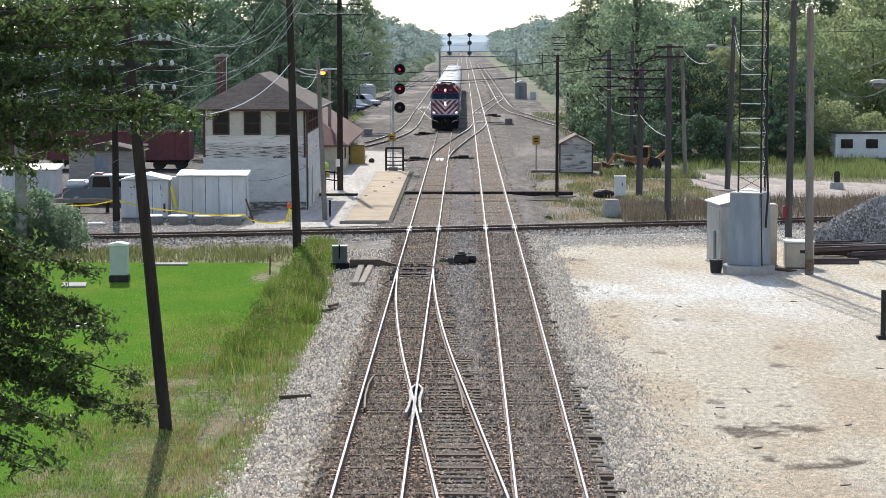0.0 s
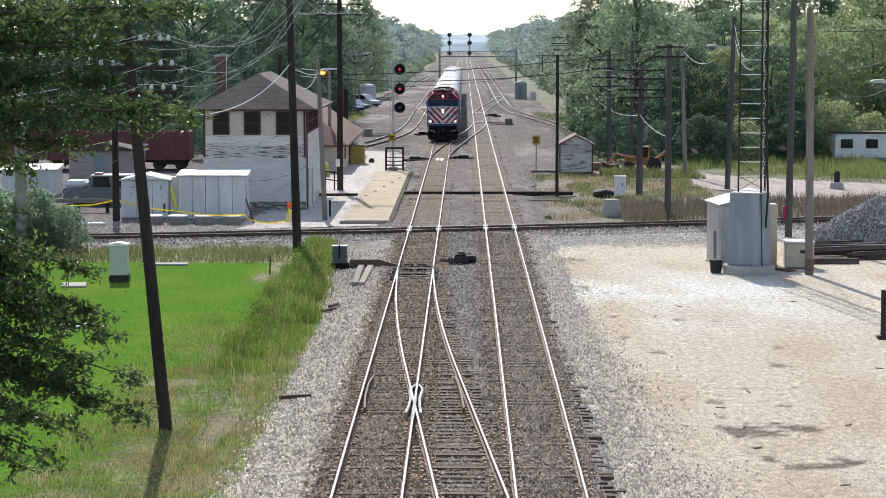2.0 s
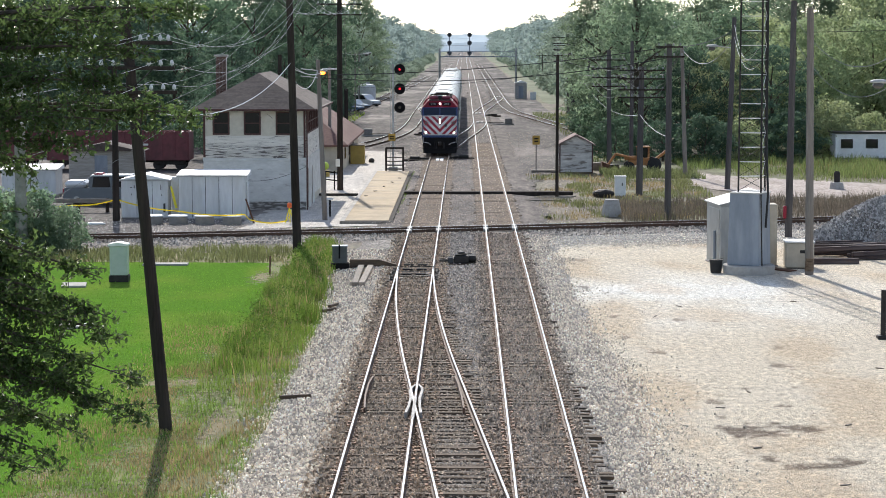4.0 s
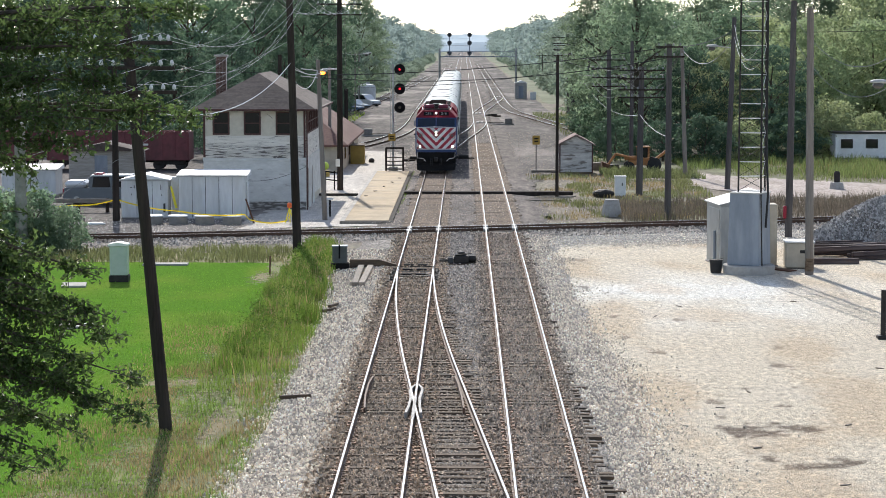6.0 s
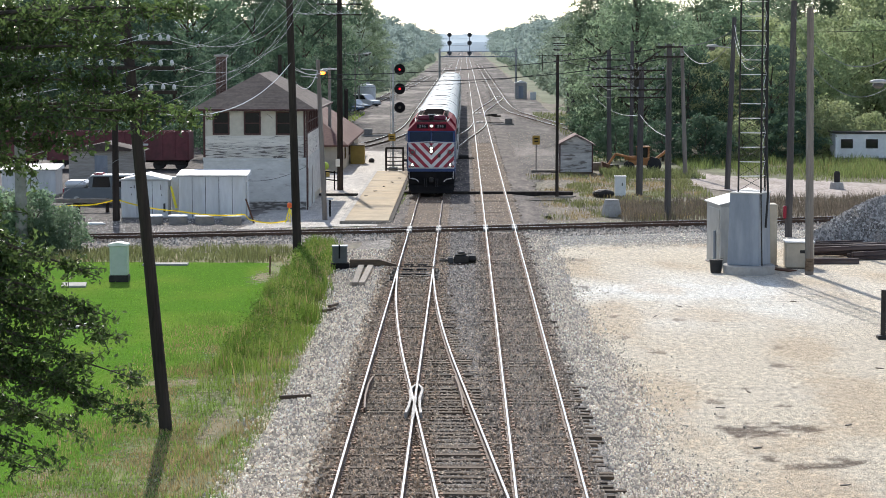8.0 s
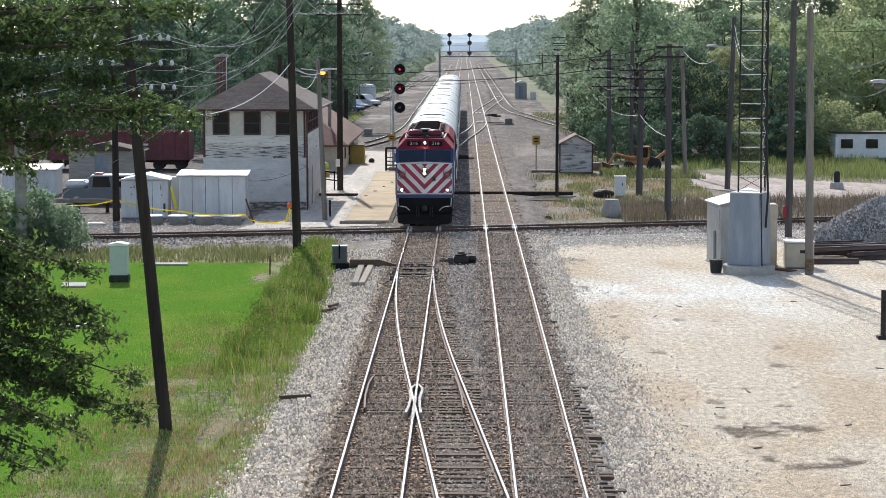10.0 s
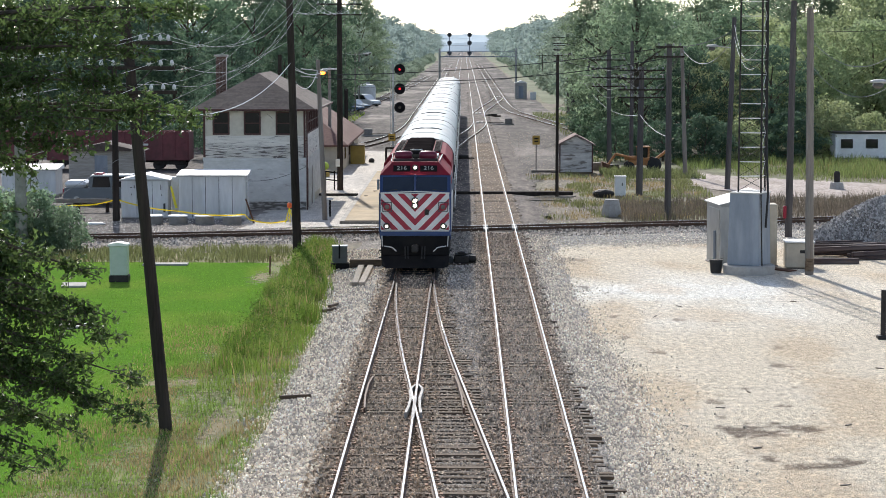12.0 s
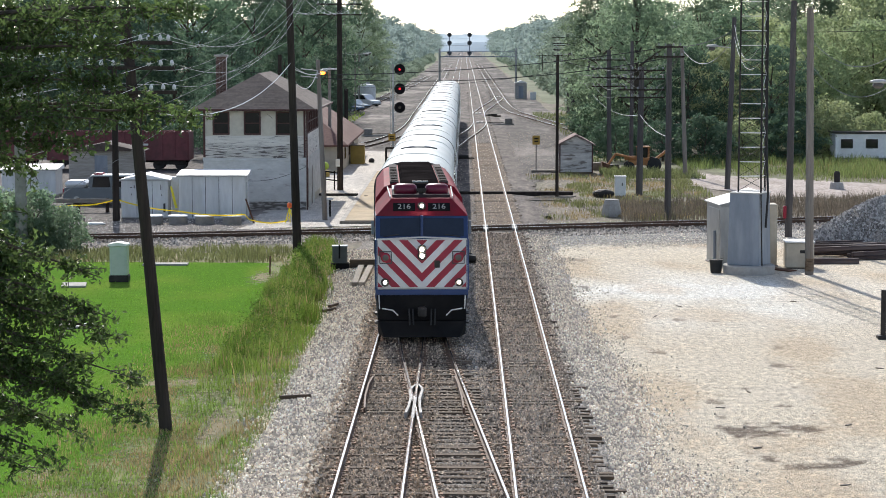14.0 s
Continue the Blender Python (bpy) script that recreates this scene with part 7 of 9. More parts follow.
# ---- the east side ----
def build_east():
    P = pole(5.9, 139.3, 8.95, 0.11, POLE, "thin dark pole beside the foot crossing", top_r=0.09)
    # small wooden shed
    S = thing("tool_shed", "small grey clapboard tool shed with a brown gable roof", "shed")
    x0, x1, y0, y1, e, r = 7.2, 9.62, 164.8, 167.6, 2.2, 2.85
    cx = (x0 + x1) / 2
    part("wall", extrude([(x0, 0.1), (x1, 0.1), (x1, e), (cx, r - 0.06), (x0, e)], y1 - y0, "y", start=y0), SHEDBOARD, S, "weathered plank wall")
    for k in range(6):
        z = 0.1 + 0.35 * k
        part("plank", box(x0 + 0.03, x1 - 0.03, y0 - 0.03, y0 - 0.004, z, z + 0.33, bevel=0.006), SHEDBOARD, S)
    for s in (-1, 1):
        part("corner_post", box(cx + s * 1.22 - 0.05, cx + s * 1.22 + 0.05, y0 - 0.06, y0 - 0.002, 0.0, e, bevel=0.01), DARKTRIM, S)
        pts = [(cx, r), (cx + s * 1.45, e - 0.12), (cx + s * 1.45, e - 0.03), (cx, r + 0.1)]
        part("roof_slope", extrude(pts, y1 - y0 + 0.5, "y", start=y0 - 0.25), ROOFPINK, S, "faded reddish roof slope")
    part("skid", box(x0, x1, y0, y1, 0, 0.095), TIE, S)
    one("board_walk", box(5.1, 7.1, 166.0, 167.2, 0, 0.16, bevel=0.02), PLANK, "weathered board walk beside the shed", "boards")
    sg = thing("trackside_sign", "small amber sign plate on a thin post", "sign", pose(5.45, 166.2, 0))
    part("post", tube((0, 0, 0), (0, 0, 2.5), 0.035, None, 8), STEEL, sg)
    pl = part("plate", box(-0.28, 0.28, -0.06, -0.037, 2.1, 2.78, bevel=0.008), SIGNYEL, sg)
    for z, w in ((2.5, 0.18), (2.3, 0.14)):
        part("mark", box(-w, w, -0.068, -0.061, z, z + 0.09), BLACK, pl)
    C = thing("white_cabinet", "white metal trackside cabinet standing in grass", "cabinet", pose(9.93, 139.4, 0))
    part("body", box(-0.34, 0.34, -0.3, 0.3, 0.1, 1.3, bevel=0.02), WHITE, C)
    part("lid", box(-0.38, 0.38, -0.34, 0.34, 1.302, 1.38, bevel=0.02), WHITE, C)
    part("foot", box(-0.3, 0.3, -0.26, 0.26, 0, 0.098), CONC, C)
    part("latch", box(0.08, 0.14, -0.33, -0.302, 0.75, 0.95, bevel=0.005), STEEL, C)
    B = thing("footing_block", "tapered concrete footing block in the grass", "concrete block", pose(8.4, 124.6, 0))
    part("block", lathe([(0.6, 0), (0.56, 0.3), (0.42, 0.85), (0.38, 0.88)], 10), CONC, B)
    part("cap", lathe([(0.40, 0), (0.40, 0.06), (0.36, 0.08)], 10), CONC, B, m=pose(0, 0, 0.881))
    one("scrap_iron", ball((8.9, 139.8, 0.2), 0.6, squash=(1.2, 0.8, 0.55)), STEEL, "dark heap of scrap iron in the grass", "scrap")
    for k in range(4):
        one("old_plank", box(-1.2, 1.2, -0.12, 0.12, 0, 0.09, bevel=0.015), PLANK, "old plank lying beside the track", "plank", pose(4.9 + 0.35 * k, 136.2 + 1.1 * k, 0.01, 0, 0, -4 + 5 * k), group="loose planks")
    # backhoe loader
    K = thing("backhoe_loader", "rusty orange backhoe loader parked before the trees", "backhoe", pose(13.7, 168, 0))
    K.scale = (0.82, 0.82, 0.82)
    part("chassis", box(-1.3, 1.3, -0.7, 0.7, 0.55, 1.0, bevel=0.06), ORANGE, K)
    cab = part("cab", box(-0.55, 0.55, -0.6, 0.6, 1.002, 1.25, bevel=0.03), ORANGE, K)
    for x in (-0.5, 0.5):
        for y in (-0.55, 0.55):
            part("cab_post", box(x - 0.06, x + 0.06, y - 0.06, y + 0.06, 1.252, 2.2, bevel=0.01), ORANGE, cab)
    part("cab_roof", box(-0.65, 0.65, -0.7, 0.7, 2.202, 2.32, bevel=0.04), ORANGE, cab)
    part("cab_glass", box(-0.4, 0.4, -0.53, -0.5, 1.26, 2.18), DARKGLASS, cab)
    part("beacon", lathe([(0.1, 0), (0.1, 0.15)], 10), CONEORANGE, cab, m=pose(-0.3, 0, 2.321))
    part("red_flag", box(-0.42, -0.15, -0.64, -0.61, 1.6, 1.95), CONEORANGE, cab, "bright orange flag")
    part("hood", box(-1.75, -0.56, -0.45, 0.45, 1.001, 1.4, bevel=0.08), ORANGE, K)
    part("boom", tube((0.9, -0.2, 0.9), (2.3, -0.2, 2.0), 0.16, 0.12, 8), ORANGE, K)
    part("dipper", tube((2.3, -0.2, 2.0), (2.1, -0.2, 0.6), 0.12, 0.1, 8), ORANGE, K)
    part("loader_arm", tube((-0.9, -0.5, 1.2), (-2.6, -0.5, 1.6), 0.12, None, 8), ORANGE, K)
    part("loader_arm", tube((-2.6, -0.5, 1.6), (-3.3, -0.5, 0.6), 0.12, None, 8), ORANGE, K)
    hull([(-3.9, y, z) for y in (-0.9, 0.9) for z in (0.1, 0.9)] + [(-3.1, y, z) for y in (-0.9, 0.9) for z in (0.15, 0.6)], RUST, "bucket", K, "rusty loader bucket", 0.03)
    for x, rr in ((-1.3, 0.45), (1.0, 0.65)):
        for y in (-0.85, 0.85):
            part("wheel", lathe([(0.25, -0.18), (rr, -0.16), (rr, 0.16), (0.25, 0.18)], 18), RUBBER, K, m=pose(x, y, rr, 90, 0, 0))
    for k, (x, y, m) in enumerate(((10.4, 169.5, PLANK), (11.3, 168.6, STEEL), (9.9, 170.5, WHITE), (10.9, 171, RUST))):
        one("scrap_crate", box(-0.5, 0.5, -0.4, 0.4, 0, 0.55 - 0.08 * k, bevel=0.03), m, "crate of scrap standing behind the shed", "crate", pose(x, y, 0, 0, 0, 15 * k), group="scrap crates")
    # pole line
    line = [(11.4, 122.5, 9.75, 0.19, POLEHAZE, (0, 0), ((9.6, 0.75), (9.05, 0.85)), "dark pole with short crossarms beside the crossing"),
            (11.3, 141.4, 8.3, 0.22, POLEHAZE, (0.1, 0), ((8.05, 1.5), (7.5, 1.5), (6.8, 1.5), (6.3, 1.5)), "stout dark pole carrying four crossarms"),
            (12.95, 170, 9.9, 0.17, POLEHAZE, (0, 0), (), "slim dark pole before the woods"),
            (11.65, 176, 9.2, 0.2, POLEHAZE, (-0.1, 0), ((8.4, 1.4), (7.7, 1.4), (7.0, 1.4), (6.3, 1.4)), "dark pole with several crossarms"),
            (16.3, 161.5, 9.5, 0.17, POLEGREY, (-0.35, 0), (), "grey leaning pole at the edge of the woods"),
            (15.7, 277, 8.7, 0.2, POLEHAZE, (0, 0), ((8.2, 1.3), (7.6, 1.3)), "dark pole along the line"),
            (13.2, 262, 10.7, 0.24, POLEHAZE, (-0.9, 0), ((10.3, 1.9), (9.6, 1.9), (8.9, 1.9), (8.2, 1.9), (7.5, 1.9)), "leaning dark pole with five crossarms"),
            (13.75, 291, 10.4, 0.22, POLEHAZE, (0, 0), ((10.0, 1.9), (9.3, 1.9), (8.6, 1.9), (7.9, 1.9)), "dark pole with four crossarms"),
            (14.3, 335, 8.0, 0.17, POLEHAZE, (0, 0), ((7.6, 1.6), (7.0, 1.6)), "dark pole far along the line"),
            (17.0, 480, 7.0, 0.13, POLEHAZE, (0, 0), ((6.7, 1.4),), "dark pole far along the line"),
            (19.5, 570, 7.0, 0.13, POLEHAZE, (0, 0), ((6.7, 1.4),), "dark pole far along the line"),
            (22.0, 660, 7.0, 0.13, POLEHAZE, (0, 0), ((6.7, 1.4),), "dark pole far along the line"),
            (17.7, 147.4, 11.5, 0.19, POLEHAZE, (0.35, 0), (), "tall dark pole with a street lamp"),
            (16.5, 111.3, 11.95, 0.19, POLEHAZE, (0.12, 0), (), "tall dark pole behind the radio mast"),
            (14.75, 93.3, 11.35, 0.185, POLEGREY, (-0.12, 0), (), "tall weathered grey pole beside a tan box")]
    made = []
    for x, y, h, r, m, lean, arms, lab in line:
        P = pole(x, y, h, r, m, lab, lean, group="pole line" if arms else "")
        for z, half in arms:
            n = max(2, int(half / 0.35))
            ins = [half * (i + 0.6) / n * s for i in range(n) for s in (-1, 1)]
            crossarm(P, z, half, [u for u in ins if abs(u) < half], lean_x=lean[0] * z / h, braces=False, glass=GLASSGREY)
        made.append(P)
    lamp_head(made[12], 0.3, 0, 9.45, -1.1)
    part("fire_box", box(-0.30, -0.14, -0.25, -0.08, 0.95, 1.6, bevel=0.03), RED, made[13], "red marker tube")
    part("rust_stain", lathe([(0.190, 0), (0.189, 0.55)], 14), TIE, made[14], "brown worn band at its foot", m=pose(0, 0, 0.15))
    P = pole(20.6, 95, 9.0, 0.15, POLEGREY, "grey lamp post at the lot's edge")
    lamp_head(P, 0, 0, 8.05, -2.4)
    # signal cabinets and radio mast
    C = thing("signal_cabinet", "silver walk-in signal cabinet with a corrugated lean-to roof", "cabinet", pose(12.05, 97.9, 0, 0, 0, 6))
    C.scale = (1.0, 1.0, 1.1)
    part("body", box(-0.9, 0.9, -1.4, 1.4, 0.05, 2.45, bevel=0.02), SILVER, C)
    part("plinth", box(-0.95, 0.95, -1.45, 1.45, 0, 0.048), CONC, C)
    roof = [(-1.0, 2.46), (1.0, 2.95), (1.0, 3.0), (-1.0, 2.51)]
    part("roof", extrude(roof, 3.1, "y", start=-1.55), SILVER, C, "pale corrugated roof")
    part("gable_fill", extrude([(-0.89, 2.452), (0.89, 2.452), (0.89, 2.9)], 2.7, "y", start=-1.35), SILVER, C)
    # white ridges over greyer metal stand in for light and shade of corrugation
    for k in range(9):
        y = -1.5 + k * 0.35
        part("roof_ridge", hull_bm([(-1.0, y, 2.512), (1.0, y, 3.002), (-1.0, y + 0.16, 2.512), (1.0, y + 0.16, 3.002), (-1.0, y + 0.08, 2.532), (1.0, y + 0.08, 3.022)]), ROOFWHITE, C)
    part("side_panel", box(-0.93, -0.902, -1.2, 0.1, 0.3, 1.35, bevel=0.01), SILVER, C)
    part("side_panel", box(-0.93, -0.902, -1.2, 1.2, 1.45, 2.3, bevel=0.01), SILVER, C)
    part("door", box(-0.75, 0.5, -1.43, -1.402, 0.15, 2.3, bevel=0.01), SILVER, C, "silver cabinet door")
    part("notice", box(-0.35, -0.05, -1.442, -1.431, 0.95, 1.35), WHITE, C, "white notice")
    part("conduit", tube((-0.98, -0.6, 0), (-0.98, -0.6, 1.4), 0.06, None, 8), GREYPAINT, C)
    T = thing("tan_cabinet", "tall tan equipment cabinet behind the radio mast", "cabinet", pose(13.35, 97.2, 0))
    part("body", box(-0.45, 0.5, -0.5, 0.5, 0.05, 2.75, bevel=0.02), TAN, T)
    part("base", box(-0.5, 0.55, -0.55, 0.55, 0, 0.048), CONC, T)
    part("door", box(-0.38, 0.43, -0.53, -0.502, 0.2, 2.6, bevel=0.01), TAN, T)
    R = thing("radio_mast", "lattice radio mast on a grey tapered steel housing", "radio mast", pose(12.25, 93.9, 0))
    part("footing", lathe([(1.1, -0.02), (1.1, 0.34), (1.06, 0.38)], 32), CONC, R, "round concrete footing")
    spin = Matrix.Rotation(radians(-28), 4, "Z")
    hullp = [spin @ Vector((s * 0.72, q * 0.72, 0.381)) for s in (-1, 1) for q in (-1, 1)] + [spin @ Vector((s * 0.66, q * 0.66, 3.45)) for s in (-1, 1) for q in (-1, 1)]
    part("housing", hull_bm(hullp, 0.03), GREYPAINT, R, "grey-blue sheet steel housing")
    part("housing_cap", hull_bm([spin @ Vector((s * 0.70, q * 0.70, z)) for s in (-1, 1) for q in (-1, 1) for z in (3.452, 3.5)]), SILVER, R)
    legs = [Vector((x, y, 0)) for x, y in ((-0.50, -0.05), (0.40, -0.52), (0.70, 0.45))]
    for p in legs:
        part("leg", tube((p.x, p.y, 3.5), (p.x * 0.93, p.y * 0.93, 16), 0.04, None, 8), STEEL, R, "thin dark leg")
    z = 3.55
    k = 0
    while z < 15.6:
        for i in range(3):
            a, b = legs[i], legs[(i + 1) % 3]
            part("brace", tube((a.x, a.y, z), (b.x, b.y, z), 0.014, None, 5), LADDER, R, "pale steel rung")
            if (k + i) % 2:
                a, b = b, a
            part("brace", tube((a.x, a.y, z), (b.x, b.y, z + 0.62), 0.011, None, 5), LADDER if i == 1 else STEEL, R)
        z += 0.62
        k += 1
    p = legs[2]
    bm = bmesh.new()
    for a, b in (((0.62, -0.55, 2.0), (0.72, -0.4, 3.4)), ((0.72, -0.4, 3.4), (p.x + 0.05, p.y, 5.5)), ((p.x + 0.05, p.y, 5.5), (p.x + 0.02, p.y, 16))):
        tube(a, b, 0.05, None, 8, bm)
    part("cable_bundle", bm, RUBBER, R, "thick black cable bundle")
    part("corner_pipe", tube((0.42, -1.02, 0.4), (0.36, -0.88, 3.45), 0.03, None, 8), STEEL, R)
    bk = thing("bucket", "black plastic bucket beside the cabinet", "bucket", pose(10.85, 94.0, 0))
    part("pail", lathe([(0.23, 0), (0.28, 0.52), (0.30, 0.53), (0.30, 0.57), (0.26, 0.57)], 16), RUBBER, bk)
    part("handle", tube((-0.28, 0, 0.5), (0.28, 0, 0.62), 0.012, None, 6), STEEL, bk)
    G = thing("tan_box", "tan fibreglass equipment box with a pale lid", "box", pose(14.75, 96.3, 0, 0, 0, -4))
    part("body", box(-0.62, 0.62, -0.65, 0.65, 0.03, 1.12, bevel=0.04), TAN, G)
    part("lid", box(-0.66, 0.66, -0.69, 0.69, 1.122, 1.2, bevel=0.02), WHITE, G, "pale lid")
    part("vent", box(0.0, 0.32, -0.662, -0.651, 0.68, 0.82), STEEL, G)
    part("skid", box(-0.55, 0.55, -0.55, 0.55, 0, 0.028), STEEL, G)
    one("steel_plate", box(-0.9, 0.9, -0.25, 0.25, 0, 0.06, bevel=0.01), RUST, "rusty plate lying on the gravel", "plate", pose(13.7, 95.2, 0.0, 0, 0, -55))
    # stacked rails and timbers
    rng = random.Random(8)
    for k in range(16):
        ln = rng.uniform(1.2, 1.9)
        layer = k // 7
        one("stacked_tie", box(-ln, ln, -0.12, 0.12, 0, 0.19, bevel=0.02), OLDTIE, "dark old tie in a loose stack", "timber", pose(18.2 + rng.uniform(-0.8, 0.8), 99.6 + (k % 7) * 0.85 + 0.3 * layer, 0.195 * layer, rng.uniform(-3, 3), rng.uniform(-2.5, 2.5), rng.uniform(-14, 14)), group="stack of old ties")
    one("long_timber", box(-1.3, 1.3, -0.14, 0.14, 0, 0.24, bevel=0.02), OLDTIE, "squared dark timber lying before the stack", "timber", pose(16.4, 97.9, 0, 0, 0, 2))
    # white trailer among the trees
    W = thing("white_trailer", "low white trailer office with dark windows among weeds", "building", pose(34.6, 181, 0))
    part("wall", box(-4.0, 6.0, 0, 2.8, 0.3, 2.32, bevel=0.03), WHITE, W)
    part("roof", box(-4.15, 6.15, -0.2, 3.0, 2.322, 2.46, bevel=0.03), STEEL, W, "dark flat roof edge")
    part("skirt", box(-3.9, 5.9, 0.1, 2.7, 0, 0.298), GREYWOOD, W)
    for x in (-3.05, -1.0, 1.6):
        f = part("window_frame", box(x - 0.5, x + 0.5, -0.05, -0.003, 1.1, 1.86, bevel=0.01), STEEL, W)
        part("pane", box(x - 0.42, x + 0.42, -0.06, -0.051, 1.18, 1.78), DARKGLASS, f, "dark window")
    H = thing("iron_stub", "dark iron stub post on a concrete foot", "post", pose(25.1, 147.6, 0))
    part("foot", lathe([(0.5, 0), (0.42, 0.45)], 10), CONC, H)
    part("post", lathe([(0.2, 0), (0.22, 0.6), (0.14, 0.75)], 12), STEEL, H, m=pose(0, 0, 0.451))
    E = thing("iron_post", "dark iron post at the edge of the lot", "post", pose(14.05, 73, 0))
    part("post", tube((0, 0, -0.05), (0, 0, 1.65), 0.09, None, 10), STEEL, E)
    part("base", box(-0.2, 0.2, -0.2, 0.2, 0, 0.12, bevel=0.02), STEEL, E)
    # far signal bridge; lighter greys on it stand in for distance haze
    B = thing("signal_bridge", "truss signal bridge spanning the tracks with tall signal heads", "signal bridge", pose(0, 400, 0))
    for x in (-4.5, 9.4):
        part("post", tube((x, 0, 0), (x, 0, 8.5), 0.22, 0.2, 10), SILVER, B)
    for z in (7.0, 8.0):
        for y in (-0.5, 0.5):
            part("chord", box(-4.5, 9.4, y - 0.06, y + 0.06, z - 0.06, z + 0.06), GREYPAINT, B)
    for k in range(14):
        x = -4.4 + k
        part("brace", tube((x, -0.5, 7.0), (x + (1 if k % 2 else 0.98), -0.5, 8.0) if k % 2 else (x, -0.5, 8.0), 0.05, None, 5), GREYPAINT, B)
    part("deck", box(-4.4, 9.3, -0.45, 0.45, 7.07, 7.12), GREYPAINT, B)
    for x in (-2.7, 0.95):
        m = part("signal_mast", tube((x, 0, 7.0), (x, 0, 11.4), 0.09, None, 8), GREYPAINT, B)
        for z in (11.0, 9.5, 7.7):
            h = part("signal_head", tube((x, -0.3, z), (x, -0.22, z), 0.42, None, 20), DARKGREY, m)
    for x in (4.0, -4.0):
        part("handrail", tube((x - 0.5, -0.5, 9.0), (x + 5 if x < 0 else x, -0.5, 9.0), 0.03, None, 5), STEEL, B)
    C2 = thing("far_cabinet", "pale signal cabinet beside the far tracks", "cabinet", pose(9.7, 377, 0))
    part("body", box(-1.0, 1.0, -0.8, 0.8, 0, 2.7, bevel=0.03), CONC, C2)
    part("roof", extrude([(-1.15, 2.701), (0, 3.15), (1.15, 2.701)], 1.9, "y", start=-0.95), WHITE, C2)
    part("door", box(-0.4, 0.4, -0.84, -0.802, 0.1, 2.2, bevel=0.01), GREYPAINT, C2)
    one("low_cabinet", box(-0.5, 0.5, -0.4, 0.4, 0, 1.3, bevel=0.03), WHITE, "small white cabinet by the far siding", "cabinet", pose(11.6, 370, 0))
    for x, y, turn in ((-0.05, 183.5, 0), (-4.4, 231, 180), (3.9, 288, 0), (-4.1, 181.5, 180)):
        M = thing("switch_motor", "low dark switch motor on ties beside a turnout", "switch motor", pose(x, y, 0.05, 0, 0, turn), group="switch motors")
        part("case", box(-0.42, 0.42, -0.35, 0.35, 0.12, 0.36, bevel=0.05), STEEL, M)
        part("gear_cover", box(-0.85, -0.425, -0.22, 0.22, 0.12, 0.27, bevel=0.04), STEEL, M)
        part("rod", box(-1.4, -0.852, -0.04, 0.04, 0.15, 0.20), STEEL, M)
        for q in (-0.9, 0.0, 0.6):
            part("long_tie", box(-1.3, 0.9, q, q + 0.24, -0.04, 0.118, bevel=0.02), POLE, M)
    for cx, y in ((1.87, 263), (1.87, 296), (-6.1, 318), (6.0, 384)):
        for x in (cx - 0.25, cx + 0.25):
            one("rail_block", box(-0.16, 0.16, -0.8, 0.8, 0, 0.12, bevel=0.02), WHITE, "pale painted block between the rails", "block", pose(x, y, 0.13), group="pale blocks")
    for x, y, turn in ((4.6, 260, 0), (-9.4, 229, 180)):
        M = thing("switch_machine", "dark switch machine on long ties beside a far turnout", "switch machine", pose(x, y, 0.02, 0, 0, turn), group="far switch machines")
        part("case", box(0.2, 1.1, -0.5, 0.5, 0.14, 0.75, bevel=0.06), RINGCONC, M)
        for q in (-0.8, 0.5):
            part("long_tie", box(-2.0, 1.3, q, q + 0.26, -0.02, 0.138, bevel=0.02), GREYWOOD, M)
        part("rod", box(-1.9, 0.2, -0.05, 0.05, 0.2, 0.27), STEEL, M)
    for x in (-0.65, -0.3):
        one("rail_block", box(-0.14, 0.14, -1.9, 1.9, 0, 0.1, bevel=0.02), WHITE, "long pale painted board between the rails", "block", pose(x - 1.55, 181, 0.1), group="pale blocks")


def hull_bm(points, bevel=0.0):
    bm = bmesh.new()
    for p in points:
        bm.verts.new(p)
    bmesh.ops.convex_hull(bm, input=bm.verts[:])
    bmesh.ops.dissolve_limit(bm, angle_limit=0.01, verts=bm.verts[:], edges=bm.edges[:])
    if bevel:
        bmesh.ops.bevel(bm, geom=bm.edges[:], offset=bevel, segments=2, affect="EDGES", profile=0.6)
    return bm


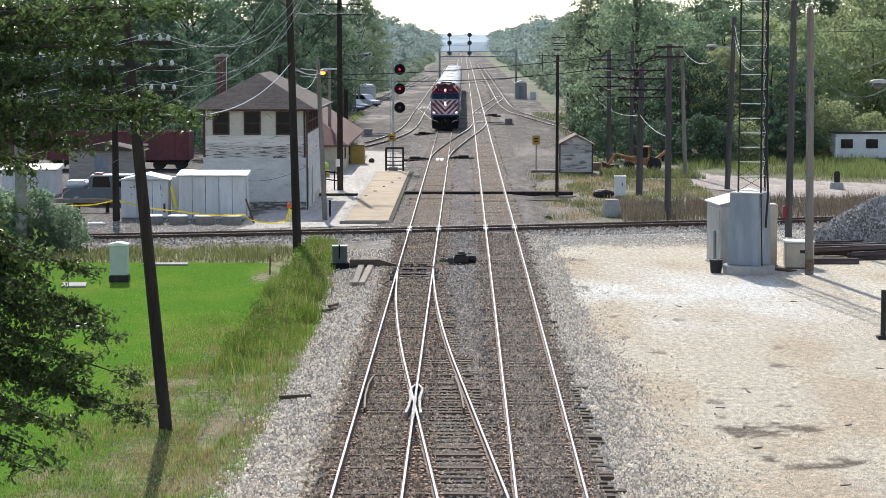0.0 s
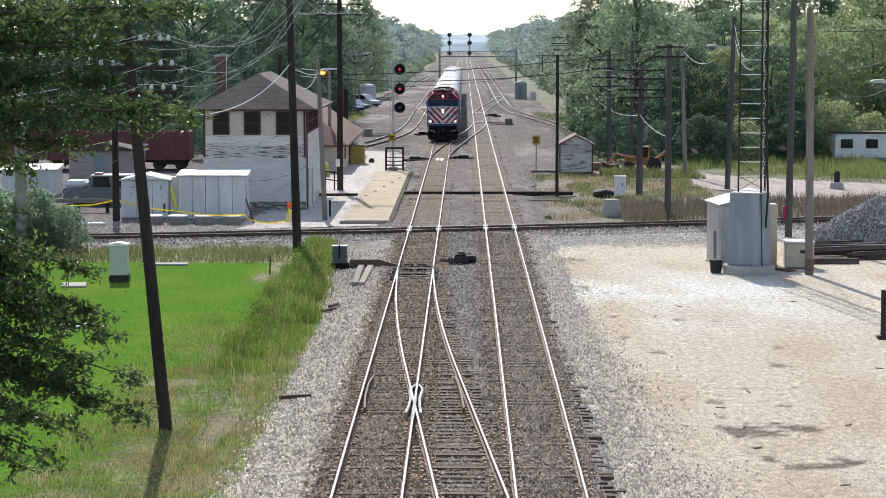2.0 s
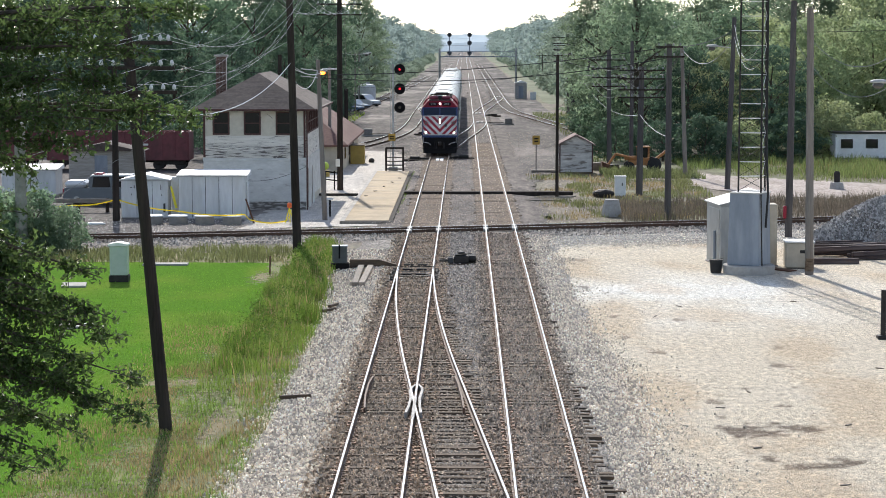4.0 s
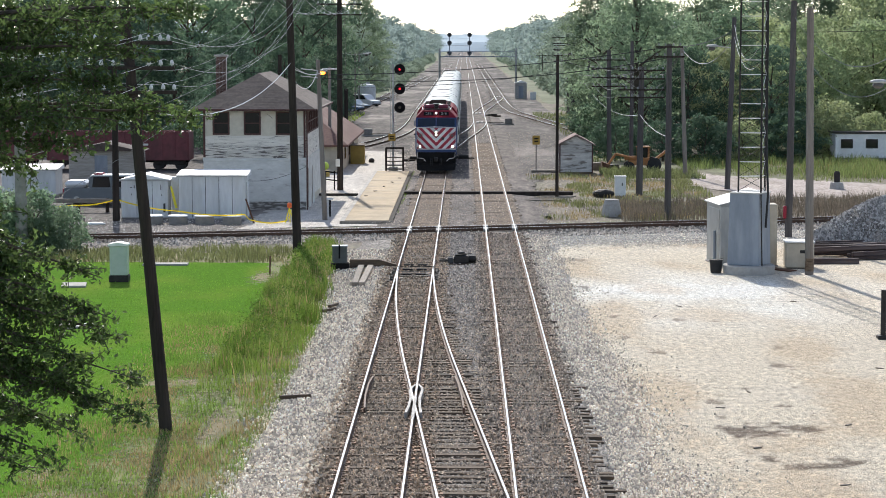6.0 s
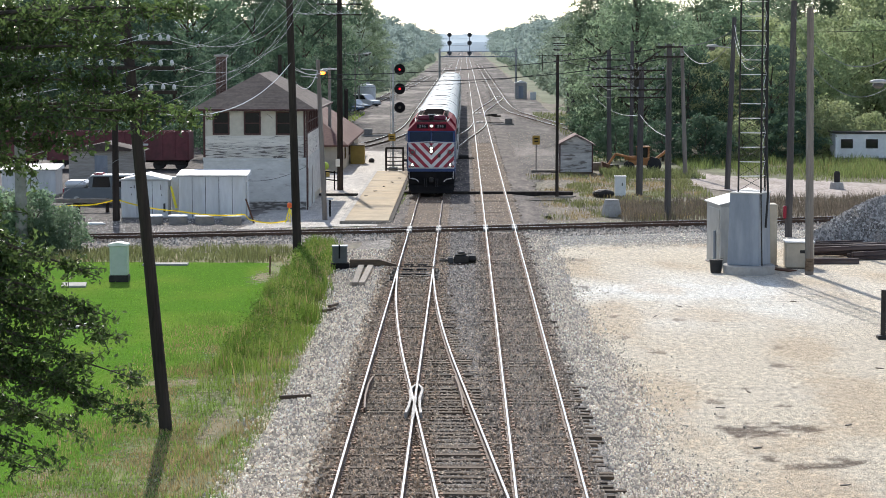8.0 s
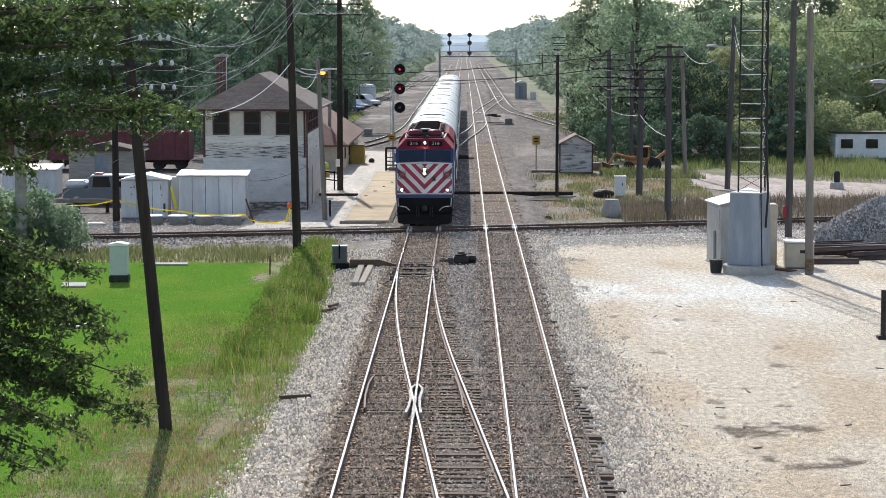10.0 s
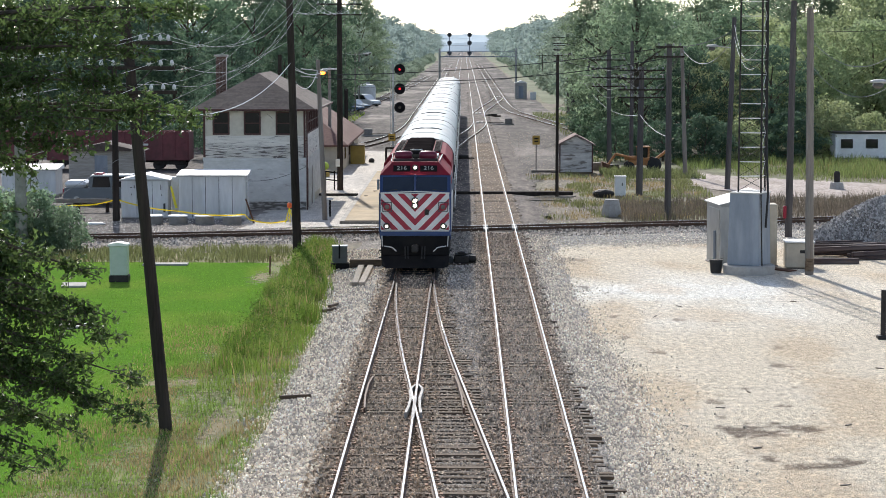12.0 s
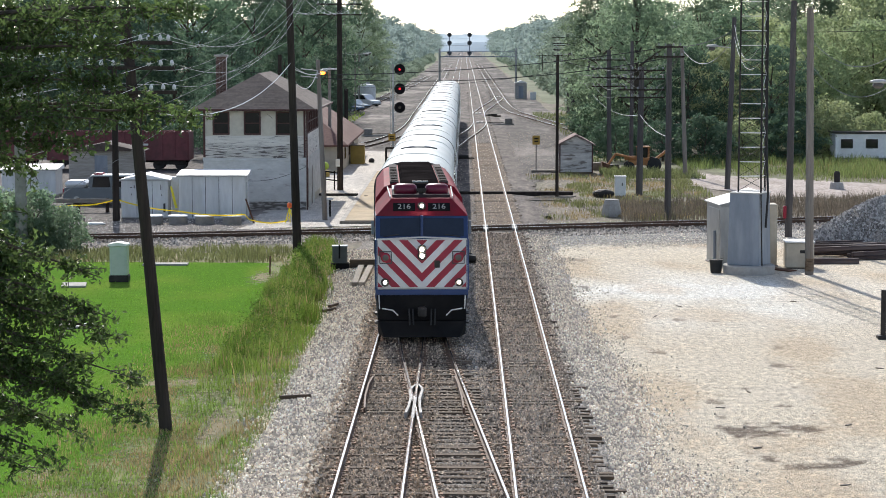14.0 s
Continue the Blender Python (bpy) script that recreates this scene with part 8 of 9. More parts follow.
def build_wires():
    def w(p0, p1, sag, r=0.012, m=None, lab="thin dark overhead wire"):
        one("overhead_wire", wire_bm(p0, p1, sag, r, 20), m or WIRE, lab, "wire", group="overhead wires")
    # across the tracks
    w((-8.1, 121.6, 8.05), (11.4, 122.5, 9.6), 0.35, 0.022, lab="thick dark cable spanning the tracks")
    w((-8.1, 121.6, 7.9), (11.4, 122.5, 9.0), 0.62, 0.022, lab="thick dark cable spanning the tracks")
    w((11.4, 122.5, 9.6), (17.9, 147.4, 10.6), 0.3, 0.02)
    w((17.9, 147.4, 10.6), (40, 152, 11.5), 0.4, 0.02)
    w((-8.28, 146, 6.9), (5.9, 139.3, 8.0), 0.35, 0.014)
    w((5.9, 139.3, 8.7), (11.3, 141.4, 8.0), 0.15, 0.014)
    w((-8.28, 146, 8.0), (-20, 150, 8.2), 0.3, 0.014)
    # along the west side
    for z0, z1, o, sg in ((9.95, 12.0, 0.5, 1.2), (9.95, 12.0, 0.85, 1.2), (9.3, 12.0, 0.9, 1.6), (8.75, 11.9, 0.6, 1.5), (8.75, 11.9, -0.5, 1.4), (9.3, 12.0, -0.6, 1.5), (9.95, 12.0, -0.9, 1.3)):
        w((-8.45 + o, 55.23, z0 + 0.2), (-8.2 + o, 102.8, z1 + 0.2), sg, 0.005, WIREPALE, "thin pale telegraph wire")
        w((-8.2 + o, 102.8, z1 + 0.2), (-8.28 + o * 1.3, 145.8, 12.5), 0.9, 0.007, WIREPALE, "thin pale telegraph wire")
        w((-8.45 + o, 55.23, z0 + 0.2), (-9.5 + o, 8, z0 + 0.8), 0.8, 0.005, WIREPALE, "thin pale telegraph wire")
    w((-8.35, 55.4, 8.25), (-8.15, 103, 8.9), 1.0, 0.022, WIREPALE, "pale insulated cable sagging between poles")
    w((-8.15, 103, 8.9), (-7.9, 121.6, 8.2), 0.3, 0.02, WIREPALE, "pale insulated cable sagging between poles")
    w((-8.15, 103, 8.5), (-8.1, 121.6, 8.3), 0.9, 0.018, WIREPALE, "pale insulated cable sagging between poles")
    w((-8.12, 103, 8.7), (-10.42, 169.6, 7.8), 0.4, 0.02, WIREPALE, "pale insulated cable sagging between poles")
    w((-8.1, 103, 10.5), (-22, 119, 1.6), 0.4, 0.012, WIREPALE, "thin pale service wire")
    w((-8.1, 103, 10.0), (-30, 140, 2.0), 0.6, 0.012, WIREPALE, "thin pale service wire")
    w((-12.0, 121.3, 2.2), (-8.9, 123.2, 2.9), 0.25, 0.012)
    for y0 in (-0.35, 0.35):
        w((-8.28 + y0, 146, 12.6), (-11.2, 208, 5.2), 1.0, 0.014)
    # along the east side
    for i, (z0, z1) in enumerate(((9.6, 8.2), (9.1, 7.6), (9.1, 6.9), (9.6, 6.4))):
        for s in (-0.7, 0.6):
            w((11.4 + s, 122.4, z0 + 0.2), (11.4 + 1.9 * s, 141.3, z1 + 0.2), 0.4, 0.014)
            w((11.4 + 1.9 * s, 141.3, z1 + 0.2), (11.55 + 1.8 * s, 175.9, 8.5 - 0.7 * i + 0.2), 0.7, 0.012)
            w((11.55 + 1.8 * s, 175.9, 8.6 - 0.7 * i), (12.4 + 2.2 * s, 262, 10.4 - 0.7 * i), 1.0, 0.012)
            w((12.4 + 2.2 * s, 262, 10.4 - 0.7 * i), (13.75 + 2.2 * s, 291, 10.1 - 0.7 * i), 0.4, 0.012)
    w((11.4, 141.3, 5.2), (12.3, 262, 9.9), 2.6, 0.016, WIREPALE, "pale insulated cable along the pole line")
    w((11.4, 122.4, 4.6), (11.3, 141.3, 5.2), 0.25, 0.02, WIREPALE, "pale insulated cable along the pole line")
    w((16.0, 161.5, 9.3), (18.0, 147.4, 10.2), 1.4, 0.025, WIREPALE, "pale cable looping between poles")
    w((18.05, 147.3, 11.0), (12.5, 94, 9.6), 1.2, 0.012, WIREPALE, "pale cable looping to the radio mast")
    w((18.05, 147.3, 10.2), (12.6, 94, 9.0), 1.0, 0.012, WIREPALE, "pale cable looping to the radio mast")
    w((16.6, 111.2, 10.1), (22.8, 108, 10.1), 2.95, 0.018, WIREPALE, "pale cable looping away from a tall pole")
    w((16.6, 111.2, 11.2), (22.6, 108, 11.0), 2.45, 0.018, WIREPALE, "pale cable looping away from a tall pole")


# ---- plants and stones ----
def build_near_tree():
    """The tree beside the overpass, whose branches hang over the lawn."""
    rng = np.random.default_rng(77)
    T = thing("overhanging_tree", "leafy elm tree with drooping branches over the lawn", "tree")
    wood = bmesh.new()
    trunk = [Vector(p) for p in ((-9.6, 30.5, -0.1), (-9.5, 30.4, 3.0), (-9.2, 30.2, 6.0), (-8.9, 30.3, 9.0), (-8.8, 30.2, 12.0))]
    for i, (a, b) in enumerate(zip(trunk, trunk[1:])):
        tube(a, b, 0.34 - 0.06 * i, 0.28 - 0.06 * i, 12, wood)
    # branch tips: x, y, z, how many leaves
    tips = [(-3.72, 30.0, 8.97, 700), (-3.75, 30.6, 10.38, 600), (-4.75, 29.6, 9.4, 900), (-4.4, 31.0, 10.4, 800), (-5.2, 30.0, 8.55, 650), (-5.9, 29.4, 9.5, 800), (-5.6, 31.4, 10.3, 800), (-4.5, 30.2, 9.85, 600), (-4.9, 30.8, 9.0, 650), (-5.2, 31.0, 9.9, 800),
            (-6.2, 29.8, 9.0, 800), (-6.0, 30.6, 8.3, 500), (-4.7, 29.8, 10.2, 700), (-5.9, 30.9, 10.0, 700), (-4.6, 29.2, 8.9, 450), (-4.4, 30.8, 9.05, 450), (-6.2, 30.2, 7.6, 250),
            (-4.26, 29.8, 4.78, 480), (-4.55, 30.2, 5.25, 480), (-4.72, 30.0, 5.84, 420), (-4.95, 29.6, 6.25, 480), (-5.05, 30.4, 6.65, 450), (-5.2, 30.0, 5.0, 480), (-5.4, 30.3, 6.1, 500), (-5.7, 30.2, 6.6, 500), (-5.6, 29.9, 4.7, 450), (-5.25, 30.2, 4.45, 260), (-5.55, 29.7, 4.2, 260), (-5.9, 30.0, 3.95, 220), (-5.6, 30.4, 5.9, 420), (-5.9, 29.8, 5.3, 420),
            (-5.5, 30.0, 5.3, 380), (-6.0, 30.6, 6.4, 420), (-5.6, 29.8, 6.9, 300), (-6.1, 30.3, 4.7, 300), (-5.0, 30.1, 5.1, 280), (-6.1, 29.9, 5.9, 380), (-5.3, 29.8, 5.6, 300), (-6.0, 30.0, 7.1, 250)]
    pts = []
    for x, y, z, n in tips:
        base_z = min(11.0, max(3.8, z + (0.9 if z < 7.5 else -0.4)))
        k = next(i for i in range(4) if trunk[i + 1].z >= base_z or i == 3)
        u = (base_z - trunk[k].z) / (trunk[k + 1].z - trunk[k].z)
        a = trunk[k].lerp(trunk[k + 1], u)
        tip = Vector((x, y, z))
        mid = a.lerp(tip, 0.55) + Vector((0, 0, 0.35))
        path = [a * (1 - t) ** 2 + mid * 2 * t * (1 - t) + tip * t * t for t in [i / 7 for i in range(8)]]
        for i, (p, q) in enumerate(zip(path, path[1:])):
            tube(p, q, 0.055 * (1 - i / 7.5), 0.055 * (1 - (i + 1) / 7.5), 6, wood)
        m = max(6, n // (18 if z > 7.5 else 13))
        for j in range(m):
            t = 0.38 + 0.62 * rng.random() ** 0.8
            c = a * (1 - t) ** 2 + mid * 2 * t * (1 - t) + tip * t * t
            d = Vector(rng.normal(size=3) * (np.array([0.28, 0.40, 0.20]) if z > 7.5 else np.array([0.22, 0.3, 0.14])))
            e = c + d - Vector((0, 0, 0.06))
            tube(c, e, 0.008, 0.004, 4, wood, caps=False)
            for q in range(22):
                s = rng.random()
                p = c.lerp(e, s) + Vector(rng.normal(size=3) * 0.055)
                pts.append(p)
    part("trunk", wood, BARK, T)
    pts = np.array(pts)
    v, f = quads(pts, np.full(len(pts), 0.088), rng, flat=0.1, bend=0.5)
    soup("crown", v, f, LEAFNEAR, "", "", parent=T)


def scatter(n, x0, x1, y0, y1, rng, keep=None):
    p = np.stack([rng.uniform(x0, x1, n), rng.uniform(y0, y1, n)], 1)
    if keep is not None:
        p = p[keep(p[:, 0], p[:, 1])]
    return p


def soft_patches(p, scale, even, rng, swing=1.5):
    """Keep points at random, more of them where a slow noise is high."""
    odds = np.array([even + swing * noise.noise((a * scale, b * scale * 0.6, 17.0)) for a, b in p])
    return p[rng.random(len(p)) < odds]


def patchy(x, y, scale, lo):
    return np.array([noise.noise((a * scale, b * scale, 0.0)) > lo for a, b in zip(x, y)])


def build_grass():
    rng = np.random.default_rng(5)

    def sward(name, p, h, mat_, lab, width=0.02, lean=0.35, uneven=0.6):
        v, f = blades(p, 0.0, h, rng, width, lean, uneven)
        soup(name, v, f, mat_, lab, "grass")
    # tall weeds between lawn and ballast
    edge = lambda y: -5.3 - np.clip((y - 78) / 22, 0, 1) * 0.9
    keep = lambda x, y: (x < edge(y) + rng.normal(0, 0.2, len(x))) & (rng.random(len(x)) < np.clip((y - 60) / 25, 0.03, 1))
    p = scatter(46000, -7.7, -5.0, 58, 106, rng, keep)
    p = p[patchy(p[:, 0], p[:, 1], 0.6, -0.22)]
    k = patchy(p[:, 0] + 9, p[:, 1] * 0.6, 0.9, 0.0)
    sward("tall_weeds", p[k], 0.5, WEED, "tall green weeds beside the ballast", 0.011)
    sward("tall_weeds", p[~k], 0.42, WEEDDEEP, "darker green weeds beside the ballast", 0.013)
    # leafy weeds among the grass
    c = scatter(900, -7.7, -5.6, 66, 104, rng, keep)
    pts = np.concatenate([np.repeat(c, 14, 0) + rng.normal(0, 0.09, (len(c) * 14, 2)), rng.uniform(0.05, 0.62, (len(c) * 14, 1))], 1)
    v, f = quads(pts, np.full(len(pts), 0.085), rng, flat=0.4)
    soup("leafy_weeds", v, f, WEEDDEEP, "leafy weeds among tall grass", "weeds")
    p = scatter(2500, -7.6, -5.2, 62, 104, rng, keep)
    sward("dry_weeds", p, 0.6, WEEDDRY, "dry brown weed stems among the green", 0.010)
    p = soft_patches(scatter(34000, -10.6, -5.1, 44, 76, rng, lambda x, y: x > -10.6 + rng.exponential(1.1, len(x))), 0.5, 0.58, rng)
    worn = lambda p: p[(np.minimum(((p[:, 0] + 6.4) / 0.42) ** 2 + ((p[:, 1] - 56) / 3.2) ** 2, ((p[:, 0] + 8.6) / 1.0) ** 2 + ((p[:, 1] - 63.2) / 1.0) ** 2) > 1) | (rng.random(len(p)) < 0.15)]
    p = worn(p)
    sward("dry_grass", p, 0.12, WEEDDRY, "short dry grass on the verge", 0.009, uneven=0.4)
    p = soft_patches(scatter(34000, -10.5, -5.1, 44, 80, rng, lambda x, y: x > -10.5 + rng.exponential(1.0, len(x))) , 0.7, 0.62, rng)
    p = worn(p)
    sward("verge_grass", p, 0.14, WEED, "short green grass on the verge", 0.009, uneven=0.4)
    # short blades of the mown lawn
    p = scatter(76000, -16.5, -6.2, 44, 98, rng, lambda x, y: x < -6.2 - rng.exponential(0.9, len(x)))
    p = p[rng.random(len(p)) < np.clip((112 - p[:, 1]) / 60, 0.2, 1)]
    p = worn(p)
    n = len(p)
    t = rng.uniform(0, 6.28, n)
    w = np.stack([np.cos(t), np.sin(t)], 1) * rng.uniform(0.006, 0.013, (n, 1))
    lean = rng.normal(0, 0.018, (n, 2))
    up = rng.uniform(0.03, 0.075, (n, 1))
    at = lambda q, z: np.concatenate([q, z + 0.0 * up], 1)
    soup("lawn_grass", np.stack([at(p - w, 0.003), at(p + w, 0.003), at(p + lean, up)], 1).reshape(-1, 3), np.arange(3 * n).reshape(-1, 3), LAWNBLADE, "short mown grass blades of the lawn", "grass")
    # behind the lawn, before the crossing track
    p = scatter(6000, -22, -8.0, 98, 105.5, rng)
    p = p[p[:, 1] < 105 + 0.28 * (p[:, 0] + 8) * 0.35]
    sward("rough_grass", p, 0.3, MEADOW, "rough grass along the crossing ballast")
    # east side
    p = scatter(20000, 4.2, 16, 121, 163, rng, lambda x, y: y > cross_y(x) + 4.5)
    p = p[patchy(p[:, 0], p[:, 1], 0.25, -0.15) & (p[:, 0] > 4.6 + rng.exponential(1.0, len(p)) + np.array([1.2 * noise.noise((0.0, b * 0.2, 3.0)) for b in p[:, 1]]))]
    k = patchy(p[:, 0], p[:, 1] * 0.6, 0.35, 0.0)
    sward("meadow_grass", p[k], 0.26, MEADOW, "green grass round the poles", 0.018)
    sward("dry_grass", p[~k], 0.20, WEEDDRY, "dry straw-coloured grass round the poles", 0.014)
    p = scatter(16000, 8.8, 26, 120, 141, rng, lambda x, y: (y > cross_y(x) + 3.6) & (y < cross_y(x) + 17))
    sward("reddish_grass", p, 0.55, WEEDRED, "tall reddish dry grass along the crossing track", 0.014)
    p = scatter(30000, 17, 48, 141, 184, rng, lambda x, y: y > np.maximum(170 - (x - 17) * 1.0, 153))
    p = p[patchy(p[:, 0], p[:, 1], 0.18, -0.4)]
    sward("meadow_grass", p, 0.6, MEADOWGREEN, "tall bright green meadow grass before the woods", 0.022)
    p = scatter(14000, 20, 48, 134, 168, rng, lambda x, y: (y > 150 + 90 / (x - 8)) | (y < 126))
    p = p[patchy(p[:, 0], p[:, 1], 0.2, -0.2)]
    sward("low_meadow", p, 0.24, MEADOW, "low meadow grass beside the dirt road", 0.02)
    p = scatter(2600, 10.2, 17.5, 158, 166.5, rng)
    sward("rank_weeds", p, 0.45, MEADOW, "rank weeds before the parked machine", 0.03)
    p = scatter(2600, 20, 48, 140, 175, rng, lambda x, y: y > np.maximum(172 - (x - 17) * 1.0, 155))
    sward("dry_meadow", p, 0.7, WEEDDRY, "dry stems in the meadow", 0.012)
    p = scatter(7000, 5.5, 16, 180, 300, rng, lambda x, y: x > 9 + (y < 270) * 1.5)
    sward("lineside_grass", p, 0.4, MEADOW, "grass at the foot of the pole line", 0.035)
    p = scatter(6000, -20, -11, 195, 300, rng, lambda x, y: (x < -13.5) & (y > 215))
    sward("yard_grass", p, 0.3, WEED, "short grass in the far yard", 0.06)
    p = scatter(160, -3.9, -3.72, 125, 165, rng)
    sward("platform_weeds", p, 0.2, WEED, "weeds growing along the platform edge", 0.02)
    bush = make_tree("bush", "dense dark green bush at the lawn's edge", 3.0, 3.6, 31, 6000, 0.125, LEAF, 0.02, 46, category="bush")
    bush.matrix_basis = pose(-20.3, 102.6, 0)
    for x, y, s in ((-18.9, 103.4, 0.72), (-22.2, 101.5, 1.05), (-19.6, 101.6, 0.6), (-21.5, 103.5, 0.95)):
        scaled_copy(bush, x, y, 0, 70 * s, s)


def build_stones():
    rng = np.random.default_rng(9)

    def bank(n, x0, x1, y0, y1, z, size, material, name, lab, near_pow=1.0, keep=None, shape=stones):
        x = rng.uniform(x0, x1, n)
        y = y0 + (y1 - y0) * rng.random(n) ** near_pow
        if keep is not None:
            k = keep(x, y)
            x, y = x[k], y[k]
        zz = z(x, y)
        v, f = shape(np.stack([x, y, zz], 1), np.full(len(x), size), rng)
        soup(name, v, f, material, lab, "gravel")

    def bed_z(x, y):
        l, r = (LX + RX) / 2 - 3.55, (LX + RX) / 2 + 3.25
        d = np.maximum(np.maximum(l - x, x - r), 0)
        return np.maximum(0.074 - d * 0.061, -0.005)
    crib = lambda x, y: (np.abs((y + 0.25) % 0.5 - 0.25) > 0.10) | (rng.random(len(y)) < 0.62)
    rim = lambda y: 4.25 + np.clip((80 - y) / 32, 0, 1) * 0.85 + np.array([0.5 * noise.noise((b * 0.3, 0.5, 0.0)) + 0.2 * noise.noise((b * 1.1, 3.5, 0.0)) for b in y])
    lot_z = lambda x, y: np.array([lot_height(a, b) for a, b in zip(x, y)])
    bank(27000, -6.1, -3.3, 44, 104, bed_z, 0.088, STONE, "ballast_stones", "pale angular ballast stones on the shoulder", 1.5, keep=lambda x, y: x > -5.2 - np.abs(rng.normal(0, 0.3, len(x))), shape=chunks)
    bank(45000, 3.0, 6.6, 44, 112, lambda x, y: np.maximum(bed_z(x, y), 0.004), 0.078, STONE, "ballast_stones", "grey ballast stones on the shoulder", 1.5, keep=lambda x, y: (x < rim(y) + rng.exponential(0.16, len(x))) & (x > 3.05 + np.clip((66 - y) / 10, 0, 1) * 0.35 + rng.normal(0, 0.06, len(x))), shape=chunks)
    bank(16000, 4.2, 8.5, 44, 108, lot_z, 0.055, STONE, "scattered_ballast", "scattered ballast stones at the lot's edge", 1.4, keep=lambda x, y: x < rim(y) + rng.exponential(0.55, len(x)), shape=chunks)
    bank(9000, -0.9, 0.7, 56, 112, bed_z, 0.085, STONEGREY, "ballast_stones", "grey ballast stones between the tracks", 1.3, keep=lambda x, y: (x > np.array([LX + div_off(v) for v in y]) + 1.2 + rng.uniform(-0.25, 0.3, len(x))) & (rng.random(len(x)) < np.clip((y - 54) / 40, 0.05, 1)), shape=chunks)
    bank(20000, LX - 1.5, LX + 1.4, 44, 112, lambda x, y: 0.110 + rng.uniform(-0.01, 0.026, len(x)), 0.068, STONEBROWN, "ballast_stones", "brown stained stones between ties", 1.4, keep=crib, shape=chunks)
    bank(12000, LX + 1.3, 0.7, 44, 96, lambda x, y: 0.10 + rng.uniform(-0.01, 0.02, len(x)), 0.075, STONEBROWN, "ballast_stones", "brown stained stones between ties", 1.0, keep=lambda x, y: rng.random(len(x)) < np.clip((100 - y) / 40, 0, 1))
    bank(20000, RX - 1.4, RX + 1.2, 44, 112, lambda x, y: 0.110 + rng.uniform(-0.01, 0.026, len(x)), 0.068, STONEMIX, "ballast_stones", "brown-grey stained stones between ties", 1.4, keep=crib, shape=chunks)
    bank(27000, 4.2, 16, 44, 100, lot_z, 0.045, LOTSTONE, "loose_gravel", "loose pebbles on the limestone lot", 1.5)
    bank(10000, -5.2, 9.0, 117, 240, lambda x, y: np.where((x > -5.0) & (x < 3.2), 0.132, 0.0), 0.09, STONEMIX, "yard_stones", "stained stones along the tracks beyond the crossing", 1.4)
    bank(30000, 3.6, 22, 100, 117, lambda x, y: 0.0 + 0 * x, 0.095, STONE, "spread_ballast", "ballast stones spread beside the crossing track", 0.6, keep=lambda x, y: (y > 106.5 + 0.22 * (x - 4) - rng.exponential(1.6, len(x))) & (y < cross_y(x) - 3))
    bank(5000, -26, -8, 108, 122, lambda x, y: 0.004 + 0 * x, 0.08, STONE, "spread_ballast", "pale stones round the sheds", 1.0, keep=lambda x, y: (y > cross_y(x) + 3))
    cx = rng.uniform(-24, 24, 13000)
    cx = cx[(np.abs(cx - LX) > 1.0) & (np.abs(cx - RX) > 1.0)]
    off = rng.uniform(-3.6, 3.6, len(cx))
    v, f = chunks(np.stack([cx, cross_y(cx) + off, np.where(np.abs(off) < 2.5, 0.10, 0.02)], 1), np.full(len(cx), 0.10), rng)
    soup("ballast_stones", v, f, STONEGREY, "grey stones of the crossing ballast", "gravel")
    # splinters of wood and clods on the lot
    for k in range(10):
        a, b = rng.uniform(4.6, 13), rng.uniform(48, 100)
        one("wood_splinter", box(-0.13, 0.13, -0.03, 0.03, 0, 0.03, bevel=0.008), PLANK, "dark splinter of wood on the lot", "splinter", pose(a, b, 0.002, 0, 0, rng.uniform(0, 180)), group="splinters on the lot")
    # heap of crushed stone
    H = thing("gravel_heap", "large heap of grey crushed stone", "gravel heap", pose(20.6, 107.3, 0))
    bm = bmesh.new()
    n, m = 28, 10
    rings = []
    for j in range(m + 1):
        u = j / m
        ring = []
        for i in range(n):
            a = 2 * math.pi * i / n
            r = (1 - u) * (3.7 + 0.5 * math.sin(2 * a + 1)) + 0.12
            z = 2.3 * (1 - (1 - u) ** 1.35) + 0.1 * noise.noise((math.cos(a) * 3 * (1 - u), math.sin(a) * 3 * (1 - u), u)) - 0.02
            ring.append(bm.verts.new((r * math.cos(a), r * 0.72 * math.sin(a), z if j else -0.05)))
        rings.append(ring)
    for a, b in zip(rings, rings[1:]):
        for i in range(n):
            bm.faces.new((a[i], a[(i + 1) % n], b[(i + 1) % n], b[i]))
    bm.faces.new(rings[-1])
    part("core", bm, BALLAST, H, smooth=True)
    u = rng.random(13000) ** 0.5
    a = rng.uniform(0, 6.283, 13000)
    r = u * (3.7 + 0.5 * np.sin(2 * a + 1))
    z = 2.3 * (1 - u ** 1.35) + 0.02
    v, f = chunks(np.stack([r * np.cos(a), r * 0.72 * np.sin(a), z + 0.02], 1), np.full(13000, 0.12), rng)
    soup("crushed_stone", v, f, HEAPSTONE, "", "", parent=H)["kind"] = "stuff"


LAWNBLADE = leaf_mat("lawn_blade", (0.13, 0.25, 0.035), (0.075, 0.165, 0.022), island=0.45, through_light=0.4, rough=0.9)
WEEDDEEP = leaf_mat("deep_weed", (0.105, 0.19, 0.038), (0.075, 0.145, 0.028), island=0.4, through_light=0.35)
WEEDRED = leaf_mat("reddish_weed", (0.15, 0.125, 0.10), (0.11, 0.095, 0.07), island=0.3, through_light=0.3)

build_ground()
build_tower()
build_depot()
build_sheds()
build_signal()
build_trees()
build_near_tree()
build_grass()
LOCO, COACHES, LOCO_WHEELS = build_train()
build_vehicles()
build_poles_west()
build_east()
build_switch()
build_wires()
build_stones()
build_tracks()


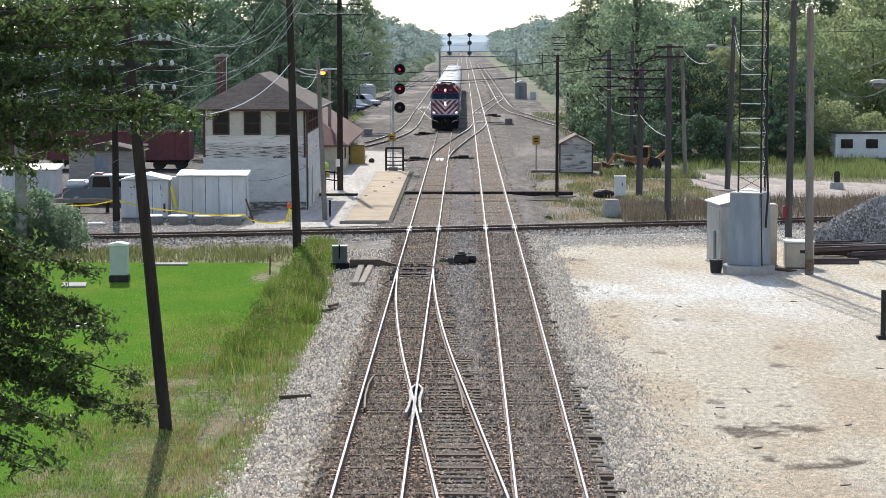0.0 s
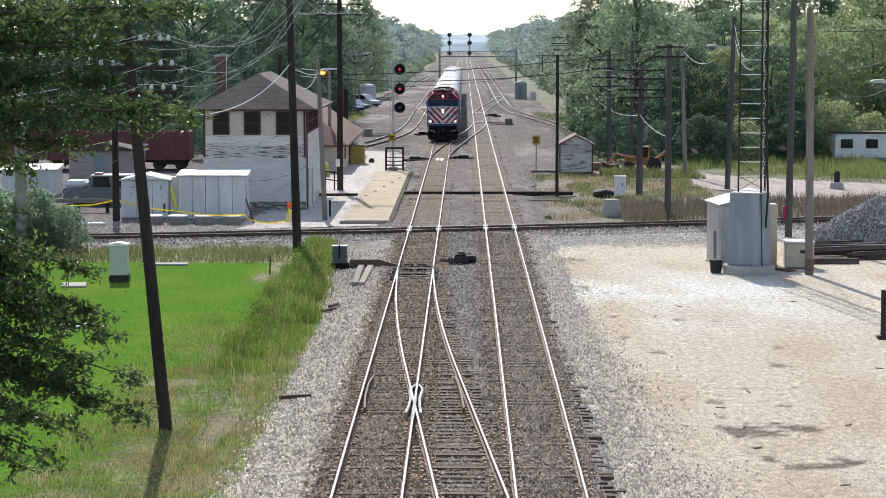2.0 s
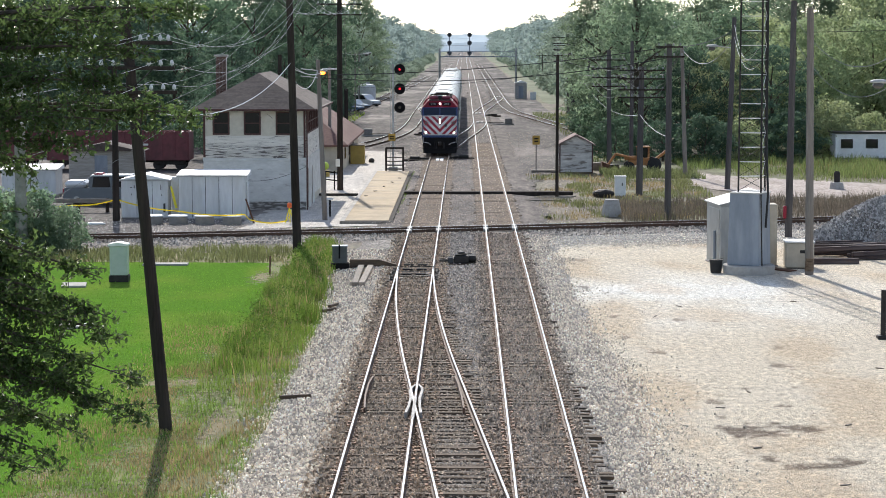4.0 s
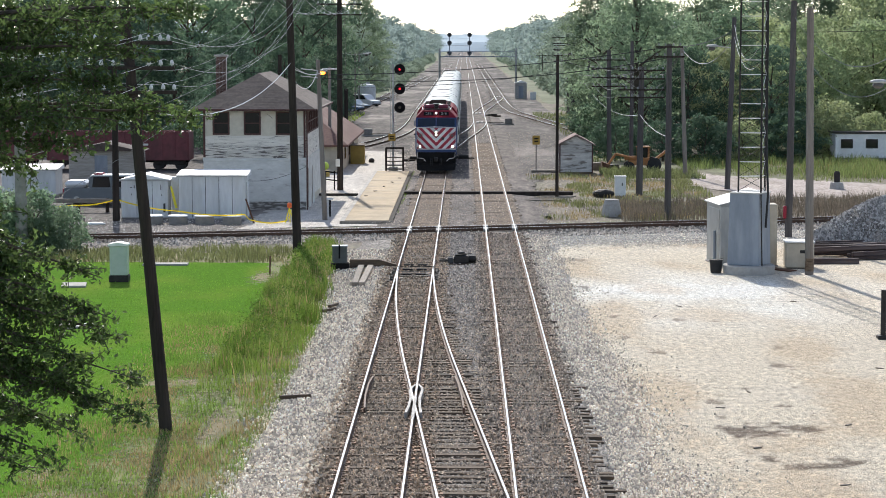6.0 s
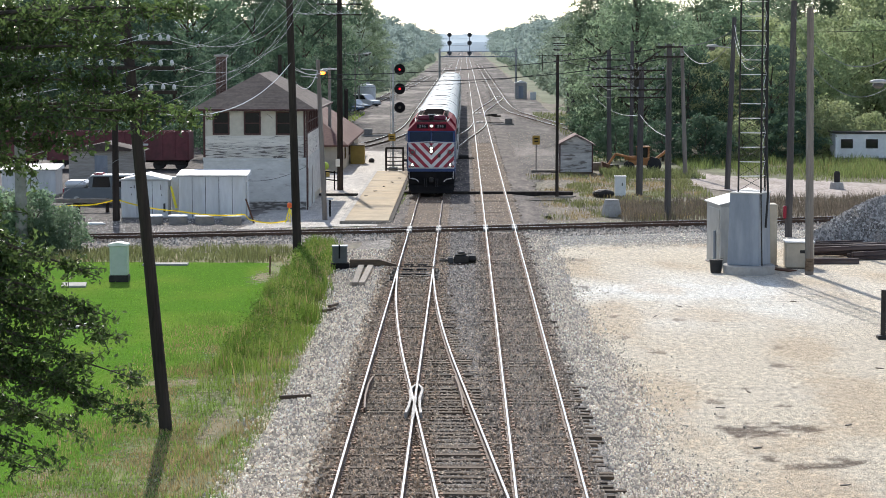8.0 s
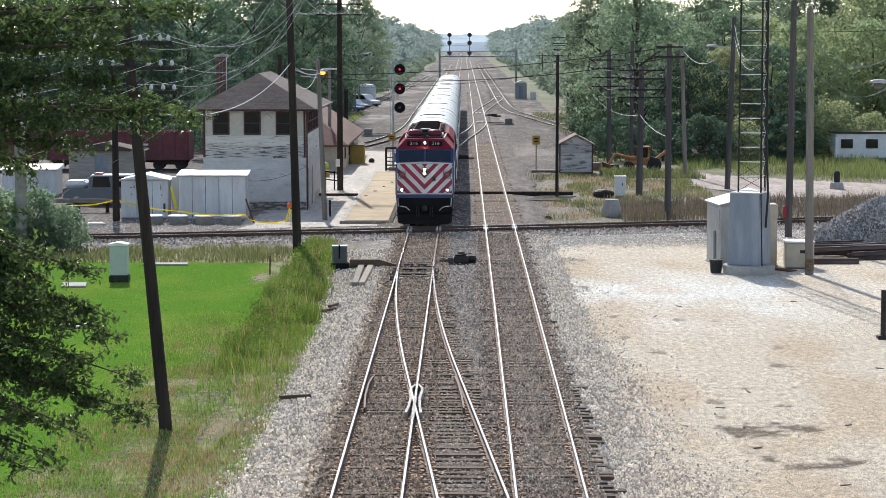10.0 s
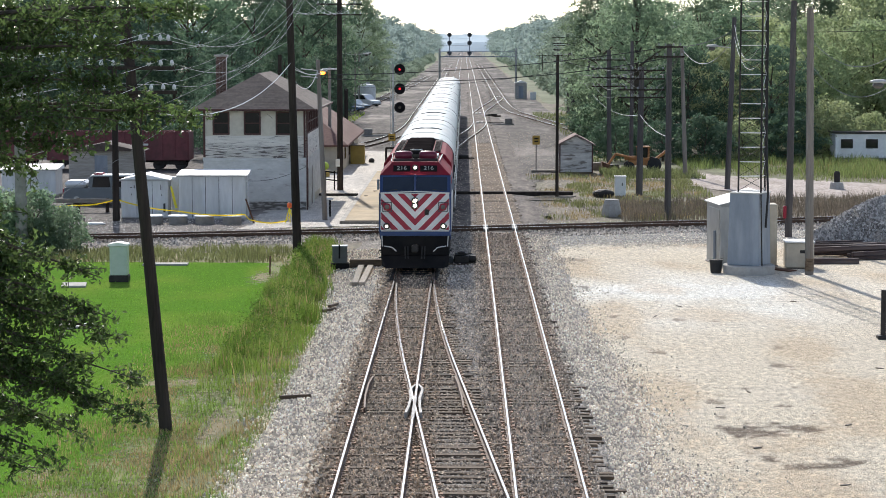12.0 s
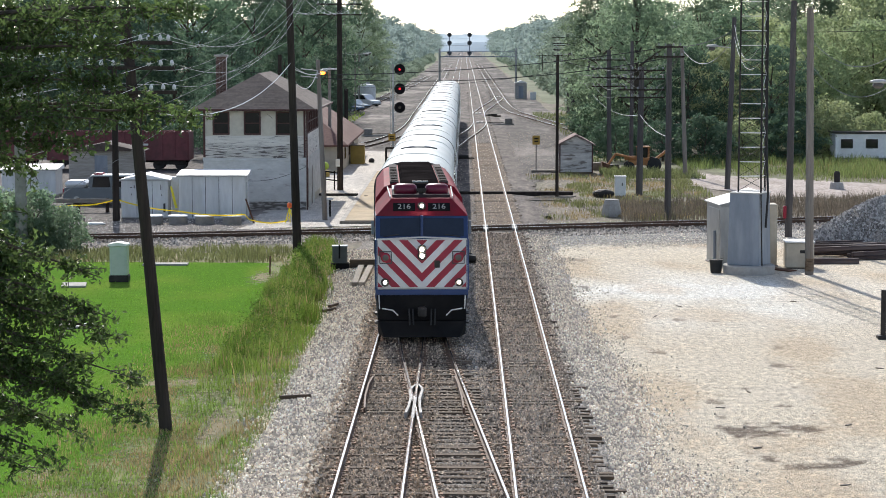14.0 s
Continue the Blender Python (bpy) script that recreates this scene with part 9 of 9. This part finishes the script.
def motions():
    times = [0.5 * i for i in range(29)]
    rows = []
    for t in times:
        c = front_y(t) + LOCO_L / 2
        rows.append((t, rigid(c - 5.03, c + 5.03)))
    walk(LOCO, rows)
    # wheels roll with the way that the train has gone
    for w in [o for v in (LOCO, *COACHES[:2]) for o in v.children if o.name.startswith("wheelset")]:
        y = w.location.y
        walk(w, [(k / 30, pose(0, y, 0.52, math.degrees((front_y(0) - front_y(k / 30)) / 0.52) % 360, 0, 0)) for k in range(421)])
    for i, c in enumerate(COACHES):
        rows = []
        for t in times:
            m = front_y(t) + LOCO_L + 0.2 + CAR_L * (i + 0.5)
            rows.append((t, rigid(m - 9.1, m + 9.1)))
        walk(c, rows)


motions()
